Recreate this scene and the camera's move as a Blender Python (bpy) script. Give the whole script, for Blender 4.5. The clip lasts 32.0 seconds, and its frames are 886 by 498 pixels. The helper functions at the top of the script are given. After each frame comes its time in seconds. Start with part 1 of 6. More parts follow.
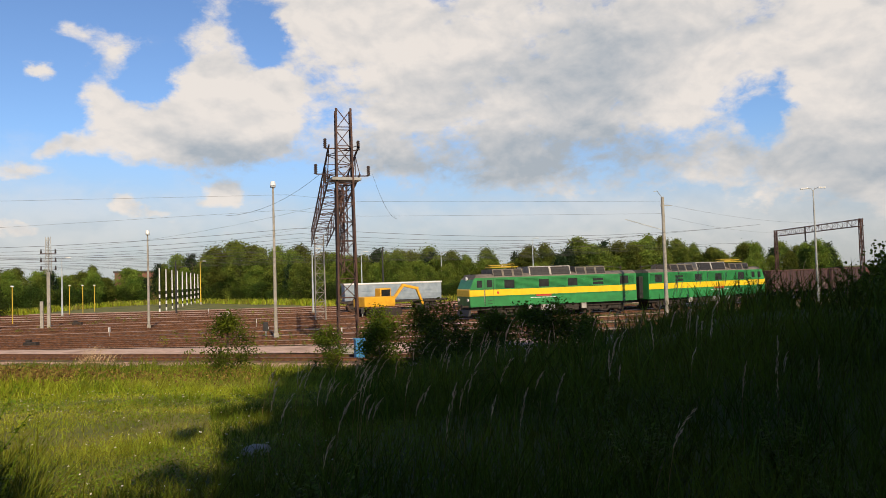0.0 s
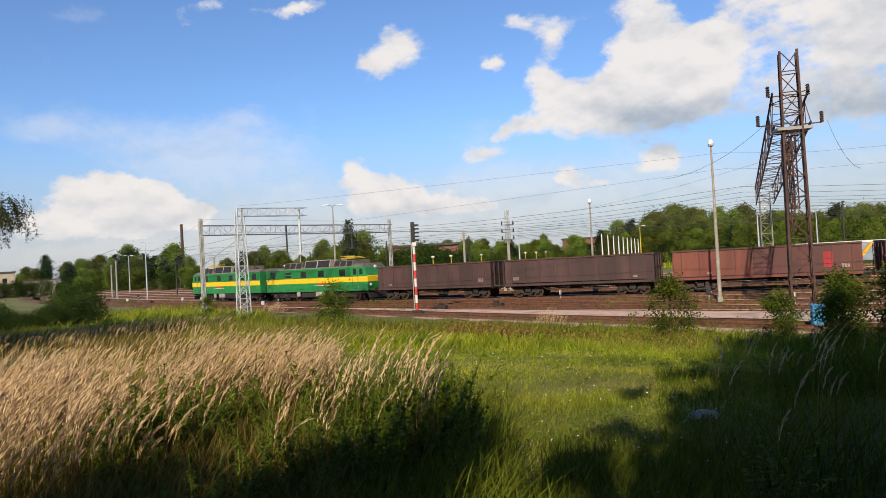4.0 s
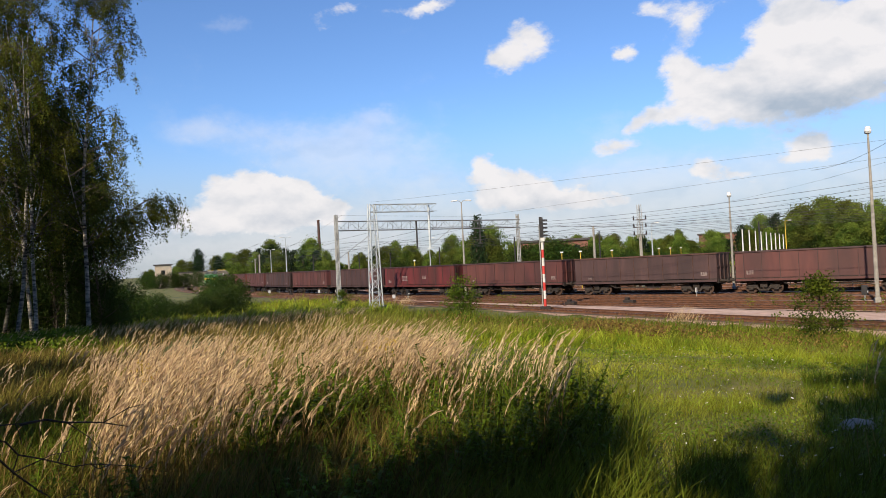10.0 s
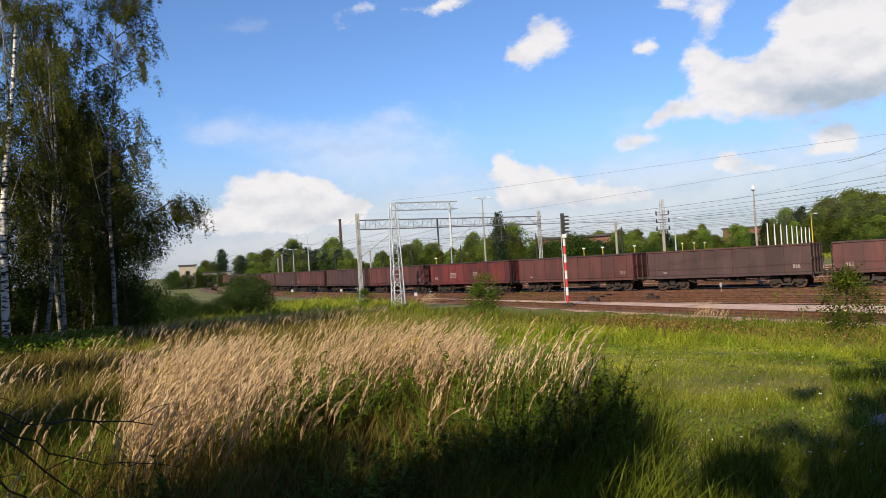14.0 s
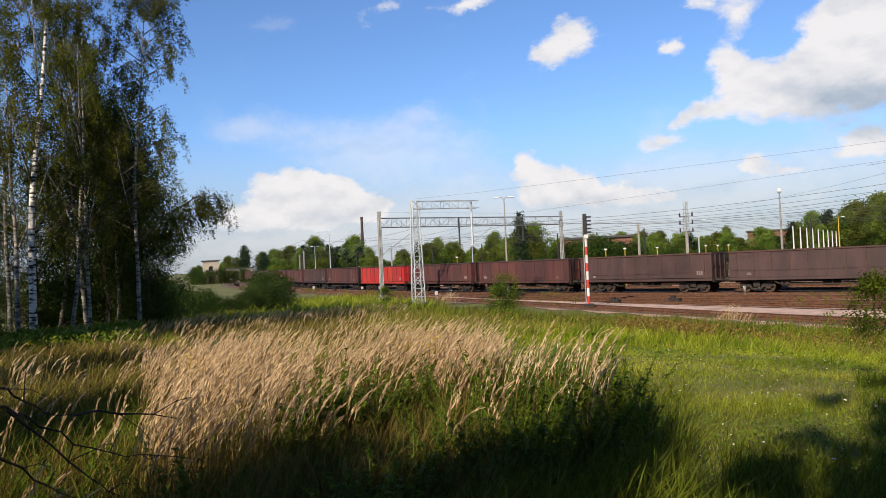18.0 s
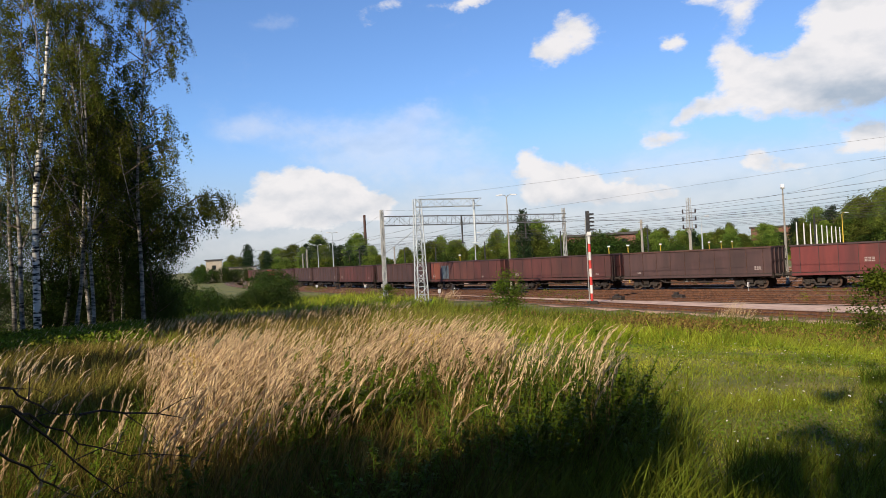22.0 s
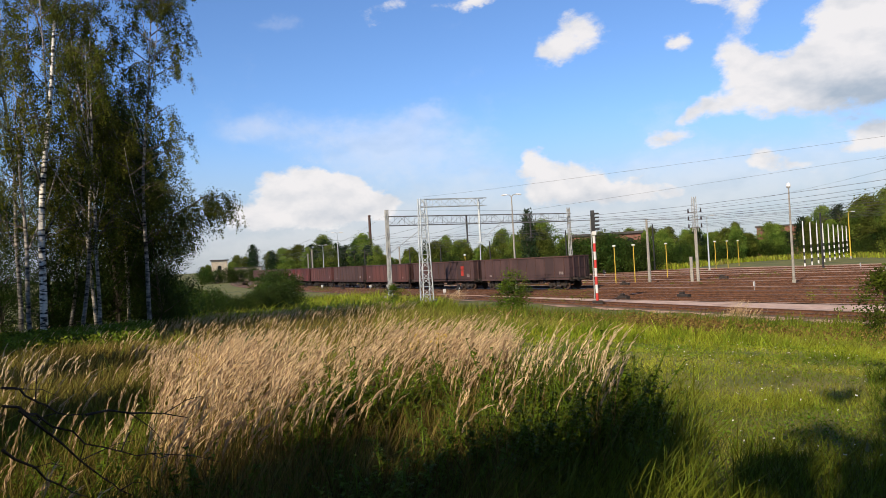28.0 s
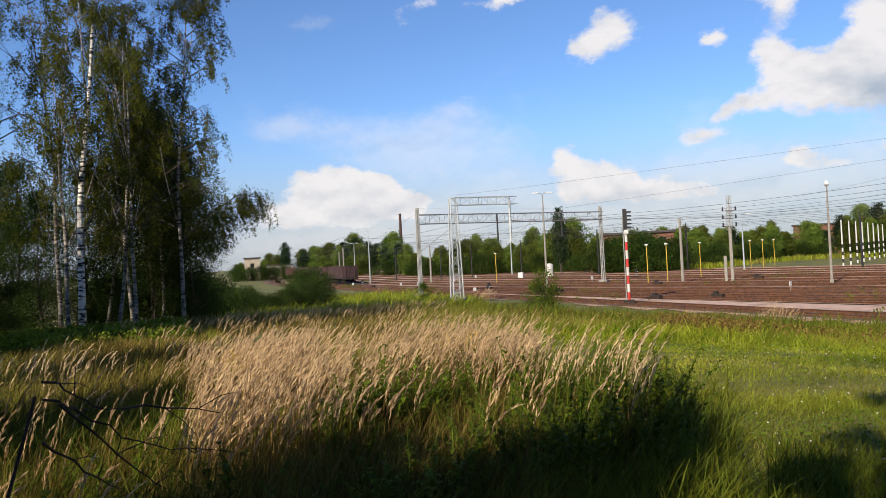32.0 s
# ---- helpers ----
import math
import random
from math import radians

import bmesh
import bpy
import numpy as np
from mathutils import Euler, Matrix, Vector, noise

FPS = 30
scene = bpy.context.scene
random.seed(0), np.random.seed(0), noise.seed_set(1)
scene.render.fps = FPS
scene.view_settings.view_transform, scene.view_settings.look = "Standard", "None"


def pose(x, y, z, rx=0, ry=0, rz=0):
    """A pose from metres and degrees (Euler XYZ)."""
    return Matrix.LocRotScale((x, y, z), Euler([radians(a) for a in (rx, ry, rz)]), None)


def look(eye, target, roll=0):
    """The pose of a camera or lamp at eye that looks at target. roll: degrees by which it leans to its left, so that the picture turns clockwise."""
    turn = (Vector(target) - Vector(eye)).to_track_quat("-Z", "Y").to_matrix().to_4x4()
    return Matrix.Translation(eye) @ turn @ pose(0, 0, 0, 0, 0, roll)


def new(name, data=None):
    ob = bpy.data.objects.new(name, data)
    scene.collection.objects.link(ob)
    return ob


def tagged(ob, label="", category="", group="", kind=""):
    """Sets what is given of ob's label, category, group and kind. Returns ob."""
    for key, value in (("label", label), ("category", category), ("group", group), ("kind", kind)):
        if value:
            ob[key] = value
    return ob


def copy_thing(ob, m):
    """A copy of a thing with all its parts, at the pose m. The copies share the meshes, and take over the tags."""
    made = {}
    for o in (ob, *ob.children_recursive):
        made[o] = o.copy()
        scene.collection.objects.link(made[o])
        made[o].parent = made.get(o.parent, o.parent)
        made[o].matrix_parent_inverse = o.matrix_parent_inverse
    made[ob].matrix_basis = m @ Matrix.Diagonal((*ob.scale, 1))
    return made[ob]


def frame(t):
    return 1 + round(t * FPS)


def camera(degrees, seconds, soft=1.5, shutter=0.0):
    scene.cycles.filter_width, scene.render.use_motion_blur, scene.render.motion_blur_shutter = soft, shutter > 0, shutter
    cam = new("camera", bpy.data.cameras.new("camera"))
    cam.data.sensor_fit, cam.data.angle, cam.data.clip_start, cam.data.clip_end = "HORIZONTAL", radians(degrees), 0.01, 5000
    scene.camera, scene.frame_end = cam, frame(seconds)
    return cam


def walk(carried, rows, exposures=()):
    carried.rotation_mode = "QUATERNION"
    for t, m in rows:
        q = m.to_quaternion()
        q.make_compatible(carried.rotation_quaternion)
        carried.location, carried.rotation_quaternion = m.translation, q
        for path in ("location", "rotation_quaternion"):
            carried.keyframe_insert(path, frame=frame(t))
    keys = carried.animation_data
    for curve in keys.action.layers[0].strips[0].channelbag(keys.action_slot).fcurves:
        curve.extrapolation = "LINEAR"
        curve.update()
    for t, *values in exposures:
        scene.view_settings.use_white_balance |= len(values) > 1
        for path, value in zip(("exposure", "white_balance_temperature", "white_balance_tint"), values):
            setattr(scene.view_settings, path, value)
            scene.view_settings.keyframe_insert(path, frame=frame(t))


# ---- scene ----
# camera
EYE_Z = 3.58
EXPOSURES = ((0.0, 0.30, 7850, 12), (2.0, 0.34, 7750, 12), (4.0, 0.40, 7350, 12), (9.0, 0.46, 7100, 12), (32.0, 0.45, 7100, 12))
cam = camera(62.2, 32.0, soft=0.75)
walk(cam, [(t, pose(0, 0, EYE_Z, 90 + pitch, lean, yaw)) for t, pitch, lean, yaw in (
    (0, 2.20, 1.73, -22.72), (0.5, 1.97, 1.65, -19.29), (1, 1.48, 2.72, -15.15), (1.5, 1.48, 3.57, -10.29),
    (2, 2.02, 2.65, -4.30), (2.5, 1.64, 2.89, -0.11), (3, 0.97, 3.72, 3.76), (3.5, 0.88, 3.18, 7.49),
    (4, 0.86, 3.22, 10.65), (4.5, 0.97, 3.04, 12.56), (6.5, 0.08, 3.20, 17.56), (7, 0.12, 2.59, 18.62),
    (7.5, 0.26, 2.85, 19.35), (8, 0.58, 2.80, 19.66), (8.5, 0.87, 2.86, 20.13), (9, 0.89, 2.42, 20.54),
    (9.5, 1.00, 2.54, 20.91), (10, 1.02, 2.87, 20.63), (10.5, 0.94, 3.30, 20.66), (11, 1.01, 3.39, 20.73),
    (11.5, 0.71, 3.46, 20.37), (12, 1.19, 2.43, 21.16), (12.5, 1.25, 2.52, 21.75), (13, 0.77, 2.98, 22.52),
    (13.5, 0.59, 3.32, 22.46), (14, 0.93, 3.49, 22.31), (14.5, 0.67, 2.76, 22.16), (16.5, 0.68, 2.60, 23.32),
    (17, 0.78, 2.72, 23.60), (17.5, 0.85, 2.71, 23.73), (18, 0.93, 2.70, 23.94), (18.5, 0.99, 2.73, 24.05),
    (19, 0.93, 2.68, 24.10), (19.5, 0.83, 2.59, 24.13), (20, 1.07, 3.00, 24.55), (20.5, 0.75, 2.59, 24.77),
    (21, 0.54, 2.49, 24.39), (21.5, 0.75, 2.60, 24.22), (22, 0.78, 3.00, 24.17), (22.5, 0.85, 2.79, 24.19),
    (23, 0.86, 2.88, 24.36), (23.5, 0.95, 2.78, 24.35), (24, 0.89, 2.85, 24.18), (24.5, 0.90, 2.75, 24.22),
    (25, 0.89, 2.75, 24.22), (25.5, 0.87, 2.74, 23.92), (27.5, 0.99, 3.09, 24.03), (28, 0.79, 3.12, 24.56),
    (28.5, 0.77, 3.12, 25.12), (29, 0.89, 3.20, 25.49), (29.5, 0.85, 3.02, 25.72), (30, 0.85, 3.31, 26.30),
    (30.5, 0.94, 3.38, 26.60), (31, 0.98, 3.29, 26.69), (31.5, 0.93, 3.17, 26.85), (32, 0.79, 2.95, 26.93),
)], exposures=EXPOSURES)

# light: afternoon sun from behind the camera, blue sky with cumulus
SUN_ELEVATION, SUN_HEADING = 29.0, 6.0   # heading: degrees to the right of +y in which the light travels
sun = new("sun", bpy.data.lights.new("sun", "SUN"))
sun.data.energy, sun.data.angle, sun.data.color = 4.9, radians(0.6), (1.0, 0.89, 0.72)
_h, _e = radians(SUN_HEADING), radians(SUN_ELEVATION)
sun.matrix_world = look((0, 0, 60), (math.sin(_h) * math.cos(_e), math.cos(_h) * math.cos(_e), 60 - math.sin(_e)))


def build_world():
    world = bpy.data.worlds.new("sky")
    scene.world = world
    world.use_nodes = True
    nt = world.node_tree
    nt.nodes.clear()
    N, L = nt.nodes.new, nt.links.new

    def val(sock, v):
        if hasattr(v, "links"):
            L(v, sock)
        else:
            sock.default_value = v

    def m(op, a, b=0.0, c=0.0, clamp=False):
        n = N("ShaderNodeMath")
        n.operation, n.use_clamp = op, clamp
        for s, v in zip(n.inputs, (a, b, c)):
            val(s, v)
        return n.outputs[0]

    def noise_tex(vec, scale, detail, rough=0.55, dist=0.0):
        n = N("ShaderNodeTexNoise")
        L(vec, n.inputs["Vector"])
        n.inputs["Scale"].default_value, n.inputs["Detail"].default_value = scale, detail
        n.inputs["Roughness"].default_value, n.inputs["Distortion"].default_value = rough, dist
        return n.outputs["Fac"]

    def ramp(x, lo, hi):
        n = N("ShaderNodeMapRange")
        n.interpolation_type = "SMOOTHSTEP"
        val(n.inputs["Value"], x)
        n.inputs["From Min"].default_value, n.inputs["From Max"].default_value = lo, hi
        return n.outputs[0]

    out = N("ShaderNodeOutputWorld")
    sky = N("ShaderNodeTexSky")
    sky.sky_type, sky.sun_disc = "NISHITA", False
    sky.sun_elevation, sky.sun_rotation = radians(SUN_ELEVATION), radians(180 + SUN_HEADING)
    sky.air_density, sky.dust_density, sky.ozone_density = 1.0, 0.25, 3.0
    bg = N("ShaderNodeBackground")
    bg.inputs["Strength"].default_value = SKY
    clear = N("ShaderNodeMix")
    clear.data_type, clear.blend_type = "RGBA", "MULTIPLY"
    clear.inputs["Factor"].default_value = 1.0
    clear.inputs["B"].default_value = (0.74, 1.0, 1.36, 1)
    L(sky.outputs[0], clear.inputs["A"])
    L(clear.outputs["Result"], bg.inputs["Color"])
    way = N("ShaderNodeTexCoord").outputs["Generated"]
    sep = N("ShaderNodeSeparateXYZ")
    L(way, sep.inputs[0])
    az = m("DEGREES", m("ARCTAN2", m("MULTIPLY", sep.outputs["X"], -1.0), sep.outputs["Y"]))
    el = m("DEGREES", m("ARCSINE", sep.outputs["Z"]))
    here = N("ShaderNodeCombineXYZ")
    L(az, here.inputs[0])
    L(el, here.inputs[1])
    flat = N("ShaderNodeMapping")
    flat.inputs["Scale"].default_value = (1.0, 1.0, 1.6)
    L(way, flat.inputs["Vector"])
    vec = flat.outputs[0]
    lift = N("ShaderNodeVectorMath")
    lift.operation = "ADD"
    L(vec, lift.inputs[0])
    lift.inputs[1].default_value = (0.004, 0.0, 0.022)

    # the outlines are frayed by shifting the place at which the heaps are read
    swirl = N("ShaderNodeTexNoise")
    L(vec, swirl.inputs["Vector"])
    swirl.inputs["Scale"].default_value, swirl.inputs["Detail"].default_value, swirl.inputs["Roughness"].default_value = 16.0, 6, 0.62
    fray = N("ShaderNodeVectorMath")
    fray.operation = "MULTIPLY_ADD"
    L(swirl.outputs["Color"], fray.inputs[0])
    fray.inputs[1].default_value, fray.inputs[2].default_value = (3.0, 2.4, 0.0), (-1.5, -1.2, 0.0)
    spot = N("ShaderNodeVectorMath")
    spot.operation = "ADD"
    L(here.outputs[0], spot.inputs[0])
    L(fray.outputs[0], spot.inputs[1])
    spot = spot.outputs[0]

    def heap(rows):
        total = 0.0
        for a0, e0, wide, high, weight in rows:
            d = N("ShaderNodeVectorMath")
            d.operation = "MULTIPLY_ADD"
            L(spot, d.inputs[0])
            d.inputs[1].default_value, d.inputs[2].default_value = (1 / wide, 1 / high, 0), (-a0 / wide, -e0 / high, 0)
            q = N("ShaderNodeVectorMath")
            q.operation = "DOT_PRODUCT"
            L(d.outputs[0], q.inputs[0])
            L(d.outputs[0], q.inputs[1])
            total = m("MULTIPLY_ADD", m("POWER", 0.36788, q.outputs["Value"]), weight, total)
        return total
    big, fine = noise_tex(vec, 9.0, 7, 0.6, 0.2), noise_tex(vec, 34.0, 6, 0.62, 0.2)
    rough = m("ADD", m("MULTIPLY", m("SUBTRACT", big, 0.5), 1.5), m("MULTIPLY", m("SUBTRACT", fine, 0.5), 0.8))
    bank = heap(BANK)
    body = m("ADD", m("ADD", heap(HEAPS_LEFT), heap(HEAPS_SMALL)), m("ADD", heap(HEAPS_RIGHT), bank))
    crisp = m("MULTIPLY", ramp(m("ADD", body, rough), 0.30, 0.80), 0.97)
    veil = m("MULTIPLY", ramp(m("ADD", heap(VEILS), m("MULTIPLY", rough, 0.8)), 0.10, 1.1), 0.42)
    mask = m("MAXIMUM", crisp, veil)
    haze = m("MULTIPLY", m("SUBTRACT", 1.0, ramp(sep.outputs["Z"], 0.02, 0.20)), 0.80)
    shade = N("ShaderNodeMix")
    shade.data_type = "RGBA"
    relief = m("SUBTRACT", noise_tex(lift.outputs[0], 11.0, 6, 0.55, 0.2), noise_tex(vec, 11.0, 6, 0.55, 0.2))
    thick = m("ADD", m("MULTIPLY", ramp(heap(GREY), 0.0, 1.3), 0.95), m("MULTIPLY_ADD", relief, 1.9, 0.06), clamp=True)
    L(thick, shade.inputs["Factor"])
    shade.inputs["A"].default_value, shade.inputs["B"].default_value = (0.93, 0.96, 1.03, 1), (0.44, 0.55, 0.70, 1)
    cloud = N("ShaderNodeBackground")
    cloud.inputs["Strength"].default_value = CLOUD_LIGHT
    L(shade.outputs["Result"], cloud.inputs["Color"])
    mix = N("ShaderNodeMixShader")
    hz = N("ShaderNodeBackground")
    hz.inputs["Color"].default_value, hz.inputs["Strength"].default_value = (0.66, 0.74, 0.90, 1), HAZE_LIGHT
    low = N("ShaderNodeMixShader")
    L(haze, low.inputs[0])
    L(bg.outputs[0], low.inputs[1])
    L(hz.outputs[0], low.inputs[2])
    L(mask, mix.inputs[0])
    L(low.outputs[0], mix.inputs[1])
    L(cloud.outputs[0], mix.inputs[2])
    L(mix.outputs[0], out.inputs[0])


SKY, CLOUD_LIGHT, HAZE_LIGHT = 0.092, 0.67, 0.47
# cloud heaps: degrees left of +y, degrees up, half width and half height in degrees, density
HEAPS_LEFT = (
    (37.1, 6.4, 1.5, 1.5, 1.00), (34.8, 6.8, 1.4, 1.3, 0.90), (32.8, 6.0, 1.3, 1.1, 0.85), (30.7, 5.6, 1.3, 1.0, 0.80), (28.7, 5.0, 1.1, 0.8, 0.70), (35.1, 4.5, 3.7, 1.5, 0.90),
    (31.0, 4.0, 3.4, 1.1, 0.70), (38.4, 3.8, 2.4, 1.1, 0.80), (17.1, 7.0, 1.3, 1.2, 1.00), (14.9, 5.7, 2.0, 1.4, 0.95), (12.6, 5.3, 1.4, 1.1, 0.80), (15.7, 4.3, 4.0, 1.2, 0.70),
    (10.4, 4.3, 2.6, 1.0, 0.60), (7.4, 4.3, 3.0, 0.9, 0.55), (0.5, 5.9, 1.3, 1.0, 0.75), (-1.9, 5.1, 1.9, 0.8, 0.60),
)
HEAPS_SMALL = (
    (6.8, 7.8, 2.5, 0.7, 0.62), (-6.1, 6.6, 1.5, 1.1, 0.85), (13.2, 16.7, 2.0, 1.6, 0.52), (14.6, 15.5, 2.3, 1.6, 0.50), (16.1, 14.9, 1.5, 1.0, 0.40), (5.8, 14.8, 1.1, 0.8, 0.95),
    (20.4, 19.3, 2.8, 0.6, 0.85), (29.4, 18.4, 1.5, 1.1, 0.50), (26.8, 19.2, 1.6, 0.6, 0.50),
)
HEAPS_RIGHT = (
    (3.8, 17.7, 1.2, 0.9, 0.60), (1.3, 16.3, 1.7, 1.8, 0.65), (2.0, 13.2, 1.8, 1.8, 0.80), (0.5, 11.6, 2.3, 1.6, 0.75), (3.8, 9.9, 1.8, 1.0, 0.60), (5.3, 9.2, 1.1, 0.7, 0.50),
    (-3.0, 12.8, 2.2, 2.2, 0.80), (-1.4, 10.0, 3.5, 1.5, 0.65), (-5.4, 14.7, 2.3, 2.5, 0.80), (-5.9, 10.8, 2.9, 2.2, 0.75), (-8.5, 12.7, 2.8, 3.5, 0.70), (-0.8, 14.0, 1.2, 1.1, -0.50),
    (-2.8, 16.2, 1.6, 1.8, -0.25), (-5.4, 18.3, 2.1, 1.9, 0.50), (-9.5, 17.8, 1.3, 2.2, -0.80),
)
BANK = (
    (-12.8, 19.9, 2.7, 2.2, 0.80), (-10.7, 14.9, 3.0, 2.2, 0.65), (-7.3, 11.5, 3.8, 2.2, 0.55), (-17.8, 17.8, 5.0, 4.4, 0.70), (-16.7, 11.1, 6.2, 3.5, 0.60), (-24.8, 16.0, 6.9, 5.7, 0.70),
    (-32.7, 14.7, 7.1, 5.7, 0.70), (-28.1, 7.8, 8.8, 3.1, 0.60), (-40.2, 12.5, 5.8, 6.6, 0.60), (-42.8, 17.0, 5.7, 4.4, 0.60), (-50.9, 14.6, 4.3, 4.8, 0.65), (-51.9, 8.0, 4.8, 4.0, 0.60),
    (-45.8, 6.7, 6.0, 2.6, 0.50), (-47.2, 11.1, 1.7, 1.9, -0.75), (-58.4, 11.2, 7.5, 11.5, 1.00), (-65.0, 8.3, 7.4, 13.2, 0.90), (-28.8, 26.4, 24.4, 6.2, 0.90),
)
GREY = (
    (-22.1, 14.8, 5.9, 2.6, 0.50), (-35.3, 15.8, 7.5, 4.4, 0.95), (-26.4, 8.7, 9.8, 3.1, 1.00), (-38.0, 8.9, 6.7, 2.6, 0.90), (-14.9, 8.5, 6.6, 2.6, 0.60), (-46.6, 17.2, 4.7, 2.6, 0.35),
    (-51.2, 6.6, 6.9, 4.0, 0.75), (-40.1, 11.0, 3.3, 1.3, -0.60), (-43.0, 13.8, 3.6, 2.6, -0.30), (-5.6, 8.9, 5.7, 2.2, 0.45), (-61.3, 10.7, 7.0, 8.8, 0.80), (-28.8, 27.5, 24.6, 5.3, 0.80),
    (34.3, 3.7, 5.4, 1.2, 0.50), (14.4, 3.7, 7.0, 1.1, 0.50), (-2.6, 10.7, 4.3, 1.3, 0.35), (-7.2, 9.1, 4.3, 1.8, 0.60),
)
VEILS = (
    (38.9, 10.5, 3.2, 1.2, 0.70), (27.1, 9.7, 5.7, 2.0, 0.80), (25.0, 11.6, 1.6, 0.7, 0.45), (36.3, 18.1, 1.7, 0.6, 0.45), (30.0, 7.2, 8.6, 3.5, 0.50), (34.0, 2.2, 10.8, 2.2, 0.90),
    (12.2, 2.9, 13.0, 2.6, 0.90), (1.7, 4.3, 10.4, 2.6, 0.30), (22.2, 5.6, 4.0, 1.8, 0.40), (5.0, 5.5, 8.3, 2.6, 0.35), (-10.5, 5.1, 11.0, 2.6, 0.40), (-32.3, 4.5, 17.2, 2.6, 0.90),
    (7.0, 10.0, 2.4, 1.8, 0.50), (-51.7, 2.7, 10.2, 3.5, 0.80),
)
build_world()


# materials
TONE = 0.72   # reflectance of the paints and plants against their nominal values


def mat(name, a, b, scale=4.0, rough=0.8, metal=0.0, bump=0.25, stain=None, vary=0.0, island=0.0, where="Object", stretch=(1, 1, 1), through_light=0.0, low=0.35, high=0.65):
    """Two tones mixed by fine noise, stains by broad noise, relief by bump."""
    a, b, stain = (None if c is None else tuple(v * TONE for v in c) for c in (a, b, stain))
    ma = bpy.data.materials.new(name)
    ma.use_nodes = True
    nt = ma.node_tree
    N, L = nt.nodes.new, nt.links.new
    bs = nt.nodes["Principled BSDF"]
    co = N("ShaderNodeTexCoord").outputs[where]
    mp = N("ShaderNodeMapping")
    mp.inputs["Scale"].default_value = stretch
    L(co, mp.inputs["Vector"])

    def noise_tex(s, detail=6):
        n = N("ShaderNodeTexNoise")
        L(mp.outputs[0], n.inputs["Vector"])
        n.inputs["Scale"].default_value, n.inputs["Detail"].default_value = s, detail
        return n.outputs["Fac"]

    def rng(x, lo, hi):
        n = N("ShaderNodeMapRange")
        L(x, n.inputs["Value"])
        n.inputs["From Min"].default_value, n.inputs["From Max"].default_value = lo, hi
        return n.outputs[0]

    def mixc(f, c1, c2, kind="MIX"):
        n = N("ShaderNodeMix")
        n.data_type, n.blend_type = "RGBA", kind
        for s, v in ((n.inputs["Factor"], f), (n.inputs["A"], c1), (n.inputs["B"], c2)):
            if hasattr(v, "links"):
                L(v, s)
            else:
                s.default_value = v if isinstance(v, float) else (*v, 1)
        return n.outputs["Result"]

    fine = noise_tex(scale)
    col = mixc(rng(fine, low, high), a, b)
    if stain:
        col = mixc(rng(noise_tex(scale * 0.17, 5), 0.48, 0.72), col, stain)
    for amount, src in ((vary, "o"), (island, "i")):
        if amount:
            r = N("ShaderNodeObjectInfo").outputs["Random"] if src == "o" else N("ShaderNodeNewGeometry").outputs["Random Per Island"]
            h = N("ShaderNodeHueSaturation")
            v = N("ShaderNodeMapRange")
            L(r, v.inputs["Value"])
            v.inputs["To Min"].default_value, v.inputs["To Max"].default_value = 1 - amount, 1 + amount
            L(v.outputs[0], h.inputs["Value"])
            hu = N("ShaderNodeMapRange")
            L(r, hu.inputs["Value"])
            hu.inputs["To Min"].default_value, hu.inputs["To Max"].default_value = 0.5 - amount * 0.05, 0.5 + amount * 0.05
            L(hu.outputs[0], h.inputs["Hue"])
            L(col, h.inputs["Color"])
            col = h.outputs[0]
    L(col, bs.inputs["Base Color"])
    bs.inputs["Roughness"].default_value, bs.inputs["Metallic"].default_value = rough, metal
    if bump:
        bp = N("ShaderNodeBump")
        bp.inputs["Strength"].default_value, bp.inputs["Distance"].default_value = bump, 0.02
        L(fine, bp.inputs["Height"])
        L(bp.outputs[0], bs.inputs["Normal"])
    if through_light:
        bs.inputs["Specular IOR Level"].default_value = 0.12
        tr = N("ShaderNodeBsdfTranslucent")
        L(col, tr.inputs["Color"])
        mx = N("ShaderNodeMixShader")
        mx.inputs[0].default_value = through_light
        L(bs.outputs[0], mx.inputs[1])
        L(tr.outputs[0], mx.inputs[2])
        L(mx.outputs[0], nt.nodes["Material Output"].inputs["Surface"])
    return ma


MATS = {}


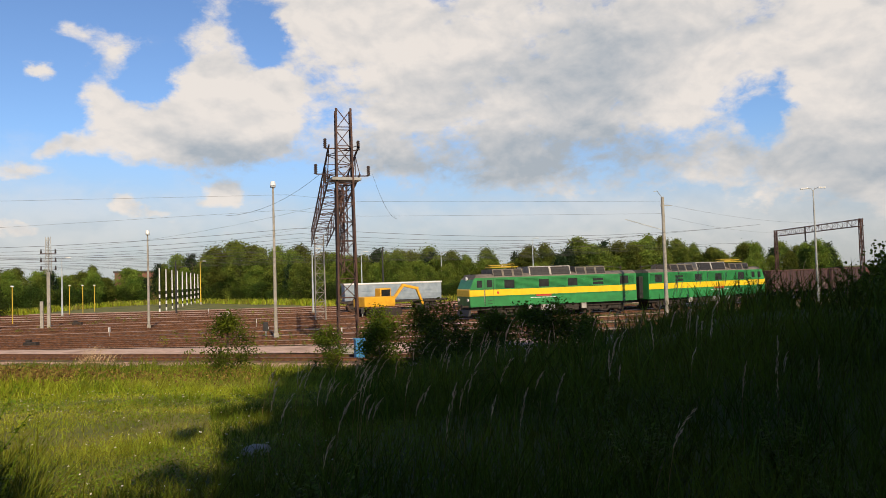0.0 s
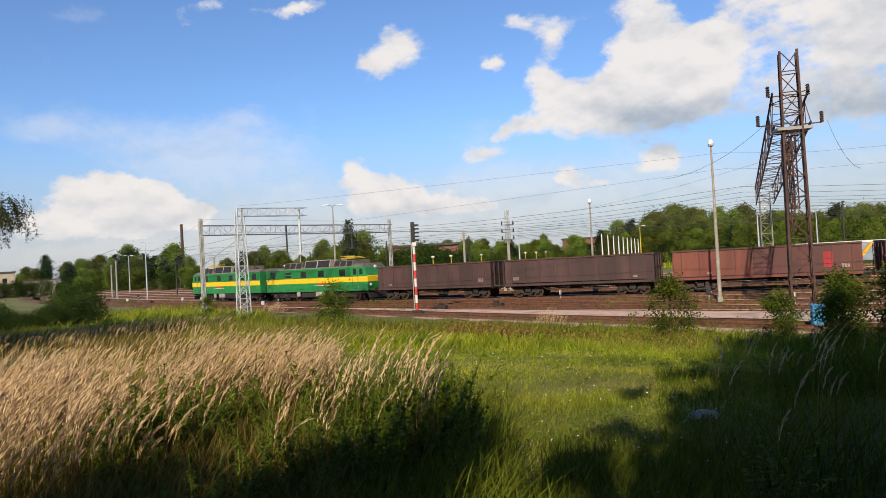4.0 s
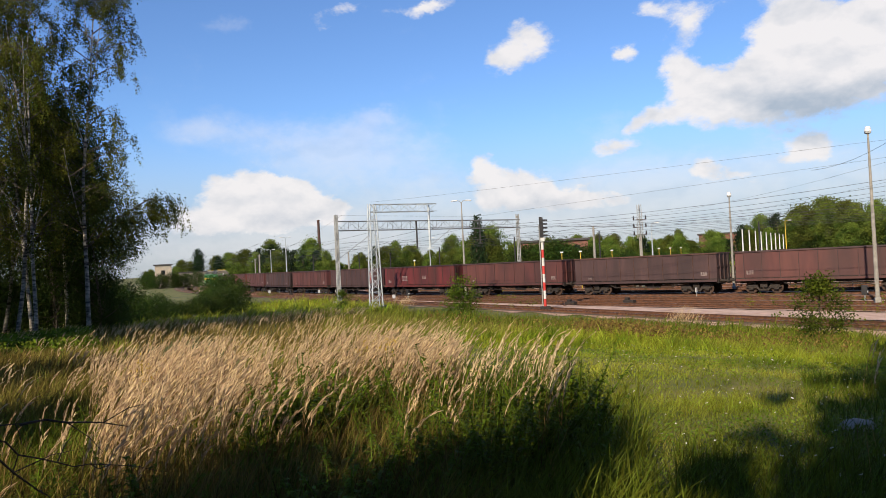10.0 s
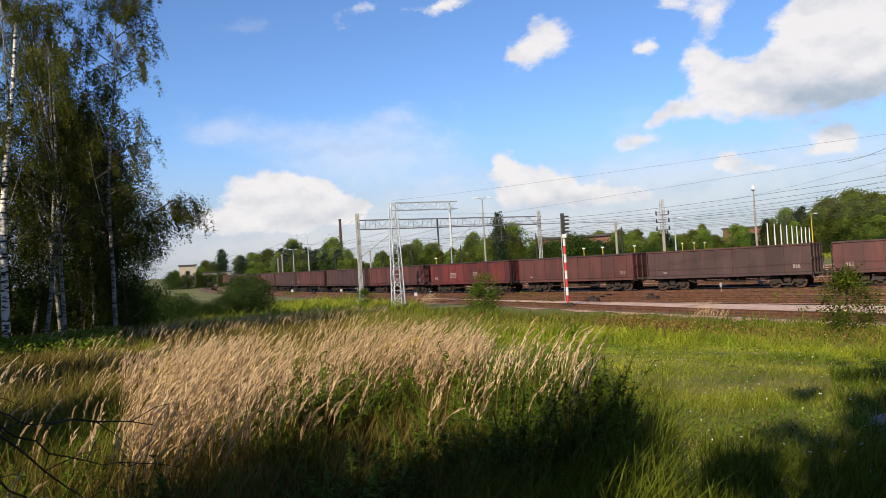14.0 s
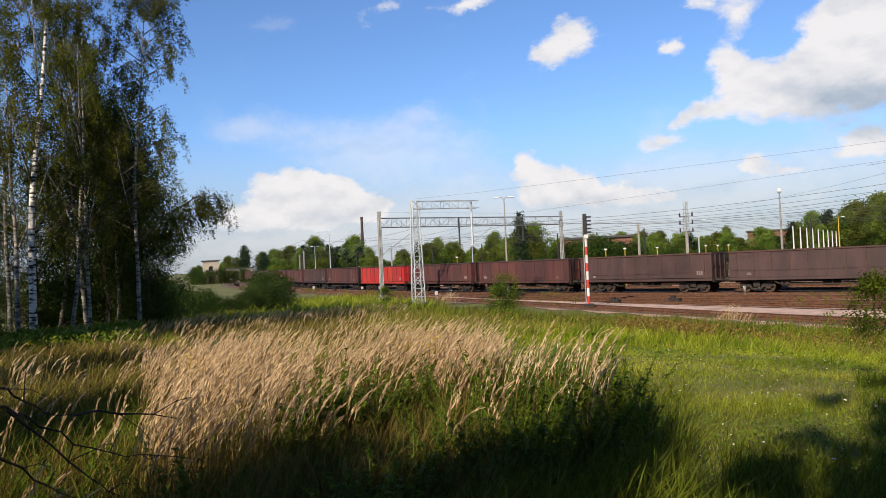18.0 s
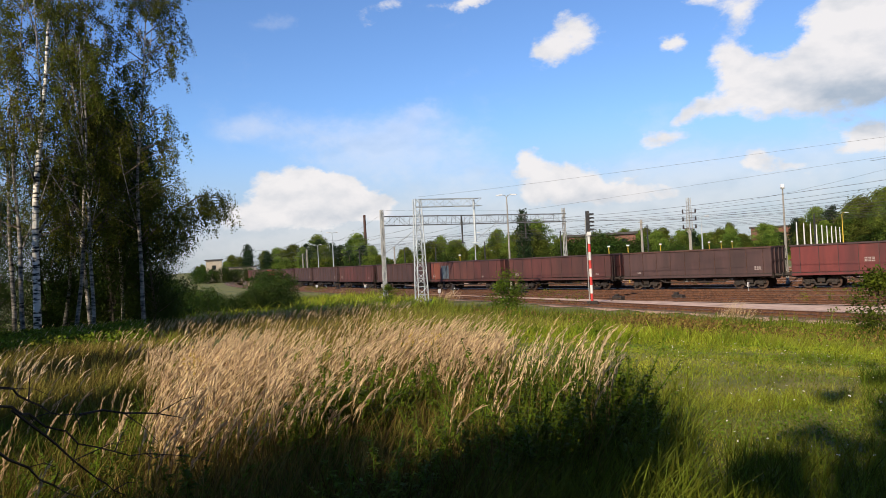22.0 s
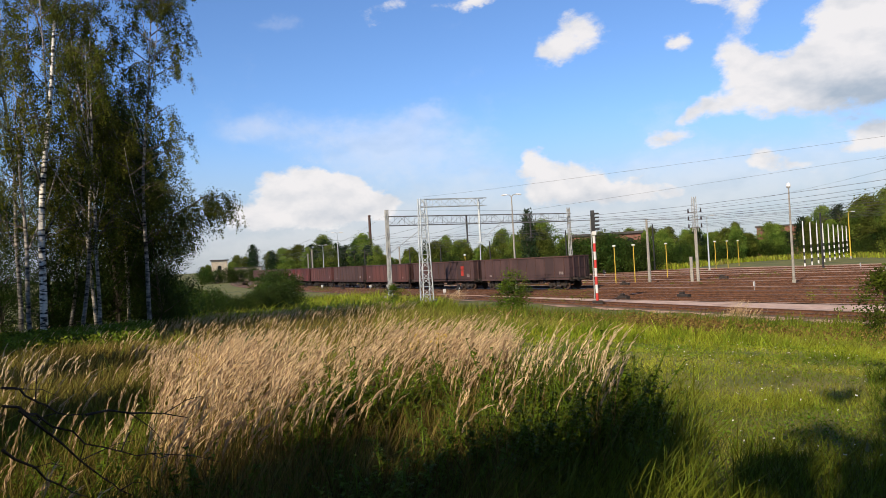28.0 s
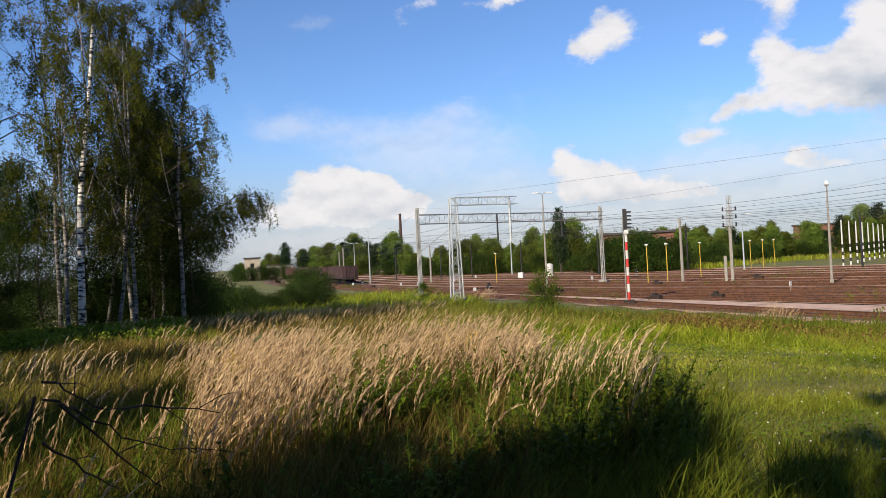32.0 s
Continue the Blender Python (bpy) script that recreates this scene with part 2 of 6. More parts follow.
def setup_materials():
    M = MATS
    M["soil"] = mat("field soil under grass", (0.11, 0.13, 0.015), (0.22, 0.20, 0.040), 1.3, 0.95, bump=0.5, stain=(0.05, 0.065, 0.015), where="Object")
    M["ballast"] = mat("rusty track ballast", (0.42, 0.23, 0.145), (0.84, 0.55, 0.39), 5.0, 0.95, bump=0.8, stain=(0.19, 0.11, 0.078))
    M["oily"] = mat("dark oily ballast", (0.075, 0.038, 0.026), (0.29, 0.15, 0.10), 6.0, 0.95, bump=0.8, stain=(0.05, 0.03, 0.022))
    M["sand"] = mat("sandy walkway", (0.58, 0.39, 0.30), (0.76, 0.53, 0.42), 2.5, 0.95, bump=0.3, stain=(0.34, 0.22, 0.16))
    M["rail_top"] = mat("worn rail steel", (0.20, 0.16, 0.14), (0.34, 0.30, 0.28), 3.0, 0.4, 0.8, 0.05)
    M["rail"] = mat("rusty rail web", (0.07, 0.030, 0.016), (0.20, 0.085, 0.042), 6.0, 0.85, 0.2, 0.3)
    M["wheel"] = mat("brake-dusted wheel steel", (0.040, 0.024, 0.018), (0.095, 0.055, 0.038), 6.0, 0.8, 0.3, 0.2)
    M["sleeper"] = mat("oily timber sleeper", (0.07, 0.05, 0.038), (0.16, 0.115, 0.085), 5.0, 0.9, bump=0.5, island=0.25)
    M["concrete"] = mat("weathered concrete", (0.27, 0.255, 0.225), (0.40, 0.375, 0.33), 6.0, 0.9, bump=0.4, stain=(0.26, 0.25, 0.22))
    M["galv"] = mat("galvanised steel", (0.46, 0.52, 0.56), (0.60, 0.66, 0.70), 5.0, 0.55, 0.35, 0.1, stain=(0.36, 0.41, 0.44))
    M["grey_paint"] = mat("grey painted steel", (0.30, 0.32, 0.33), (0.42, 0.44, 0.44), 4.0, 0.6, 0.2, 0.1, stain=(0.24, 0.23, 0.21))
    M["weathered"] = mat("weathered grey steel", (0.13, 0.14, 0.15), (0.23, 0.24, 0.25), 4.0, 0.65, 0.2, 0.1, stain=(0.13, 0.11, 0.09))
    M["rust_steel"] = mat("rust-brown lattice steel", (0.060, 0.032, 0.028), (0.13, 0.062, 0.045), 5.0, 0.8, 0.2, 0.3, stain=(0.05, 0.03, 0.03))
    M["black"] = mat("black painted metal", (0.012, 0.012, 0.014), (0.03, 0.03, 0.032), 5.0, 0.6, 0.1, 0.1)
    M["dark_steel"] = mat("dark grimy steel", (0.022, 0.018, 0.016), (0.06, 0.045, 0.036), 7.0, 0.75, 0.3, 0.3)
    M["white"] = mat("white paint", (0.72, 0.72, 0.70), (0.82, 0.82, 0.80), 6.0, 0.6, bump=0.05, stain=(0.55, 0.54, 0.50))
    M["chalk"] = mat("faded white lettering", (0.24, 0.17, 0.16), (0.46, 0.40, 0.38), 9.0, 0.8, bump=0.0)
    M["red"] = mat("signal red paint", (0.55, 0.03, 0.025), (0.66, 0.05, 0.04), 6.0, 0.6, bump=0.05)
    M["yellow_paint"] = mat("faded yellow paint", (0.55, 0.38, 0.03), (0.68, 0.48, 0.06), 5.0, 0.6, bump=0.1)
    M["wire"] = mat("overhead wire", (0.05, 0.05, 0.055), (0.09, 0.09, 0.095), 3.0, 0.6, 0.5, 0.0)
    M["porcelain"] = mat("dark glazed insulator", (0.03, 0.02, 0.018), (0.06, 0.04, 0.03), 6.0, 0.25, bump=0.0)
    M["lamp_glass"] = mat("lamp glass", (0.75, 0.78, 0.80), (0.85, 0.87, 0.88), 6.0, 0.2, bump=0.0)
    M["brick"] = mat("old red brick", (0.16, 0.065, 0.045), (0.26, 0.115, 0.082), 3.0, 0.9, bump=0.4, stain=(0.17, 0.10, 0.08))
    M["plaster"] = mat("pale plaster", (0.40, 0.34, 0.26), (0.52, 0.45, 0.35), 3.0, 0.9, bump=0.2, stain=(0.45, 0.42, 0.36))
    M["roof"] = mat("dark tarred roof", (0.05, 0.045, 0.045), (0.10, 0.09, 0.085), 3.0, 0.85, bump=0.2)
    M["glass"] = mat("dark window glass", (0.015, 0.018, 0.02), (0.03, 0.034, 0.038), 2.0, 0.08, bump=0.0)
    M["blue_plastic"] = mat("blue cabinet paint", (0.02, 0.20, 0.42), (0.04, 0.28, 0.52), 5.0, 0.5, bump=0.1)
    M["stone"] = mat("pale field stone", (0.36, 0.30, 0.24), (0.50, 0.43, 0.36), 5.0, 0.95, bump=0.6)
    M["bark"] = mat("grey-brown bark", (0.07, 0.055, 0.042), (0.15, 0.12, 0.095), 7.0, 0.95, bump=0.8, stretch=(1, 1, 0.25))
    M["birch"] = mat("white birch bark with black bands", (0.035, 0.03, 0.028), (0.92, 0.88, 0.80), 3.0, 0.85, bump=0.3, stretch=(1, 1, 4.0), low=0.41, high=0.52)
    M["birch_grey"] = mat("grey birch bark with dark bands", (0.035, 0.03, 0.026), (0.45, 0.42, 0.37), 3.0, 0.9, bump=0.3, stretch=(1, 1, 3.0), low=0.36, high=0.62)
    M["leaf"] = mat("broad leaves", (0.030, 0.060, 0.010), (0.075, 0.115, 0.018), 0.6, 0.6, bump=0.0, island=0.45, vary=0.25, through_light=0.35)
    M["leaf_far"] = mat("far woodland leaves", (0.055, 0.10, 0.016), (0.20, 0.245, 0.040), 0.35, 0.7, bump=0.0, island=0.40, vary=0.40, through_light=0.3)
    M["leaf_birch"] = mat("birch leaves", (0.042, 0.062, 0.007), (0.20, 0.205, 0.025), 0.7, 0.55, bump=0.0, island=0.5, vary=0.15, through_light=0.35)
    M["leaf_bush"] = mat("bush leaves", (0.048, 0.088, 0.008), (0.15, 0.20, 0.020), 1.0, 0.6, bump=0.0, island=0.4, vary=0.2, through_light=0.35)
    M["pine"] = mat("conifer needles", (0.012, 0.032, 0.012), (0.03, 0.055, 0.018), 0.7, 0.7, bump=0.0, island=0.4, vary=0.2, through_light=0.15)
    M["grass"] = mat("meadow grass blades", (0.15, 0.235, 0.012), (0.50, 0.52, 0.055), 0.75, 0.6, bump=0.0, island=0.5, through_light=0.4, stain=(0.30, 0.25, 0.08))
    M["herb"] = mat("clover leaves", (0.10, 0.19, 0.014), (0.27, 0.32, 0.035), 0.8, 0.6, bump=0.0, island=0.45, through_light=0.3)
    M["grass_tall"] = mat("tall green grass", (0.08, 0.13, 0.010), (0.24, 0.26, 0.030), 0.5, 0.6, bump=0.0, island=0.45, through_light=0.4)
    # darker copy of the tall grass; its colour carries shade on the rise
    M["grass_rank"] = mat("tall grass darkened for shade", (0.065, 0.115, 0.008), (0.20, 0.24, 0.022), 0.6, 0.65, bump=0.0, island=0.45, through_light=0.35)
    M["grass_brown"] = mat("half-dry brown grass", (0.13, 0.10, 0.020), (0.38, 0.29, 0.08), 0.6, 0.7, bump=0.0, island=0.4, through_light=0.35, stain=(0.14, 0.15, 0.025))
    M["straw"] = mat("dry straw stems", (0.17, 0.11, 0.036), (0.48, 0.33, 0.125), 0.6, 0.7, bump=0.0, island=0.3, through_light=0.35)
    M["plume"] = mat("dry feathery seed heads", (0.64, 0.43, 0.235), (0.96, 0.75, 0.49), 0.6, 0.75, bump=0.0, island=0.3, through_light=0.4)
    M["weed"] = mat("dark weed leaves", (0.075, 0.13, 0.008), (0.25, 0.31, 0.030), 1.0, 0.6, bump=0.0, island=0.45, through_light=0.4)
    M["dock"] = mat("brown seeding herbs", (0.20, 0.115, 0.04), (0.34, 0.24, 0.07), 0.9, 0.7, bump=0.0, island=0.4, through_light=0.3)
    M["flower"] = mat("small white flowers", (0.75, 0.74, 0.66), (0.82, 0.81, 0.74), 3.0, 0.8, bump=0.0)
    M["twig"] = mat("dead bare twigs", (0.04, 0.025, 0.018), (0.085, 0.055, 0.04), 8.0, 0.9, bump=0.4)
    M["loco_green"] = mat("locomotive green paint", (0.012, 0.20, 0.052), (0.018, 0.27, 0.075), 2.0, 0.42, bump=0.03, stain=(0.014, 0.17, 0.05))
    M["loco_yellow"] = mat("locomotive yellow band", (0.80, 0.52, 0.015), (0.88, 0.60, 0.025), 2.0, 0.42, bump=0.03)
    M["loco_roof"] = mat("grimy grey-brown roof", (0.13, 0.115, 0.095), (0.22, 0.19, 0.155), 2.5, 0.75, 0.1, 0.2, stain=(0.09, 0.075, 0.06))
    M["loco_frame"] = mat("pale grey roof frame", (0.36, 0.34, 0.32), (0.48, 0.46, 0.43), 3.0, 0.6, 0.2, 0.1)
    M["door_blue"] = mat("dull blue-grey door paint", (0.06, 0.085, 0.105), (0.11, 0.14, 0.165), 2.5, 0.7, bump=0.1, stain=(0.07, 0.06, 0.06))
    M["excavator"] = mat("excavator yellow", (0.72, 0.36, 0.02), (0.82, 0.44, 0.03), 3.0, 0.5, bump=0.1, stain=(0.50, 0.26, 0.04))
    M["hopper_blue"] = mat("faded blue-grey hopper paint", (0.20, 0.27, 0.33), (0.30, 0.37, 0.43), 1.5, 0.65, bump=0.1, stain=(0.17, 0.20, 0.23))
    for key, a, b, st in (("dark", (0.049, 0.025, 0.026), (0.094, 0.045, 0.044), (0.034, 0.018, 0.018)),
                          ("brown", (0.08, 0.025, 0.024), (0.139, 0.042, 0.036), (0.055, 0.023, 0.022)),
                          ("maroon", (0.103, 0.015, 0.016), (0.183, 0.026, 0.026), (0.058, 0.015, 0.014)),
                          ("red", (0.42, 0.016, 0.016), (0.52, 0.028, 0.026), (0.27, 0.02, 0.018)),
                          ("orange", (0.143, 0.035, 0.023), (0.21, 0.057, 0.037), (0.084, 0.029, 0.022))):
        M["wagon_" + key] = mat("wagon " + key + " rusty paint", a, b, 2.6, 0.72, 0.05, 0.2, stain=st, stretch=(1, 1, 0.22), low=0.22, high=0.80, vary=0.10)


setup_materials()


# mesh builder
class Build:
    """Collects vertices and faces; link() makes one mesh object of them."""

    def __init__(self):
        self.v, self.f = [], []

    def add(self, verts, faces):
        n = len(self.v)
        self.v.extend(verts)
        self.f.extend(tuple(i + n for i in f) for f in faces)
        return self

    def box(self, x0, y0, z0, x1, y1, z1, b=0.0):
        """A box; with b its long edges are chamfered in plan and section."""
        if not b:
            vs = [(x, y, z) for x in (x0, x1) for y in (y0, y1) for z in (z0, z1)]
            return self.add(vs, [(0, 1, 3, 2), (4, 6, 7, 5), (0, 4, 5, 1), (2, 3, 7, 6), (0, 2, 6, 4), (1, 5, 7, 3)])
        bm = bmesh.new()
        bmesh.ops.create_cube(bm, size=1.0)
        bmesh.ops.scale(bm, vec=(x1 - x0, y1 - y0, z1 - z0), verts=bm.verts)
        bmesh.ops.translate(bm, vec=((x0 + x1) / 2, (y0 + y1) / 2, (z0 + z1) / 2), verts=bm.verts)
        bmesh.ops.bevel(bm, geom=bm.edges[:], offset=b, segments=2, affect="EDGES", profile=0.5)
        bm.verts.index_update()
        self.add([v.co[:] for v in bm.verts], [[v.index for v in f.verts] for f in bm.faces])
        bm.free()
        return self

    def tube(self, p, q, r0, r1=None, n=8, caps=True):
        r1 = r0 if r1 is None else r1
        p, q = Vector(p), Vector(q)
        d = (q - p).normalized()
        a = d.orthogonal().normalized()
        c = d.cross(a)
        ring = [(math.cos(2 * math.pi * i / n), math.sin(2 * math.pi * i / n)) for i in range(n)]
        vs = [(p + (a * u + c * w) * r0)[:] for u, w in ring] + [(q + (a * u + c * w) * r1)[:] for u, w in ring]
        fs = [(i, (i + 1) % n, n + (i + 1) % n, n + i) for i in range(n)]
        if caps:
            fs += [tuple(range(n - 1, -1, -1)), tuple(range(n, 2 * n))]
        return self.add(vs, fs)

    def path(self, pts, r, n=5, taper=1.0):
        """One bent, tapered tube through the points."""
        pts = [Vector(p) for p in pts]
        k = len(pts)
        way = [(pts[min(i + 1, k - 1)] - pts[max(i - 1, 0)]).normalized() for i in range(k)]
        a, vs = way[0].orthogonal().normalized(), []
        for i, d in enumerate(way):
            a = (a - d * a.dot(d)).normalized()
            c, w = d.cross(a), r * (1 + (taper - 1) * i / (k - 1))
            vs += [(pts[i] + (a * math.cos(6.2832 * j / n) + c * math.sin(6.2832 * j / n)) * w)[:] for j in range(n)]
        fs = [(i * n + j, i * n + (j + 1) % n, (i + 1) * n + (j + 1) % n, (i + 1) * n + j) for i in range(k - 1) for j in range(n)]
        return self.add(vs, fs + [tuple(range(n - 1, -1, -1)), tuple(range((k - 1) * n, k * n))])

    def beam(self, p, q, w, t=None):
        """A square bar from p to q."""
        t = t or w
        return self.tube(p, q, w * 0.7071, None, 4)

    def prism(self, pts, axis, a, b):
        """A flat outline (u, v) drawn out along axis 'x', 'y' or 'z' from a to b."""
        def at(u, v, w):
            return {"x": (w, u, v), "y": (u, w, v), "z": (u, v, w)}[axis]
        n = len(pts)
        vs = [at(u, v, a) for u, v in pts] + [at(u, v, b) for u, v in pts]
        fs = [(i, (i + 1) % n, n + (i + 1) % n, n + i) for i in range(n)] + [tuple(range(n - 1, -1, -1)), tuple(range(n, 2 * n))]
        return self.add(vs, fs)

    def link(self, name, material, parent=None, label="", smooth=False, m=None):
        me = bpy.data.meshes.new(name)
        me.from_pydata(self.v, [], self.f)
        bm = bmesh.new()
        bm.from_mesh(me)
        bmesh.ops.recalc_face_normals(bm, faces=bm.faces)
        bm.to_mesh(me)
        bm.free()
        me.materials.append(MATS[material] if isinstance(material, str) else material)
        if smooth:
            me.polygons.foreach_set("use_smooth", [True] * len(me.polygons))
        ob = new(name, me)
        if parent:
            ob.parent = parent
        if label:
            tagged(ob, label)
        if m is not None:
            ob.matrix_basis = m
        return ob


def same(ob, name, m, parent=None):
    """Another object on the same mesh."""
    o = new(name, ob.data)
    o.parent = parent or ob.parent
    o.matrix_basis = m
    return o


def sheet(name, verts, faces, material, parent=None):
    """A large mesh from numpy arrays: verts (n, 3), faces (m, 3 or 4)."""
    me = bpy.data.meshes.new(name)
    verts, faces = np.asarray(verts, np.float32), np.asarray(faces, np.int32)
    k = faces.shape[1]
    me.vertices.add(len(verts))
    me.vertices.foreach_set("co", verts.ravel())
    me.loops.add(faces.size)
    me.loops.foreach_set("vertex_index", faces.ravel())
    me.polygons.add(len(faces))
    me.polygons.foreach_set("loop_start", np.arange(0, faces.size, k, dtype=np.int32))
    me.update(calc_edges=True)
    me.validate()
    me.materials.append(MATS[material])
    ob = new(name, me)
    if parent:
        ob.parent = parent
    return ob


def thing(name, label, category, group="", x=0.0, y=0.0, z=0.0, rz=0.0, kind=""):
    ob = new(name)
    ob.empty_display_size = 0.3
    ob.matrix_basis = pose(x, y, z, 0, 0, rz)
    return tagged(ob, label, category, group, kind)


# the lines of the tracks; s in metres runs the way the train goes
S = np.arange(-640.0, 721.0, 1.0)


def line_of(x, y, heading, knots, bends):
    bend = np.interp(S, knots, np.array(bends) / 1000)
    th = np.concatenate([[0], np.cumsum((bend[1:] + bend[:-1]) / 2)])
    th = th - np.interp(0, S, th) + radians(heading)
    px, py = np.cumsum(-np.sin(th)), np.cumsum(np.cos(th))
    return px - np.interp(0, S, px) + x, py - np.interp(0, S, py) + y, th


MAIN = line_of(-10.30, 66.51, 67.3, [-150, -120, -60, 0, 60, 100, 116, 300], [0, -9.9, -10.2, -6.3, -3.0, -2.6, 0, 0])
NEAR = line_of(-1.0, 42.2, 51.0, [-60, -20, 0, 60, 120, 300], [0, -4, 0, 0.5, -2.5, 0])


def on(line, s, side=0.0):
    """Place and heading on a line at s; side: metres to the far side from the camera."""
    x, y, th = (float(np.interp(s, S, a)) for a in line)
    return x + math.cos(th) * side, y + math.sin(th) * side, math.degrees(th)


def shifted(line, side):
    return line[0] + np.cos(line[2]) * side, line[1] + np.sin(line[2]) * side, line[2]


def span_r(line):
    """Azimuth (degrees to the left of +y) and distance from the camera along the part of a line that is in view."""
    k = (S > -110) & (S < 320)
    az, r = np.degrees(np.arctan2(-line[0][k], line[1][k])), np.hypot(line[0][k], line[1][k])
    i = np.argsort(az)
    return az[i], r[i]


def between(w):
    """A line between the nearest track (w = 0) and the train's (w = 1)."""
    k = (S > -64) & (S < 240)
    mx, my = MAIN[0][k], MAIN[1][k]
    az, rm = np.degrees(np.arctan2(-mx, my)), np.hypot(mx, my)
    rn = np.interp(az, *span_r(NEAR))
    r = rn + (rm - rn) * w
    x, y = -np.sin(np.radians(az)) * r, np.cos(np.radians(az)) * r
    th = np.arctan2(-np.gradient(x), np.gradient(y))
    return x, y, th


def clip(line, a, b):
    k = (S >= a) & (S <= b)
    return line[0][k], line[1][k], line[2][k]


def smooth(x, a, b):
    t = np.clip((np.asarray(x, float) - a) / (b - a), 0, 1)
    return t * t * (3 - 2 * t)


NEAR_AZ, NEAR_R = span_r(NEAR)


def ground_z(x, y):
    """Height of the ground: a low bank at the camera, falling to the tracks at zero."""
    x, y = np.asarray(x, float), np.asarray(y, float)
    az, r = np.degrees(np.arctan2(-x, y)), np.hypot(x, y)
    edge = np.interp(az, NEAR_AZ, NEAR_R, left=33, right=120) - 4.0
    edge = np.where(np.abs(az) > 75, 60, edge)
    z = 2.02 - 2.22 * smooth(r, 4, np.minimum(edge, 75))
    hump = smooth(-az, 15, 30) * smooth(r, 5, 12) * (1 - smooth(r, 16, 26)) * (np.abs(az) < 80)
    lumps = 0.06 * np.sin(x * 0.9 + 1.3 * np.sin(y * 0.5)) * np.cos(y * 0.8) * (r < 60)
    return z + (0.55 + 0.85 * smooth(-az, 29, 45)) * hump + lumps * (z > 0)


def build_ground():
    rings = np.concatenate([np.arange(0.01, 40, 0.8), np.geomspace(40, 160, 40), np.geomspace(165, 4500, 24)])
    turns = 240
    a = np.linspace(0, 2 * np.pi, turns, endpoint=False)
    R_, A_ = np.meshgrid(rings, a, indexing="ij")
    X, Y = R_ * np.sin(A_) + 0.37, R_ * np.cos(A_) - 0.21
    v = np.stack([X, Y, ground_z(X, Y)], -1).reshape(-1, 3)
    i, j = np.meshgrid(np.arange(len(rings) - 1), np.arange(turns), indexing="ij")
    j2 = (j + 1) % turns
    f = np.stack([i * turns + j, i * turns + j2, (i + 1) * turns + j2, (i + 1) * turns + j], -1).reshape(-1, 4)
    ob = sheet("ground", v, f, "soil")
    tagged(ob, "grassy bank and flat land out to the horizon", "ground", kind="structure")


def strip(name, left, right, z, material, label, category, kind="structure"):
    """A flat band of ground between two rows of points."""
    n = len(left[0])
    v = np.concatenate([np.stack([left[0], left[1], np.full(n, z)], 1), np.stack([right[0], right[1], np.full(n, z)], 1)])
    k = np.arange(n - 1)
    f = np.stack([k, k + 1, n + k + 1, n + k], 1)
    return tagged(sheet(name, v, f, material), label, category, kind=kind)


def build_yard():
    # the ballast bed from the foot of the bank to the far side of the sidings
    k = (S > -70) & (S < 260)
    az = np.degrees(np.arctan2(-MAIN[0][k], MAIN[1][k]))
    rn = np.interp(az, NEAR_AZ, NEAR_R) - 3.2 - 0.9 * np.sin(az * 1.7)
    near = (-np.sin(np.radians(az)) * rn, np.cos(np.radians(az)) * rn)
    far = shifted(MAIN, 52)
    strip("ballast_bed", near, (far[0][k], far[1][k]), -0.17, "ballast", "rust-brown ballast bed of the railway yard", "ballast")
    k = (S > -640) & (S < -68)
    a, b = shifted(MAIN, -7), shifted(MAIN, 30)
    strip("ballast_bed", (a[0][k], a[1][k]), (b[0][k], b[1][k]), -0.165, "ballast", "rust-brown ballast bed of the railway yard", "ballast")
    k = (S > 256) & (S < 720)
    strip("ballast_bed", (a[0][k], a[1][k]), (b[0][k], b[1][k]), -0.165, "ballast", "rust-brown ballast bed of the railway yard", "ballast")
    # sandy walkways between the tracks
    for w0, w1 in ((0.105, 0.285), (0.312, 0.326), (0.445, 0.472), (0.645, 0.665), (0.842, 0.875)):
        a, b = between(w0), between(w1)
        strip("walkway", (a[0], a[1]), (b[0], b[1]), -0.10, "sand", "pale sandy walkway between the railway tracks", "path")
    for side, wide in ((2.0, 0.9), (6.7, 0.9), (11.2, 1.3), (16.2, 1.6), (21.2, 1.3), (26.2, 2.3), (32.0, 2.4), (38.4, 2.8)):
        a, b = clip(shifted(MAIN, side), -60, 240), clip(shifted(MAIN, side + wide), -60, 240)
        strip("walkway", (a[0], a[1]), (b[0], b[1]), -0.10, "sand", "pale sandy walkway between the railway tracks", "path")


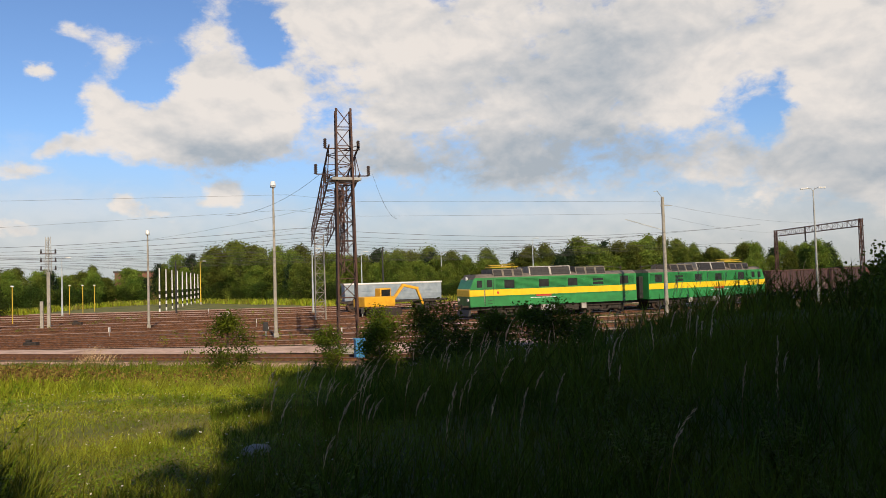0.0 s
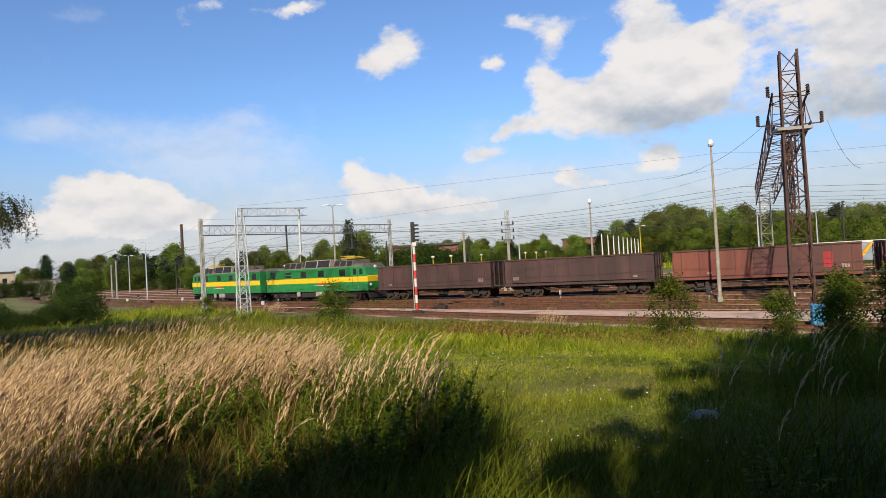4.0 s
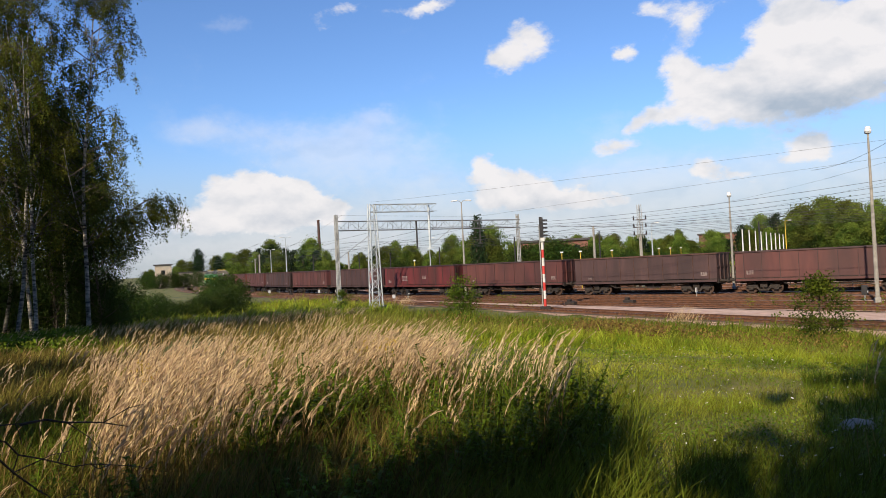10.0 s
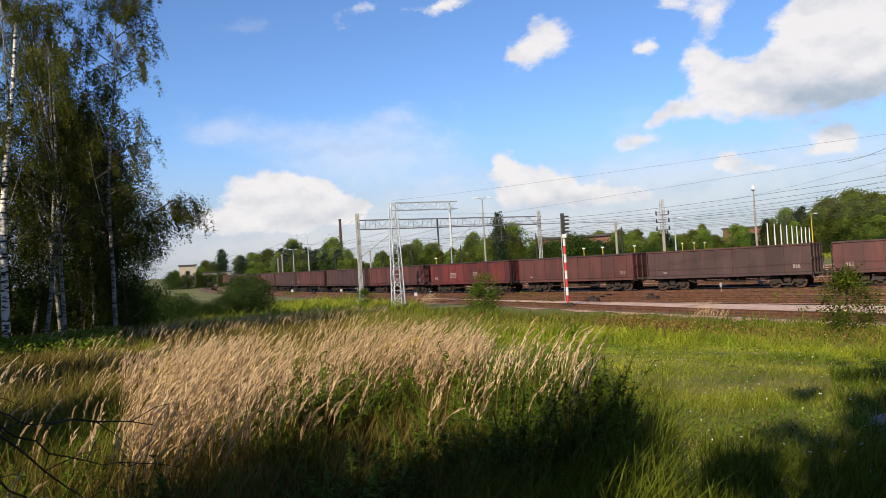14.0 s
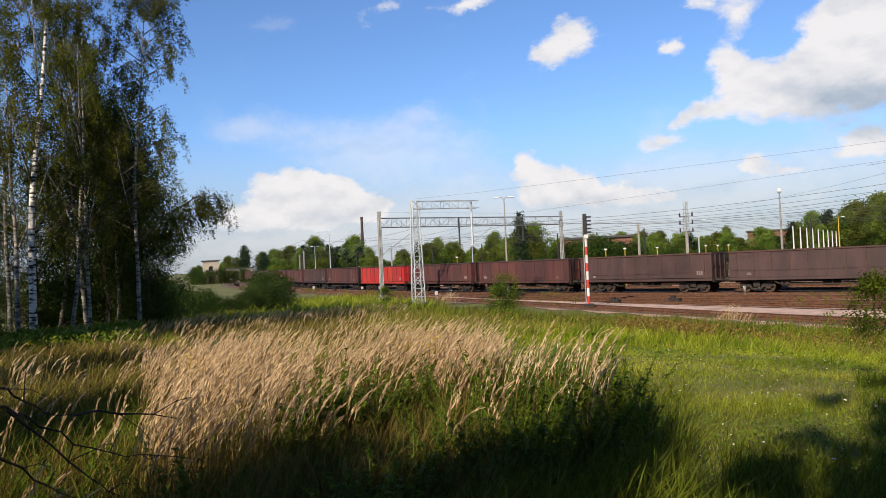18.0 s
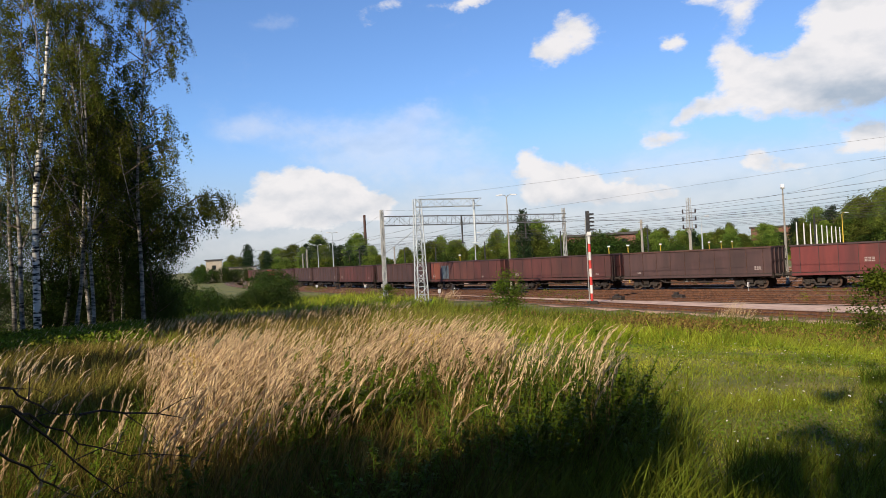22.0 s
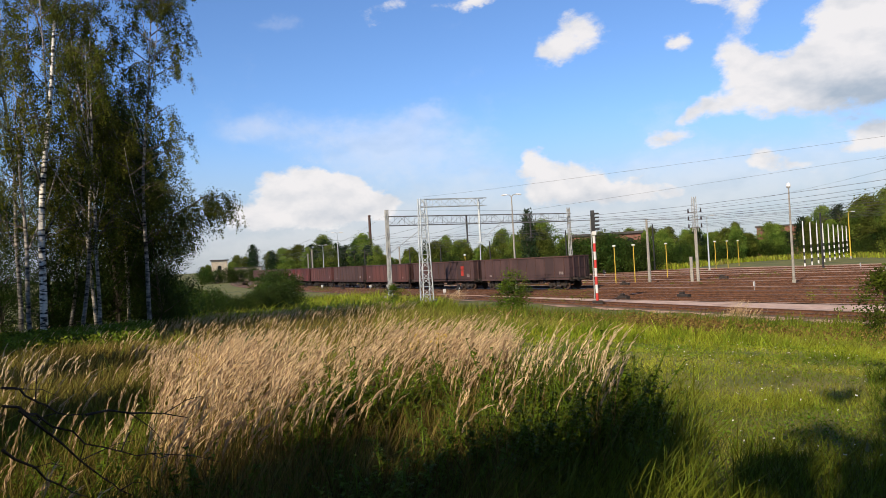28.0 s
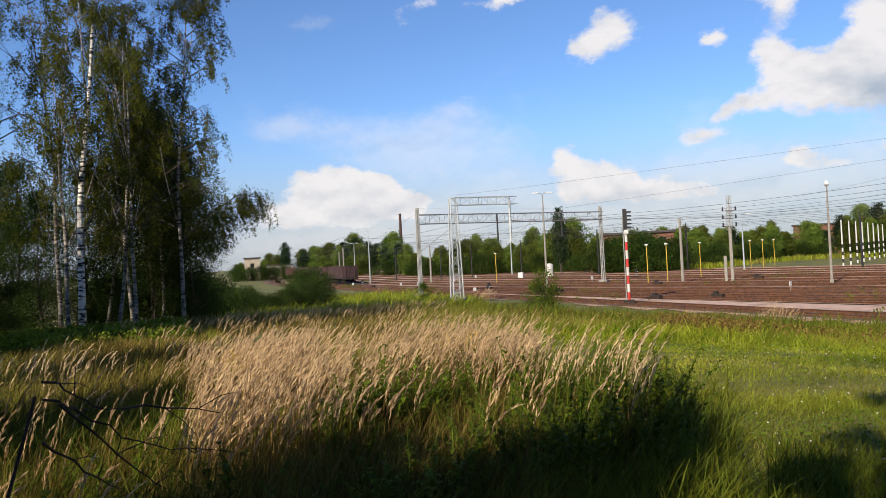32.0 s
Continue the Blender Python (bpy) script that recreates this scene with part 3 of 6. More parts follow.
def track(line, step=0.62, detail=True, bed=1.75):
    t = thing("railway_track", "rusty railway track on brown ballast", "track", "tracks of the yard", kind="structure")
    x, y, th = line
    c, s = np.cos(th), np.sin(th)
    for off in (-0.7525, 0.7525):
        prof = [(-0.065, -0.15), (-0.065, -0.135), (-0.012, -0.11), (-0.012, -0.035), (-0.035, -0.02), (-0.035, 0.0), (0.035, 0.0), (0.035, -0.02), (0.012, -0.035), (0.012, -0.11), (0.065, -0.135), (0.065, -0.15)]
        rings = np.stack([np.stack([x + c * (off + u), y + s * (off + u), np.full(len(x), w)], 1) for u, w in prof], 1)
        m, n = rings.shape[:2]
        i, j = np.meshgrid(np.arange(m - 1), np.arange(n), indexing="ij")
        j2 = (j + 1) % n
        f = np.stack([i * n + j, i * n + j2, (i + 1) * n + j2, (i + 1) * n + j], -1).reshape(-1, 4)
        sheet("rail", rings.reshape(-1, 3), f, "rail", t)
        head = np.stack([np.stack([x + c * (off + u), y + s * (off + u), np.full(len(x), 0.004)], 1) for u in (-0.028, 0.028)], 1).reshape(-1, 3)
        k = np.arange(m - 1) * 2
        sheet("running_surface", head, np.stack([k, k + 2, k + 3, k + 1], 1), "rail_top", t)
    a, b = (x - c * bed, y - s * bed), (x + c * bed, y + s * bed)
    n = len(x)
    k = np.arange(n - 1)
    v = np.concatenate([np.stack([*a, np.full(n, -0.158)], 1), np.stack([*b, np.full(n, -0.158)], 1)])
    sheet("track_bed", v, np.stack([k, k + 1, n + k + 1, n + k], 1), "oily", t)
    if detail:
        arc = np.concatenate([[0], np.cumsum(np.hypot(np.diff(x), np.diff(y)))])
        q = np.arange(0, arc[-1], step)
        sx, sy, st = (np.interp(q, arc, a) for a in (x, y, th))
        cs, sn = np.cos(st), np.sin(st)
        vs = []
        for u, w, z in ((-1.3, -0.125, -0.2), (1.3, -0.125, -0.2), (1.3, 0.125, -0.2), (-1.3, 0.125, -0.2), (-1.3, -0.125, -0.148), (1.3, -0.125, -0.148), (1.3, 0.125, -0.148), (-1.3, 0.125, -0.148)):
            vs.append(np.stack([sx + cs * u - sn * w, sy + sn * u + cs * w, np.full(len(q), z)], 1))
        v = np.stack(vs, 1).reshape(-1, 3)
        base = (np.arange(len(q)) * 8)[:, None, None]
        f = (np.array([(4, 5, 6, 7), (0, 1, 5, 4), (1, 2, 6, 5), (2, 3, 7, 6), (3, 0, 4, 7)])[None] + base).reshape(-1, 4)
        tagged(sheet("sleepers", v, f, "sleeper", t), kind="stuff")


build_ground()
build_yard()
track(clip(NEAR, -60, 240), bed=1.42)
for w in (0.37, 0.55, 0.76):
    track(between(w), bed=1.42)
track(MAIN)
for side in (4.9, 9.4, 14.2, 19.5, 24.2, 30.0, 36.0, 43.0):
    track(clip(shifted(MAIN, side), -64, 250), 0.75)


# rolling stock: each is built along x with its front at +x, the middle at 0 and the rail's top at z = 0
def bogie(parent, x, wheels, base=1.8, r=0.46, label="", w=1.0):
    b = Build()
    for sy in (-1, 1):
        y = sy * 1.0
        pts = [(x - base / 2 - 0.35, 0.48), (x - base / 2 - 0.2, 0.66), (x - 0.45, 0.66), (x - 0.3, 0.36), (x + 0.3, 0.36), (x + 0.45, 0.66), (x + base / 2 + 0.2, 0.66), (x + base / 2 + 0.35, 0.48), (x + base / 2, 0.40), (x + 0.5, 0.40), (x + 0.34, 0.22), (x - 0.34, 0.22), (x - 0.5, 0.40), (x - base / 2, 0.40)]
        b.prism(pts, "y", y - 0.07, y + 0.07)
        for k in np.linspace(-base / 2, base / 2, wheels):
            b.box(x + k - 0.17, y - 0.11 if sy < 0 else y - 0.03, 0.30, x + k + 0.17, y + 0.03 if sy < 0 else y + 0.11, 0.60)
    b.box(x - 0.25, -1.0, 0.45, x + 0.25, 1.0, 0.85)
    frame_ = b.link("bogie", "dark_steel", parent, label)
    first = None
    for k in np.linspace(-base / 2, base / 2, wheels):
        for y in (-0.78, 0.78):
            if first is None:
                wb = Build()
                wb.tube((0, -0.065, 0), (0, 0.065, 0), r, r, 20)
                wb.tube((0, -0.09, 0), (0, 0.09, 0), 0.13, 0.13, 10)
                first = wb.link("wheel", "wheel", frame_, m=pose(x + k, y, r))
            else:
                same(first, "wheel", pose(x + k, y, r))
    return frame_


def buffers(parent, x, direction, z=1.05):
    first = None
    for y in (-0.875, 0.875):
        if first is None:
            b = Build()
            b.tube((-0.02, 0, 0), (0.36, 0, 0), 0.11, 0.10, 10).tube((0.30, 0, 0), (0.58, 0, 0), 0.075, 0.075, 10).tube((0.57, 0, 0), (0.62, 0, 0), 0.22, 0.21, 14)
            first = b.link("buffer", "dark_steel", parent, m=pose(x, y, z, 0, 0, 0 if direction > 0 else 180))
        else:
            same(first, "buffer", pose(x, y, z, 0, 0, 0 if direction > 0 else 180))


def wagon(key, label, marks, patched=()):
    """A high-sided open wagon, 14.04 m over the buffers."""
    t = thing("open_wagon", label, "freight wagon", "wagons of the freight train")
    paint = "wagon_" + key
    half, wide, z0, z1 = 6.38, 1.42, 1.18, 3.22
    floor_ = Build().box(-half, -wide, z0 - 0.02, half, wide, z0 + 0.06)
    floor_.link("floor", "dark_steel", t)
    posts_x = np.linspace(-half + 0.62, half - 0.62, 10)
    edges = [-half, *posts_x, half]
    for sy in (-1, 1):
        for i in range(11):
            a, b = edges[i] + 0.02, edges[i + 1] - 0.02
            p = Build()
            if i in (0, 10):
                p.box(a, sy * (wide - 0.06), z0, b, sy * (wide - 0.02), z1)
            else:
                p.prism([(a, z0), (b, z0), (b, z1), (a, z1)], "y", sy * (wide - 0.05), sy * wide)
            p.link("side_panel", "wagon_" + patched[1] if patched and i in patched[0] else paint, t)
    stake = None
    for sy in (-1, 1):
        for x in posts_x:
            if stake is None:
                b = Build().prism([(-0.026, 0), (0.026, 0), (0.018, 0.04), (-0.018, 0.04)], "z", z0 - 0.10, z1 - 0.09)
                stake = b.link("stake", "wagon_dark" if key != "dark" else "rust_steel", t, m=pose(x, sy * wide, 0, 0, 0, 0 if sy > 0 else 180))
            else:
                same(stake, "stake", pose(x, sy * wide, 0, 0, 0, 0 if sy > 0 else 180))
    rim = Build()
    for sy in (-1, 1):
        rim.box(-half - 0.03, sy * wide - 0.07, z1 - 0.09, half + 0.03, sy * wide + 0.07, z1 + 0.03, 0.02)
    for sx in (-1, 1):
        rim.box(sx * half - 0.06, -wide, z1 - 0.09, sx * half + 0.06, wide, z1 + 0.028)
    rim.link("top_rim", "wagon_dark" if key in ("brown", "maroon") else "rust_steel", t)
    sill = Build()
    for sy in (-1, 1):
        sill.box(-half, sy * wide - 0.10, z0 - 0.20, half, sy * wide + 0.05, z0 - 0.022)
    sill.link("side_sill", paint, t)
    for sx in (-1, 1):
        e = Build().box(sx * (half - 0.05), -wide + 0.06, z0, sx * half, wide - 0.06, z1 - 0.05)
        for y in (-0.8, 0.0, 0.8):
            e.box(sx * half, y - 0.06, z0 - 0.1, sx * (half + 0.09), y + 0.06, z1 - 0.1)
        e.box(sx * half, -wide, 2.1, sx * (half + 0.07), wide, 2.22)
        e.link("end_wall", paint, t)
        lad = Build()
        for y in (-1.30, -0.95):
            lad.box(sx * (half + 0.10), y - 0.02, 0.75, sx * (half + 0.14), y + 0.02, 3.05)
        for k in range(7):
            lad.box(sx * (half + 0.105), -1.30, 0.85 + k * 0.34, sx * (half + 0.135), -0.95, 0.88 + k * 0.34)
        lad.link("ladder", "dark_steel", t)
        h = Build().box(sx * (half - 0.1), -wide + 0.1, 0.86, sx * (half + 0.06), wide - 0.1, 1.16)
        h.link("headstock", "dark_steel", t)
        buffers(t, sx * (half + 0.05), sx)
        hook = Build().beam((sx * half, 0, 1.0), (sx * (half + 0.62), 0, 0.98), 0.07)
        hook.link("coupling_hook", "dark_steel", t)
        bogie(t, sx * 4.5, 2)
    u = Build()
    u.box(-half, -0.25, 0.75, half, 0.25, 1.14)
    for sy in (-1, 1):
        pts = [(-3.4, 1.0), (-2.6, 0.62), (2.6, 0.62), (3.4, 1.0)]
        for i in range(3):
            u.beam((pts[i][0], sy * 1.15, pts[i][1]), (pts[i + 1][0], sy * 1.15, pts[i + 1][1]), 0.08)
        for x in (-2.6, -0.9, 0.9, 2.6):
            u.beam((x, sy * 1.15, 0.62), (x, sy * 1.15, 1.1), 0.06)
    u.tube((-1.3, 0.7, 0.7), (-0.2, 0.7, 0.7), 0.2, None, 10)
    u.link("underframe", "dark_steel", t)
    for (x, z, w, h, rows, colour) in marks:
        for sy in (-1, 1):
            b = Build()
            for k in range(rows):
                zz, hh = z - k * h * 1.7, h
                n = 3 if rows > 1 else 1
                for q in range(n):
                    x0 = x + q * w / n
                    b.prism([(x0, zz), (x0 + w / n * (0.8 if n > 1 else 1), zz), (x0 + w / n * (0.8 if n > 1 else 1), zz + hh), (x0, zz + hh)], "y", sy * (wide + 0.015), sy * (wide + 0.019))
            b.link("marking", colour, t, "faded white lettering bars" if colour == "chalk" else "painted patch")
    return t


def loco_section():
    """One half of a twin electric locomotive, 17.24 m; the cab is at +x."""
    t = thing("locomotive_section", "green electric locomotive half with yellow waist band and grey roof", "locomotive", "halves of the twin locomotive")
    W, z0, zb0, zb1, ze = 1.46, 1.02, 1.90, 2.42, 3.42
    tail, cab = -8.02, 6.85

    def side(name, x0, x1, za, zb, colour, holes=()):
        """A side skin on both flanks, with openings for windows (x0, x1, z0, z1)."""
        xs = sorted({x0, x1, *[h[0] for h in holes], *[h[1] for h in holes]})
        zs = sorted({za, zb, *[h[2] for h in holes], *[h[3] for h in holes]})
        nz = len(zs)

        def solid(i, j):
            if not (0 <= i < len(xs) - 1 and 0 <= j < nz - 1):
                return False
            u, v = (xs[i] + xs[i + 1]) / 2, (zs[j] + zs[j + 1]) / 2
            return not any(h[0] < u < h[1] and h[2] < v < h[3] for h in holes)
        for sy in (-1, 1):
            k = len(xs) * nz
            vs = [(x, sy * y, z) for y in (W, W - 0.05) for x in xs for z in zs]
            fs = []
            for i in range(len(xs) - 1):
                for j in range(nz - 1):
                    if not solid(i, j):
                        continue
                    q = (i * nz + j, (i + 1) * nz + j, (i + 1) * nz + j + 1, i * nz + j + 1)
                    fs += [q, tuple(v + k for v in reversed(q))]
                    for e, (di, dj) in enumerate(((0, -1), (1, 0), (0, 1), (-1, 0))):
                        if not solid(i + di, j + dj):
                            a, c = q[e], q[(e + 1) % 4]
                            fs.append((a, c, c + k, a + k))
            Build().add(vs, fs).link(name, colour, t)

    wins = [(-7.25, -6.35, 2.52, 3.22), (-4.66, -3.58, 2.56, 2.80), (-4.66, -3.58, 2.88, 3.10), (-2.05, -1.10, 2.52, 3.16), (0.75, 1.70, 2.52, 3.16), (4.0, 4.95, 2.50, 3.20)]
    side("lower_skirt", tail, 8.05, z0, zb0, "loco_green")
    side("waist_band", tail, 8.12, zb0, zb1, "loco_yellow")
    side("upper_side", tail, 7.6, zb1, ze, "loco_green", wins + [(6.05, 6.55, 2.62, 3.22), (6.98, 7.45, 2.62, 3.20)])
    # corrugation of the upper side
    for sy in (-1, 1):
        b = Build()
        for k in range(9):
            z = 2.50 + k * 0.098
            xs = [tail + 0.2]
            for h in sorted([h for h in wins if h[2] - 0.03 < z < h[3] + 0.03]):
                xs += [h[0] - 0.04, h[1] + 0.04]
            xs.append(5.7)
            for i in range(0, len(xs), 2):
                b.box(xs[i], sy * W, z - 0.022, xs[i + 1], sy * (W + 0.05), z + 0.020)
        b.link("side_ribs", "loco_green", t)
    for (x0, x1, a, c) in wins + [(6.05, 6.55, 2.62, 3.22), (6.98, 7.45, 2.62, 3.20)]:
        for sy in (-1, 1):
            Build().box(x0, sy * (W - 0.045), a, x1, sy * (W - 0.03), c).link("window", "glass", t, "dark window pane")
    # cab end, raked, with two windscreens
    prof = [(8.05, 1.02), (8.12, 1.90), (8.12, 2.42), (8.06, 2.50), (7.72, 3.30), (7.45, 3.52)]
    for i, (colour, name) in enumerate((("loco_green", "front_apron"), ("loco_yellow", "front_band"), ("loco_yellow", "front_moulding"), ("loco_green", "front_face"), ("loco_roof", "front_brow"))):
        (xa, za), (xb, zb) = prof[i], prof[i + 1]
        Build().prism([(xa, za), (xb, zb), (xb - 0.12, zb), (xa - 0.12, za)], "y", -W + 0.01, W - 0.01).link(name, colour, t)
    for sy in (-1, 1):
        Build().prism([(7.90, 2.62), (7.60, 3.26), (7.615, 3.27), (7.915, 2.63)], "y", sy * 0.12, sy * 1.30).link("windscreen", "glass", t)
        Build().tube((8.10, sy * 1.05, 1.60), (8.17, sy * 1.05, 1.60), 0.14, 0.13, 14).link("headlight", "lamp_glass", t)
    Build().tube((7.72, 0, 3.36), (7.86, 0, 3.36), 0.15, 0.14, 14).link("headlight", "lamp_glass", t)
    # cab sides taper forward of the door
    for sy in (-1, 1):
        Build().prism([(7.6, ze), (7.6, zb1), (8.06, zb1), (8.02, 2.55), (7.72, 3.30)], "y", sy * (W - 0.05), sy * (W - 0.004)).link("cab_corner", "loco_green", t)
        d = Build()
        for x in (5.95, 6.72):
            d.box(x - 0.012, sy * W, 1.1, x + 0.012, sy * (W + 0.008), 3.36)
        d.link("door_seam", "black", t)
        Build().beam((6.80, sy * (W + 0.05), 1.3), (6.80, sy * (W + 0.05), 2.5), 0.03).link("handrail", "grey_paint", t)
        for z in (0.55, 0.85, 1.25, 1.5):
            Build().box(6.1, sy * W, z, 6.5, sy * (W + 0.06), z + 0.03).link("cab_step", "black", t)
        Build().tube((5.55, sy * W, 2.16), (5.55, sy * (W + 0.012), 2.16), 0.11, 0.11, 16).link("emblem", "red", t, "round red emblem shape")
        Build().box(0.55, sy * W, 1.74, 2.0, sy * (W + 0.01), 1.88).link("number_bar", "red", t, "red plate with unreadable lettering")
        bars = Build()
        for k in range(7):
            bars.box(0.1 + k * 0.36, sy * W, 1.60, 0.38 + k * 0.36, sy * (W + 0.008), 1.66)
        bars.link("lettering_bar", "white", t, "small white lettering bars")
    Build().box(tail - 0.05, -W + 0.01, 1.02, tail + 0.06, W - 0.01, ze).link("rear_end", "loco_green", t)
    Build().box(tail - 0.5, -0.75, 1.1, tail - 0.05, 0.75, 3.1).link("gangway", "black", t, "black rubber gangway bellows")
    # roof
    roof = Build()
    roof.prism([(-W, ze), (W, ze), (W - 0.10, ze + 0.12), (0.95, ze + 0.30), (-0.95, ze + 0.30), (-W + 0.10, ze + 0.12)], "x", tail, 7.42)
    roof.link("roof", "loco_roof", t)
    Build().prism([(7.42, ze), (7.60, ze + 0.0), (7.42, ze + 0.28)], "y", -1.3, 1.3).link("roof_nose", "loco_roof", t)
    # roof housings: three-pane hood, pale louvre hood, three-pane hood
    for x0, x1, panes, colour, top in ((3.1, 5.9, 3, "loco_roof", 0.70), (-1.5, 2.5, 2, "loco_frame", 0.86), (-5.0, -2.0, 3, "loco_roof", 0.72)):
        Build().prism([(-1.36, ze + 0.02), (1.36, ze + 0.02), (1.12, ze + top), (-1.12, ze + top)], "x", x0, x1).link("roof_hood", colour, t)
        w = (x1 - x0) / panes
        for sy in (-1, 1):
            for k in range(panes):
                a, c = x0 + k * w + 0.10, x0 + (k + 1) * w - 0.10
                p = Build()
                y0, y1, za, zb = 1.375, 1.15, ze + 0.10, ze + top - 0.06
                p.add([(a, sy * y0, za), (c, sy * y0, za), (c, sy * y1, zb), (a, sy * y1, zb), (a, sy * (y0 - 0.06), za), (c, sy * (y0 - 0.06), za), (c, sy * (y1 - 0.06), zb), (a, sy * (y1 - 0.06), zb)],
                      [(0, 1, 2, 3), (7, 6, 5, 4), (0, 4, 5, 1), (1, 5, 6, 2), (2, 6, 7, 3), (3, 7, 4, 0)])
                g = p.link("roof_grille", "black", t)
                for q in range(4):
                    f = (q + 0.5) / 4
                    Build().beam((a, sy * (y0 + (y1 - y0) * f + 0.01), za + (zb - za) * f), (c, sy * (y0 + (y1 - y0) * f + 0.01), za + (zb - za) * f), 0.02).link("louvre", "dark_steel", g)
    # pantograph, folded over the cab end
    zr = ze + 0.86
    base = [(-0.55, 3.2), (0.55, 3.2), (0.55, 5.8), (-0.55, 5.8)]
    pan = Build()
    pan.path([(x, y, zr) for y, x in base + base[:1]], 0.035, 4)
    p = pan.link("pantograph", "yellow_paint", t, "folded yellow pantograph")
    for y in (-0.55, 0.55):
        Build().path([(3.4, y * 0.8, zr + 0.06), (5.5, y, zr + 0.16), (3.7, y * 0.6, zr + 0.24)], 0.03, 4).link("pantograph_arm", "yellow_paint", p)
    for x in (3.7, 4.1):
        Build().path([(x, -0.85, zr + 0.20), (x, -0.7, zr + 0.27), (x, 0.7, zr + 0.27), (x, 0.85, zr + 0.20)], 0.035, 4).link("contact_strip", "yellow_paint", p)
    for x in (3.3, 5.7):
        for y in (-0.5, 0.5):
            Build().tube((x, y, ze + 0.3), (x, y, zr), 0.06, 0.05, 8).link("insulator", "porcelain", p)
    rod = Build()
    rod.path([(tail + 0.6, 0.3, ze + 0.55), (-5.0, 0.3, ze + 0.78), (2.8, 0.3, ze + 0.78)], 0.025)
    rod.link("roof_bus_bar", "wire", t)
    for x in (-7.2, -5.2, -1.8, 2.7):
        Build().tube((x, 0.3, ze + 0.28), (x, 0.3, ze + 0.76), 0.06, 0.045, 8).link("insulator", "porcelain", t)
    for x in (-4.9, 4.3):
        bogie(t, x, 2, 3.2, 0.625)
    u = Build()
    u.box(tail + 0.2, -1.1, 0.72, 7.9, 1.1, 1.03)
    u.box(-2.2, -1.3, 0.40, 1.6, 1.3, 1.03, 0.05)
    u.link("underframe", "dark_steel", t)
    for x in (-2.9, 0.2, 2.3):
        for sy in (-1, 1):
            Build().box(x, sy * 1.22, 0.52, x + (1.3 if x == 0.2 else 0.5), sy * 1.42, 1.0, 0.03).link("equipment_box", "loco_frame", t)
    buffers(t, 8.02, 1)
    Build().prism([(8.0, 0.30), (8.25, 0.28), (8.1, 0.78), (7.95, 0.78)], "y", -1.3, 1.3).link("cowcatcher", "black", t)
    return t


MARKS_A = [(-5.6, 1.72, 0.55, 0.045, 4, "chalk"), (4.7, 1.5, 0.35, 0.05, 2, "chalk")]
MARKS_B = [(-5.6, 1.72, 0.55, 0.045, 4, "chalk"), (-4.55, 1.55, 0.6, 1.1, 1, "wagon_red"), (-4.45, 2.3, 0.4, 0.05, 3, "chalk"), (3.6, 1.5, 0.35, 0.05, 2, "chalk")]
MARKS_P = [(5.5, 1.72, 0.55, 0.045, 4, "chalk"), (2.8, 1.3, 1.4, 1.5, 1, "door_blue"), (-3.6, 1.5, 0.35, 0.05, 2, "chalk")]
MARKS_C = [(-5.6, 1.72, 0.55, 0.045, 4, "chalk"), (0.9, 2.1, 0.7, 0.07, 3, "chalk"), (-2.9, 2.1, 1.1, 0.08, 4, "chalk")]
WAGON_KINDS = {
    "D": ("dark", "dark brown high-sided open freight wagon with grimy ribs", MARKS_A),
    "E": ("dark", "dark brown open freight wagon with a red painted patch", MARKS_B),
    "B": ("brown", "red-brown high-sided open freight wagon with rust stains", MARKS_A),
    "M": ("maroon", "maroon open freight wagon with white scribbles on its side", MARKS_C),
    "P": ("brown", "red-brown open wagon with a blue-grey replacement door", MARKS_P, ((9, 10), "orange")),
    "R": ("red", "bright red high-sided open freight wagon", MARKS_A),
    "O": ("orange", "orange-brown faded open freight wagon with white markings", MARKS_B, ((0, 1, 2, 3, 4, 5), "brown")),
}
ORDER = "DDOBDBEMBDBDBMBDBRBBDDBDPBDMMBDBED"
TRAIN = []   # (thing, metres of its middle behind the train's front, half the distance between its bogies)


def build_train():
    front = loco_section()
    rear = copy_thing(front, pose(0, 0, 0))
    rear["label"] = "green electric locomotive half, cab end coupled to the wagons"
    TRAIN.append((front, 8.62, 4.6, 0))
    TRAIN.append((rear, 25.86, 4.6, 180))
    first = {}
    for i, k in enumerate(ORDER):
        if k not in first:
            first[k] = ob = wagon(*WAGON_KINDS[k])
        else:
            ob = copy_thing(first[k], pose(0, 0, 0))
        TRAIN.append((ob, 34.48 + 14.04 * (i + 0.5), 4.5, 180 if i % 3 == 1 else 0))


build_train()


# masts, lamps, signals and wires
def lattice(b, p, q, w0, w1, bays, chord=0.05, brace=0.03, up=None):
    """A square lattice from p to q, w0 wide at p and w1 at q."""
    p, q = Vector(p), Vector(q)
    d = (q - p).normalized()
    a = (Vector(up).cross(d) if up else d.orthogonal()).normalized()
    c = d.cross(a)
    corner = ((-1, -1), (1, -1), (1, 1), (-1, 1))

    def at(i, f):
        w = (w0 + (w1 - w0) * f) / 2
        return p + (q - p) * f + a * (corner[i][0] * w) + c * (corner[i][1] * w)
    for i in range(4):
        b.beam(at(i, 0), at(i, 1), chord)
        for k in range(bays):
            f0, f1 = k / bays, (k + 1) / bays
            j = (i + 1) % 4
            b.beam(at(i, f0) if k % 2 else at(j, f0), at(j, f1) if k % 2 else at(i, f1), brace)
            if k:
                b.beam(at(i, f0), at(j, f0), brace)
    return b


def foot(t, w=0.45, h=0.35):
    Build().box(-w, -w, -0.3, w, w, h, 0.03).link("footing", "concrete", t)


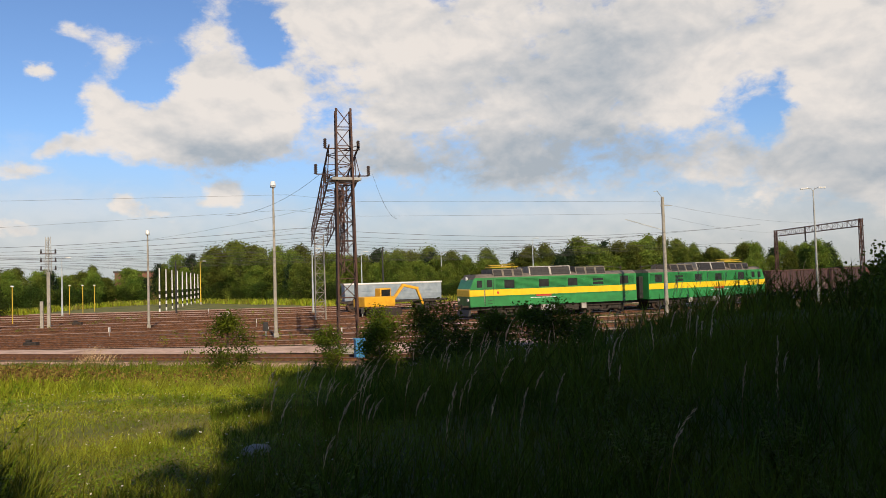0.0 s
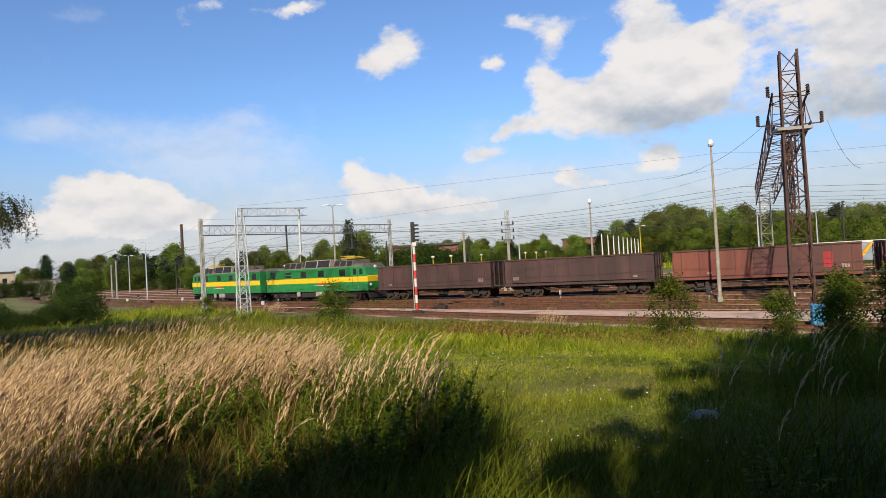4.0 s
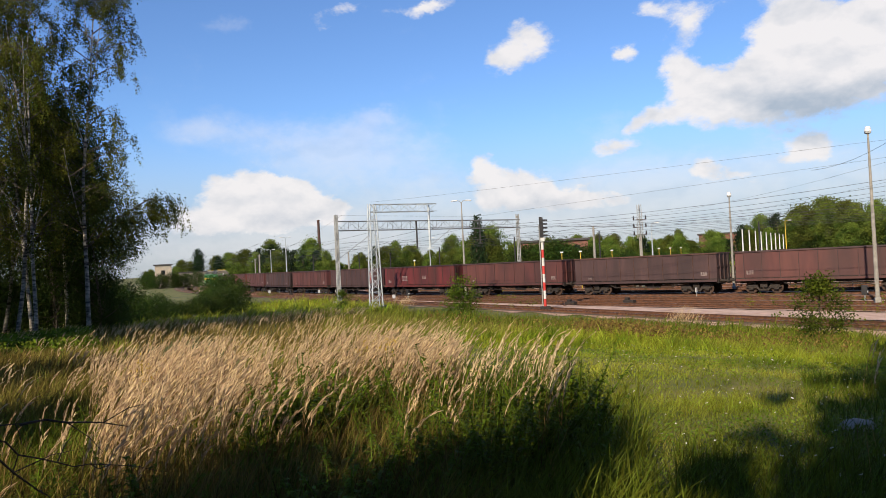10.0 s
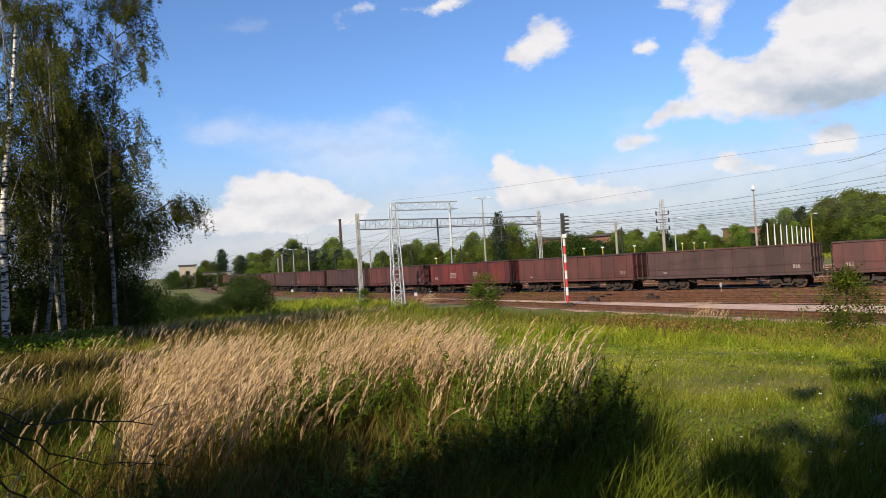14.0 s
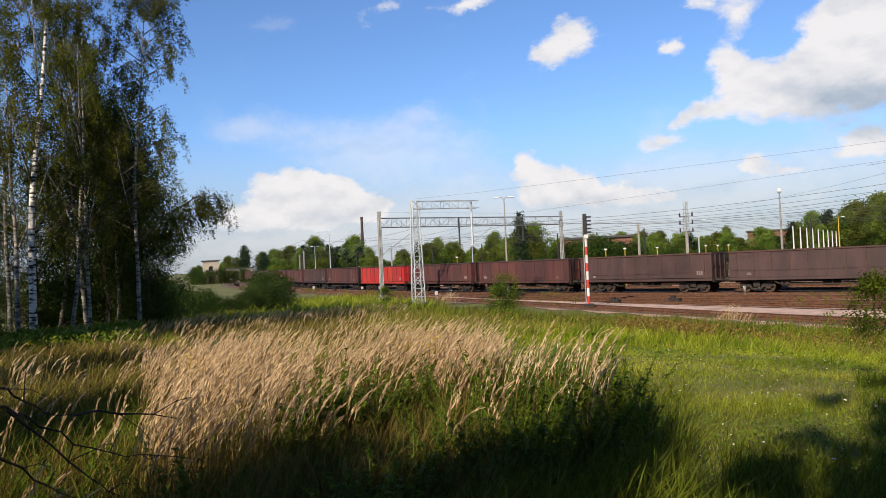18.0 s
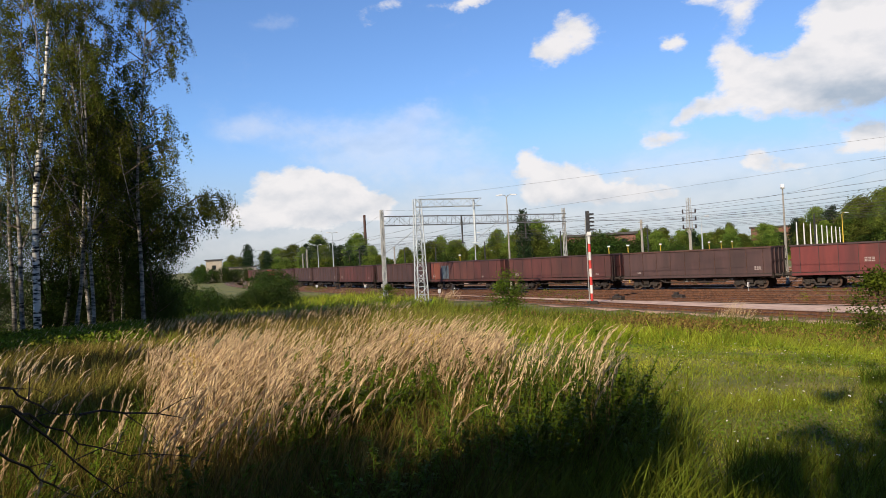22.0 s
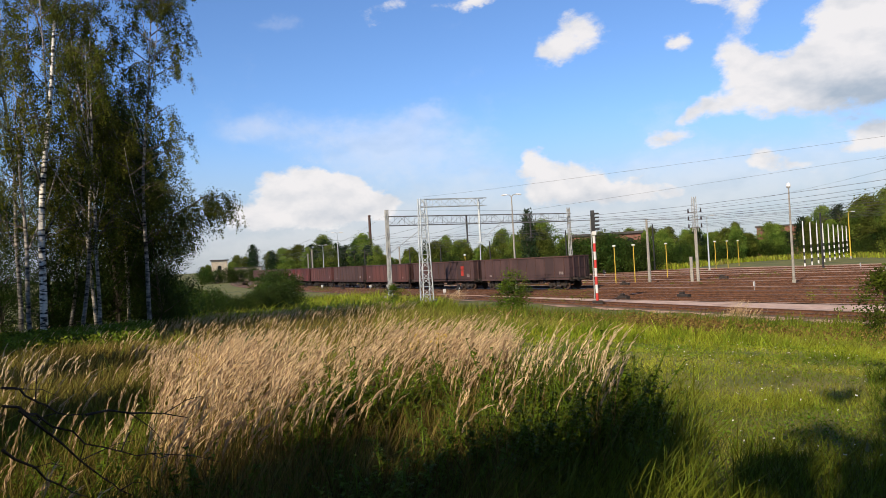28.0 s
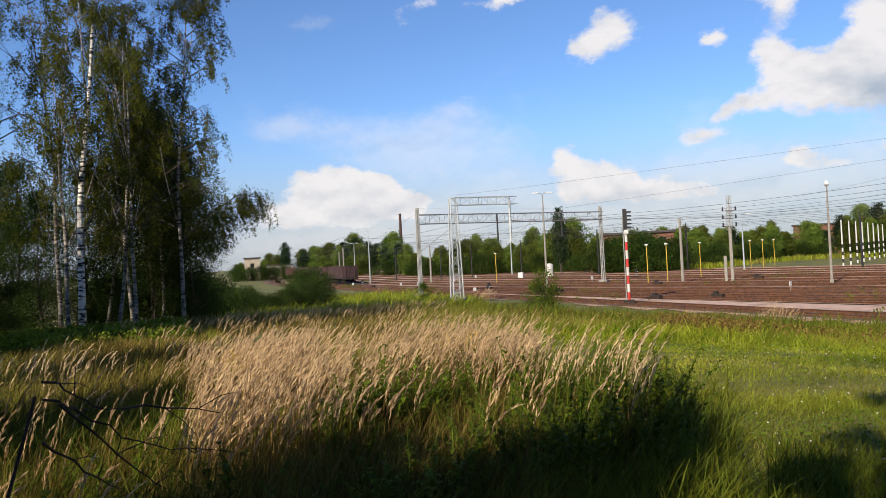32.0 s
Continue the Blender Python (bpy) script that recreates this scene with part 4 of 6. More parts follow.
def lamp_post(x, y, height, heads, colour="galv", group="yard lamps", r=0.09, label="", z=-0.18):
    kinds = {1: "tall grey yard lamp post with one bent arm", 2: "tall yard lamp post with two short arms", 0: "tall concrete yard mast with a small floodlight on top"}
    t = thing("yard_lamp", label or kinds[heads], "lamp post", group, x, y, z)
    face = math.degrees(math.atan2(-x, y)) + 4
    b = Build().tube((0, 0, -0.2), (0, 0, height * 0.45), r * 1.35, r * 1.1, 10).tube((0, 0, height * 0.45), (0, 0, height), r * 1.1, r * 0.6, 10)
    b.link("post", colour, t)
    Build().box(-r * 1.7, -r * 1.7, -0.2, r * 1.7, r * 1.7, 0.4, 0.03).link("base", "concrete", t)
    if heads == 0:
        Build().box(-0.16, -0.16, height, 0.16, 0.16, height + 0.16, 0.04).link("lamp_bracket", "grey_paint", t)
        Build().tube((0, 0, height + 0.14), (0, 0, height + 0.42), 0.2, 0.14, 12).link("lamp_head", "lamp_glass", t)
    for k in range(heads):
        sx = (1, -1)[k]
        a = radians(face)
        dx, dy = math.cos(a) * sx, math.sin(a) * sx
        b = Build().path([(0, 0, height - 0.1), (dx * 0.15, dy * 0.15, height + 0.15), (dx * 0.55, dy * 0.55, height + 0.22)], 0.035)
        arm = b.link("arm", colour, t)
        h = Build().box(-0.08, -0.13, -0.07, 0.55, 0.13, 0.06, 0.04)
        h.link("lamp_head", "lamp_glass", arm, m=pose(dx * 0.5, dy * 0.5, height + 0.22, 0, 4, face if sx > 0 else face + 180))
    return t


def small_post(x, y, height, colour, label, group, cap=True, z=-0.18, r=0.05):
    t = thing("marker_post", label, "post", group, x, y, z)
    Build().tube((0, 0, -0.2), (0, 0, height), r, r * 0.9, 8).link("post", colour, t)
    if cap:
        Build().box(-0.16, -0.09, height, 0.16, 0.09, height + 0.14, 0.02).link("lamp_head", "lamp_glass", t)
    return t


def striped_post(x, y, height):
    t = thing("loading_gauge_post", "tall white post with black and white bands below", "post", "row of banded posts", x, y, -0.18)
    n, band = 7, 0.50
    for k in range(n):
        Build().tube((0, 0, k * band), (0, 0, (k + 1) * band), 0.11, None, 10).link("band", "white" if k % 2 == 0 else "black", t)
    Build().tube((0, 0, n * band), (0, 0, height), 0.10, 0.07, 10).link("pole", "white", t)
    return t


def signal_mast(x, y):
    t = thing("railway_signal", "red and white banded railway signal with a tall black head", "signal", "", x, y, -0.1, 20)
    n = 8
    for k in range(n):
        Build().tube((0, 0, 0.15 + k * 0.58), (0, 0, 0.15 + (k + 1) * 0.58), 0.095, None, 12).link("band", "red" if k % 2 == 0 else "white", t)
    Build().box(-0.35, -0.3, -0.1, 0.35, 0.3, 0.2, 0.03).link("base", "dark_steel", t)
    Build().box(-0.13, -0.2, 4.78, 0.16, 0.2, 5.05, 0.02).link("number_plate", "white", t, "blank white plate")
    h = Build()
    h.prism([(-0.16, 5.0), (0.16, 5.0), (0.16, 6.35), (0.09, 6.52), (-0.09, 6.52), (-0.16, 6.35)], "x", -0.14, 0.10)
    head = h.link("signal_head", "black", t)
    for k in range(5):
        z = 5.15 + k * 0.27
        Build().tube((0.10, 0, z), (0.13, 0, z), 0.09, None, 12).link("lens", "glass", head)
        v = Build()
        arc = [math.pi * i / 7 for i in range(8)]
        rings = [[(x, r * math.cos(a), z + (r - (x > 0.2) * 0.01) * math.sin(a)) for a in arc] for x, r in ((0.10, 0.12), (0.42, 0.12), (0.42, 0.105), (0.10, 0.105))]
        v.add([p for ring in rings for p in ring], [(8 * k + i, 8 * k + i + 1, 8 * ((k + 1) % 4) + i + 1, 8 * ((k + 1) % 4) + i) for k in range(4) for i in range(7)])
        v.link("hood", "black", head)
    lad = Build()
    for yy in (0.14, 0.38):
        lad.beam((-0.15, yy, 0.2), (-0.15, yy, 6.0), 0.03)
    for k in range(18):
        lad.beam((-0.15, 0.14, 0.4 + k * 0.31), (-0.15, 0.38, 0.4 + k * 0.31), 0.02)
    lad.link("ladder", "grey_paint", t)


def drop_post(t, p, length, colour="black"):
    Build().beam(p, (p[0], p[1], p[2] - length), 0.14).link("drop_post", colour, t)
    Build().beam((p[0] - 0.3, p[1], p[2] - length), (p[0] + 0.3, p[1], p[2] - length), 0.08).link("drop_bracket", colour, t)


def gantry(ends, height, z0, z1, colour, label, w=0.5, drops=(), dark=False):
    """Two lattice legs and a truss across the tracks."""
    (xa, ya), (xb, yb) = ends
    t = thing("catenary_gantry", label, "gantry", "gantries over the tracks", xa, ya, -0.15)
    d = Vector((xb - xa, yb - ya, 0))
    u = d.normalized()
    for e in (Vector((0, 0, 0)), d):
        b = lattice(Build(), e, e + Vector((0, 0, height)), w * 0.85, w * 0.65, 12, 0.085, 0.03, up=u)
        b.link("leg", colour, t)
        Build().box(e.x - 0.5, e.y - 0.5, -0.3, e.x + 0.5, e.y + 0.5, 0.3, 0.04).link("footing", "concrete", t)
    bays = int(d.length / 1.15)
    mid = (z0 + z1) / 2
    b = lattice(Build(), Vector((0, 0, mid)), d + Vector((0, 0, mid)), z1 - z0, z1 - z0, bays, 0.06, 0.026, up=(0, 0, 1))
    b.link("truss", "weathered" if colour == "grey_paint" else colour, t)
    for f, length, c in drops:
        p = d * f
        drop_post(t, (p.x, p.y, z1), length, c)
    return t


def build_masts():
    # light grey gantry beyond the signal, with dark drop posts
    g = gantry(((-36.4, 66.3), (-22.7, 86.6)), 9.1, 7.45, 8.40, "grey_paint", "grey steel gantry with a lattice truss over the tracks", 0.34, ((0.40, 3.0, "black"), (0.76, 2.7, "black")))
    Build().path([(0.1, 0.1, 4.6), (2.6, 3.8, 7.4)], 0.05).link("stay", "galv", g)
    # half gantry on one lattice mast
    x, y = -26.0, 53.4
    t = thing("catenary_mast", "pale blue-grey lattice mast with a truss arm", "mast", "gantries over the tracks", x, y, -0.1)
    u = Vector((0.70, 0.71, 0))
    lattice(Build(), (0, 0, 0.25), (0, 0, 8.65), 0.86, 0.5, 13, 0.07, 0.035, up=u).link("leg", "galv", t)
    Build().box(-0.65, -0.65, -0.3, 0.65, 0.65, 0.45, 0.05).link("footing", "concrete", t)
    lattice(Build(), Vector((0, 0, 8.28)), u * 5.6 + Vector((0, 0, 8.28)), 0.62, 0.62, 7, 0.05, 0.024, up=(0, 0, 1)).link("truss_arm", "galv", t)
    drop_post(t, (u.x * 5.0, u.y * 5.0, 8.5), 3.6, "galv")
    Build().path([(u.x * 5.0, u.y * 5.0, 5.1), (u.x * 7.2, u.y * 7.2, 6.6)], 0.035).link("cantilever", "galv", t)
    # tall rust-brown gantry whose truss runs away from the bank
    xa, ya, xb, yb = 9.8, 35.9, 15.9, 67.7
    t = thing("rusty_gantry", "tall rust-brown lattice gantry spanning the whole yard", "gantry", "gantries over the tracks", xa, ya, -0.15)
    d = Vector((xb - xa, yb - ya, 0))
    u = d.normalized()
    lattice(Build(), (0, 0, 0), (0, 0, 12.35), 0.98, 0.72, 13, 0.09, 0.04, up=u).link("leg", "rust_steel", t)
    lattice(Build(), d, d + Vector((0, 0, 8.0)), 0.95, 0.8, 9, 0.07, 0.04, up=u).link("leg", "concrete", t, "pale lattice leg")
    lattice(Build(), Vector((0, 0, 9.75)) - u * 0.3, d + Vector((0, 0, 7.7)) + u * 0.6, 1.5, 1.4, 15, 0.08, 0.032, up=(0, 0, 1)).link("truss", "rust_steel", t)
    Build().box(-0.6, -0.6, -0.3, 0.6, 0.6, 0.35, 0.05).link("footing", "concrete", t)
    Build().box(-0.75, -0.5, 8.72, 0.75, 0.5, 8.86).link("platform", "grey_paint", t)
    side = Vector((0.96, -0.19, 0))
    for z, reach, a in ((10.5, 0.95, -1), (9.1, 1.25, 1), (10.4, 0.75, 1), (8.75, 1.0, -1), (9.2, 1.45, -1)):
        arm = Build().beam((0, 0, z - 0.12), side * (reach * a) + Vector((0, 0, z - 0.12)), 0.05).link("cross_arm", "rust_steel", t)
        p = side * (reach * a)
        ins = Build()
        for k in range(5):
            ins.tube((p.x, p.y, z - 0.1 + k * 0.1), (p.x, p.y, z - 0.02 + k * 0.1), 0.10, 0.06, 10)
        ins.link("insulator", "porcelain", arm)
    for f, length in ((0.13, 3.9), (0.22, 5.0)):
        p = d * f
        drop = lattice(Build(), (p.x + 0.2, p.y, 9.2), (p.x + 0.2, p.y, 9.2 - length), 0.35, 0.35, 8, 0.05, 0.03)
        drop.link("drop_frame", "rust_steel", t)
    # cabinet at its foot
    c = thing("trackside_cabinet", "bright blue trackside cabinet in the grass", "cabinet", "", 9.6, 33.2, float(ground_z(9.6, 33.2)))
    Build().box(-0.24, -0.2, -0.1, 0.24, 0.2, 1.0, 0.03).link("body", "blue_plastic", c)
    Build().box(-0.28, -0.24, 1.0, 0.28, 0.24, 1.06, 0.02).link("cap", "blue_plastic", c)
    signal_mast(-11.7, 51.2)
    lamp_post(8.6, 49.6, 10.1, 0, "concrete", r=0.095)
    lamp_post(1.05, 69.0, 8.2, 0, "concrete", r=0.09)
    lamp_post(-25.0, 72.7, 9.9, 2, "concrete", r=0.09)
    lamp_post(-72.1, 112.5, 9.4, 2)
    lamp_post(-8.8, 107.5, 7.6, 1)
    lamp_post(-25.6, 156.0, 7.7, 1)
    lamp_post(11.4, 146.2, 8.0, 1, "yellow_paint")
    lamp_post(18.8, 83.7, 7.3, 1)
    lamp_post(-50.8, 128.2, 8.2, 1)
    lamp_post(-101.2, 151.2, 8.6, 2)
    lamp_post(60.0, 105.0, 9.5, 1)
    lamp_post(50.0, 120.0, 8.0, 1)
    lamp_post(33.0, 112.0, 8.0, 1)
    lamp_post(57.2, 48.5, 10.6, 2, "grey_paint", z=-0.1)
    for x, y, h in ((-81.8, 118.4, 7.0), (-53.8, 101.5, 6.2), (-12.4, 78.8, 6.8), (-89.0, 127.3, 6.4)):
        t = thing("concrete_post", "plain weathered concrete mast beside the tracks", "mast", "concrete masts", x, y, -0.18)
        Build().tube((0, 0, -0.2), (0, 0, h), 0.17, 0.11, 8).link("post", "concrete", t)
        Build().beam((-0.35, 0, h - 0.3), (0.35, 0, h - 0.3), 0.06).link("cross_arm", "grey_paint", t)
    for x, y, h in ((-62.0, 121.0, 5.2), (-74.0, 125.0, 5.6), (-58.0, 126.0, 5.0), (-95.0, 137.0, 6.0), (-45.0, 118.0, 5.4), (-30.0, 112.0, 6.2), (30.0, 92.0, 7.0), (5.0, 104.0, 6.0), (-18.0, 120.0, 6.5)):
        t = thing("catenary_pole", "dark slim catenary pole with a bracket arm", "mast", "dark catenary poles", x, y, -0.18)
        Build().tube((0, 0, -0.2), (0, 0, h + 1.0), 0.13, 0.09, 8).link("post", "black", t)
        Build().path([(0, 0, h), (1.6, 0.8, h + 0.3)], 0.035).link("bracket", "black", t)
    # two-pole mast with insulator stacks
    t = thing("feeder_mast", "tall narrow feeder mast with dark insulator stacks", "mast", "", -7.7, 80.0, -0.18)
    Build().box(-0.15, -0.15, -0.2, 0.15, 0.15, 5.4, 0.03).link("post", "concrete", t)
    lattice(Build(), (0, 0, 5.2), (0, 0, 8.8), 0.42, 0.3, 7, 0.05, 0.03).link("upper_lattice", "grey_paint", t)
    Build().box(-0.75, -0.15, -0.2, -0.45, 0.15, 2.6, 0.03).link("side_post", "concrete", t)
    for z in (5.6, 6.4, 7.2):
        arm = Build().beam((-0.7, 0, z), (0.7, 0, z), 0.06).link("cross_arm", "rust_steel", t)
        for sx in (-1, 1):
            Build().tube((sx * 0.62, 0, z), (sx * 0.62, 0, z + 0.4), 0.09, 0.06, 8).link("insulator", "porcelain", arm)
    for k in range(9):
        f = k / 8
        striped_post(3.2 + 9.0 * f, 113.0 + 50.0 * f, 6.3 - 0.35 * f)
    for x, y in ((-15.9, 78.7), (-14.1, 79.9), (-12.4, 92.3), (-8.4, 113.8), (-7.1, 119.6), (-6.0, 129.4), (-39.0, 92.6)):
        small_post(x, y, 4.1, "yellow_paint", "slim yellow post with a small white lamp", "yellow posts")
    for x, y in ((-67.5, 131.8), (-30.0, 122.0)):
        t = thing("marker_post", "short yellow and black banded marker post", "post", "banded markers", x, y, -0.18)
        for k in range(6):
            Build().tube((0, 0, k * 0.6), (0, 0, (k + 1) * 0.6), 0.09, None, 8).link("band", "yellow_paint" if k % 2 else "black", t)
    # concrete pole with a bracket and the far gantry on the curve
    t = thing("concrete_pole", "pale tapered concrete pole carrying wires beside the curve", "mast", "", 39.5, 47.8, -0.15)
    Build().tube((0, 0, -0.2), (0, 0, 9.7), 0.17, 0.12, 10).link("post", "concrete", t)
    Build().path([(0, 0, 9.6), (-0.45, 0.1, 10.2), (-0.8, 0.1, 10.1)], 0.03).link("lamp_arm", "galv", t)
    Build().path([(0, 0, 7.0), (-2.6, 1.5, 8.0)], 0.04).link("cantilever", "galv", t)
    Build().beam((-0.2, 0, 9.0), (0.9, 0, 9.0), 0.07).link("cross_arm", "grey_paint", t)
    gantry(((88.0, 81.5), (79.3, 60.9)), 9.2, 8.3, 9.1, "rust_steel", "dark distant gantry over the curve", 0.45, ((0.4, 2.0, "black"),))


def wire(points, sag, r, group="overhead wires"):
    t = Build()
    for (p, q) in zip(points, points[1:]):
        p, q = Vector(p), Vector(q)
        pts = [p + (q - p) * f - Vector((0, 0, sag * 4 * f * (1 - f))) for f in np.linspace(0, 1, 9)]
        t.path(pts, r, 4)
    ob = t.link("overhead_wire", "wire")
    return tagged(ob, "thin dark overhead wire", "wire", group)


def build_wires():
    # contact and carrying wires along the electrified tracks
    for side in (-11.0, -5.5, 0.0, 4.9, 9.4, 14.2, 19.5):
        line = shifted(MAIN, side)
        ss = (-58, -24, 16, 44, 80, 130, 190)
        low, high = [], []
        for s in ss:
            x, y, _ = on(line, s)
            low.append((x, y, 5.6))
            high.append((x, y, 7.1))
        wire(low, 0.05, 0.012)
        wire(high, 0.75, 0.014)
    # feeders between the tall gantry, the masts and the gantry beyond
    for p, q, sag in (((-8.3, 80.0, 7.4), (12.5, 52.0, 9.0), 0.6), ((-8.3, 80.0, 6.6), (14.0, 60.0, 8.2), 0.6),
                      ((-7.1, 80.0, 5.8), (30.0, 92.0, 6.6), 0.6), ((-35.8, 66.6, 8.9), (-95.0, 137.0, 6.6), 0.8), ((-30.0, 77.0, 7.4), (-74.0, 125.0, 6.2), 0.7), ((39.5, 47.8, 9.0), (79.3, 60.9, 8.8), 0.8), ((39.5, 47.8, 8.0), (83.0, 70.0, 8.3), 0.8)):
        wire([p, q], sag, 0.007)
    # the feeder pair that passes behind the tall gantry
    wire([(39.5, 47.8, 9.2), (14.3, 48.0, 8.89), (9.3, 48.5, 9.33), (-19.0, 52.5, 8.73), (-26.0, 53.4, 8.7)], 0.02, 0.008)
    wire([(39.5, 47.8, 8.2), (14.5, 49.0, 7.98), (9.6, 50.0, 8.47), (-18.0, 56.0, 7.09), (-36.4, 66.3, 8.9)], 0.02, 0.008)
    # slack jumpers hanging from the tall gantry
    for p, q, sag in (((8.7, 36.1, 9.0), (4.5, 40.5, 7.2), 0.5), ((11.2, 35.6, 8.9), (14.0, 40.0, 7.0), 0.5)):
        wire([p, q], sag, 0.008)


def build_trackside():
    """Point machines, low signals, marker boards and weeds between the tracks."""
    def spot(line, f, side=0.0):
        k = int(f * (len(line[0]) - 1))
        return line[0][k] + math.cos(line[2][k]) * side, line[1][k] + math.sin(line[2][k]) * side, math.degrees(line[2][k])
    m0 = thing("point_machine", "grimy dark point machine beside the rails", "point machine", "point machines")
    Build().box(-0.45, -0.22, -0.16, 0.45, 0.22, 0.16, 0.03).link("case", "dark_steel", m0)
    Build().tube((0.1, -0.12, 0.2), (0.42, -0.12, 0.2), 0.13, None, 12).link("motor", "dark_steel", m0)
    Build().tube((-0.3, 0.2, 0.0), (-0.3, 1.1, -0.06), 0.025, None, 6).link("rod", "rail", m0)
    s0 = thing("ground_signal", "low black shunting signal on a short post", "signal", "ground signals")
    Build().box(-0.16, -0.12, 0.25, 0.16, 0.12, 0.85, 0.03).link("head", "black", s0)
    Build().tube((0, 0, -0.2), (0, 0, 0.3), 0.05, None, 8).link("post", "grey_paint", s0)
    Build().tube((-0.17, 0, 0.45), (-0.19, 0, 0.45), 0.07, None, 10).link("lens", "lamp_glass", s0)
    b0 = thing("marker_board", "small white marker board on a short stake", "marker", "marker boards")
    Build().box(-0.02, -0.16, 0.25, 0.02, 0.16, 0.6, 0.008).link("board", "white", b0)
    Build().tube((0, 0, -0.2), (0, 0, 0.4), 0.025, None, 6).link("stake", "grey_paint", b0)
    lines = [between(0.06), between(0.30), between(0.46), between(0.65), between(0.87)]
    kinds, used = (m0, s0, b0), set()
    for i, (w, f, k) in enumerate(((1, 0.22, 0), (2, 0.20, 0), (2, 0.30, 1), (3, 0.26, 0), (1, 0.36, 0), (3, 0.38, 2), (4, 0.30, 0), (2, 0.42, 0), (4, 0.18, 2), (3, 0.14, 1), (0, 0.31, 2), (1, 0.46, 2), (4, 0.44, 1), (3, 0.50, 0), (2, 0.12, 2), (4, 0.36, 2))):
        x, y, a = spot(lines[w], f)
        m = pose(x, y, 0, 0, 0, a + 90)
        if k in used:
            copy_thing(kinds[k], m)
        else:
            kinds[k].matrix_basis = m
            used.add(k)
    for side, s, k in ((2.6, -20, 2), (7.2, 8, 0), (11.8, -30, 1), (11.8, 22, 2), (16.9, 2, 0), (21.8, -14, 2), (27.0, 30, 1), (33.0, -8, 2), (7.2, 48, 2), (16.9, 60, 2)):
        x, y, a = on(MAIN, s, side)
        copy_thing(kinds[k], pose(x, y, 0, 0, 0, a + 90))
    rng = np.random.default_rng(77)
    p = []
    for line, n in [(q, 420) for q in lines] + [(clip(shifted(MAIN, q), -55, 120), 240) for q in (7.0, 12.0, 17.0, 22.0, 27.5, 33.5)]:
        f = rng.random(n)
        f = f[np.sin(f * 60 + n) > 0.35]
        k = (f * (len(line[0]) - 1)).astype(int)
        o = rng.normal(0, 0.3, len(k))
        p.append(np.stack([line[0][k] + np.cos(line[2][k]) * o, line[1][k] + np.sin(line[2][k]) * o, np.full(len(k), -0.17)], 1))
    p = np.repeat(np.concatenate(p), 12, 0)
    p[:, :2] += rng.normal(0, 0.10, (len(p), 2))
    p[:, 2] += rng.uniform(0.02, 0.30, len(p))
    way = rng.normal(0, 1, (len(p), 3))
    way /= np.linalg.norm(way, axis=1)[:, None]
    e = np.cross(way, rng.normal(0, 1, way.shape)) * 0.4
    v = np.stack([p, p + way * 0.06 + e * 0.05, p + way * 0.13, p + way * 0.06 - e * 0.05], 1).reshape(-1, 3)
    tagged(sheet("track_weed", v, np.arange(len(v)).reshape(-1, 4), "grass_tall"), "small green weeds growing between the tracks", "weeds", kind="stuff")


build_masts()
build_wires()
build_trackside()


# plants
RNG = np.random.default_rng(7)


def scatter(n, az, r, even=True):
    """n places in a sector seen from the camera: degrees to the left of +y, metres."""
    a = np.radians(RNG.uniform(az[0], az[1], n))
    d = np.sqrt(RNG.uniform(r[0] ** 2, r[1] ** 2, n)) if even else RNG.uniform(r[0], r[1], n)
    x, y = -np.sin(a) * d, np.cos(a) * d
    return np.stack([x, y, ground_z(x, y) - 0.02], 1), np.degrees(a), d


def blades(pos, h, w, lean, facing=None, bend=1.6):
    """Grass blades as thin tapered strips of two quads and a tip: vertices and triangles."""
    n = len(pos)
    yaw = RNG.uniform(0, np.pi, n) if facing is None else facing
    side = np.stack([np.cos(yaw), np.sin(yaw), np.zeros(n)], 1)
    up = np.array([0, 0, 1.0])
    rows = []
    for f, k in ((0.0, 1.0), (0.45, 0.85), (0.8, 0.5)):
        c = pos + up * (h * f)[:, None] + np.concatenate([lean, np.zeros((n, 1))], 1) * (h * f ** bend)[:, None]
        rows += [c - side * (w * k / 2)[:, None], c + side * (w * k / 2)[:, None]]
    rows.append(pos + up * (h * 0.98)[:, None] + np.concatenate([lean, np.zeros((n, 1))], 1) * h[:, None])
    v = np.stack(rows, 1).reshape(-1, 3)
    t = np.array([(0, 1, 3), (0, 3, 2), (2, 3, 5), (2, 5, 4), (4, 5, 6)])
    f = (t[None] + (np.arange(n) * 7)[:, None, None]).reshape(-1, 3)
    return v, f


def joined(sets):
    v, f, k = [], [], 0
    for a, b in sets:
        v.append(a)
        f.append(b + k)
        k += len(a)
    return np.concatenate(v), np.concatenate(f)


def patchy(x, y, s=0.35, seed=0.0):
    """Soft patches between 0 and 1."""
    return 0.5 + 0.25 * np.sin(x * s + 2.1 * np.sin(y * s * 0.7 + seed)) + 0.25 * np.sin(y * s * 1.3 + 1.7 * np.sin(x * s * 0.9 - seed))


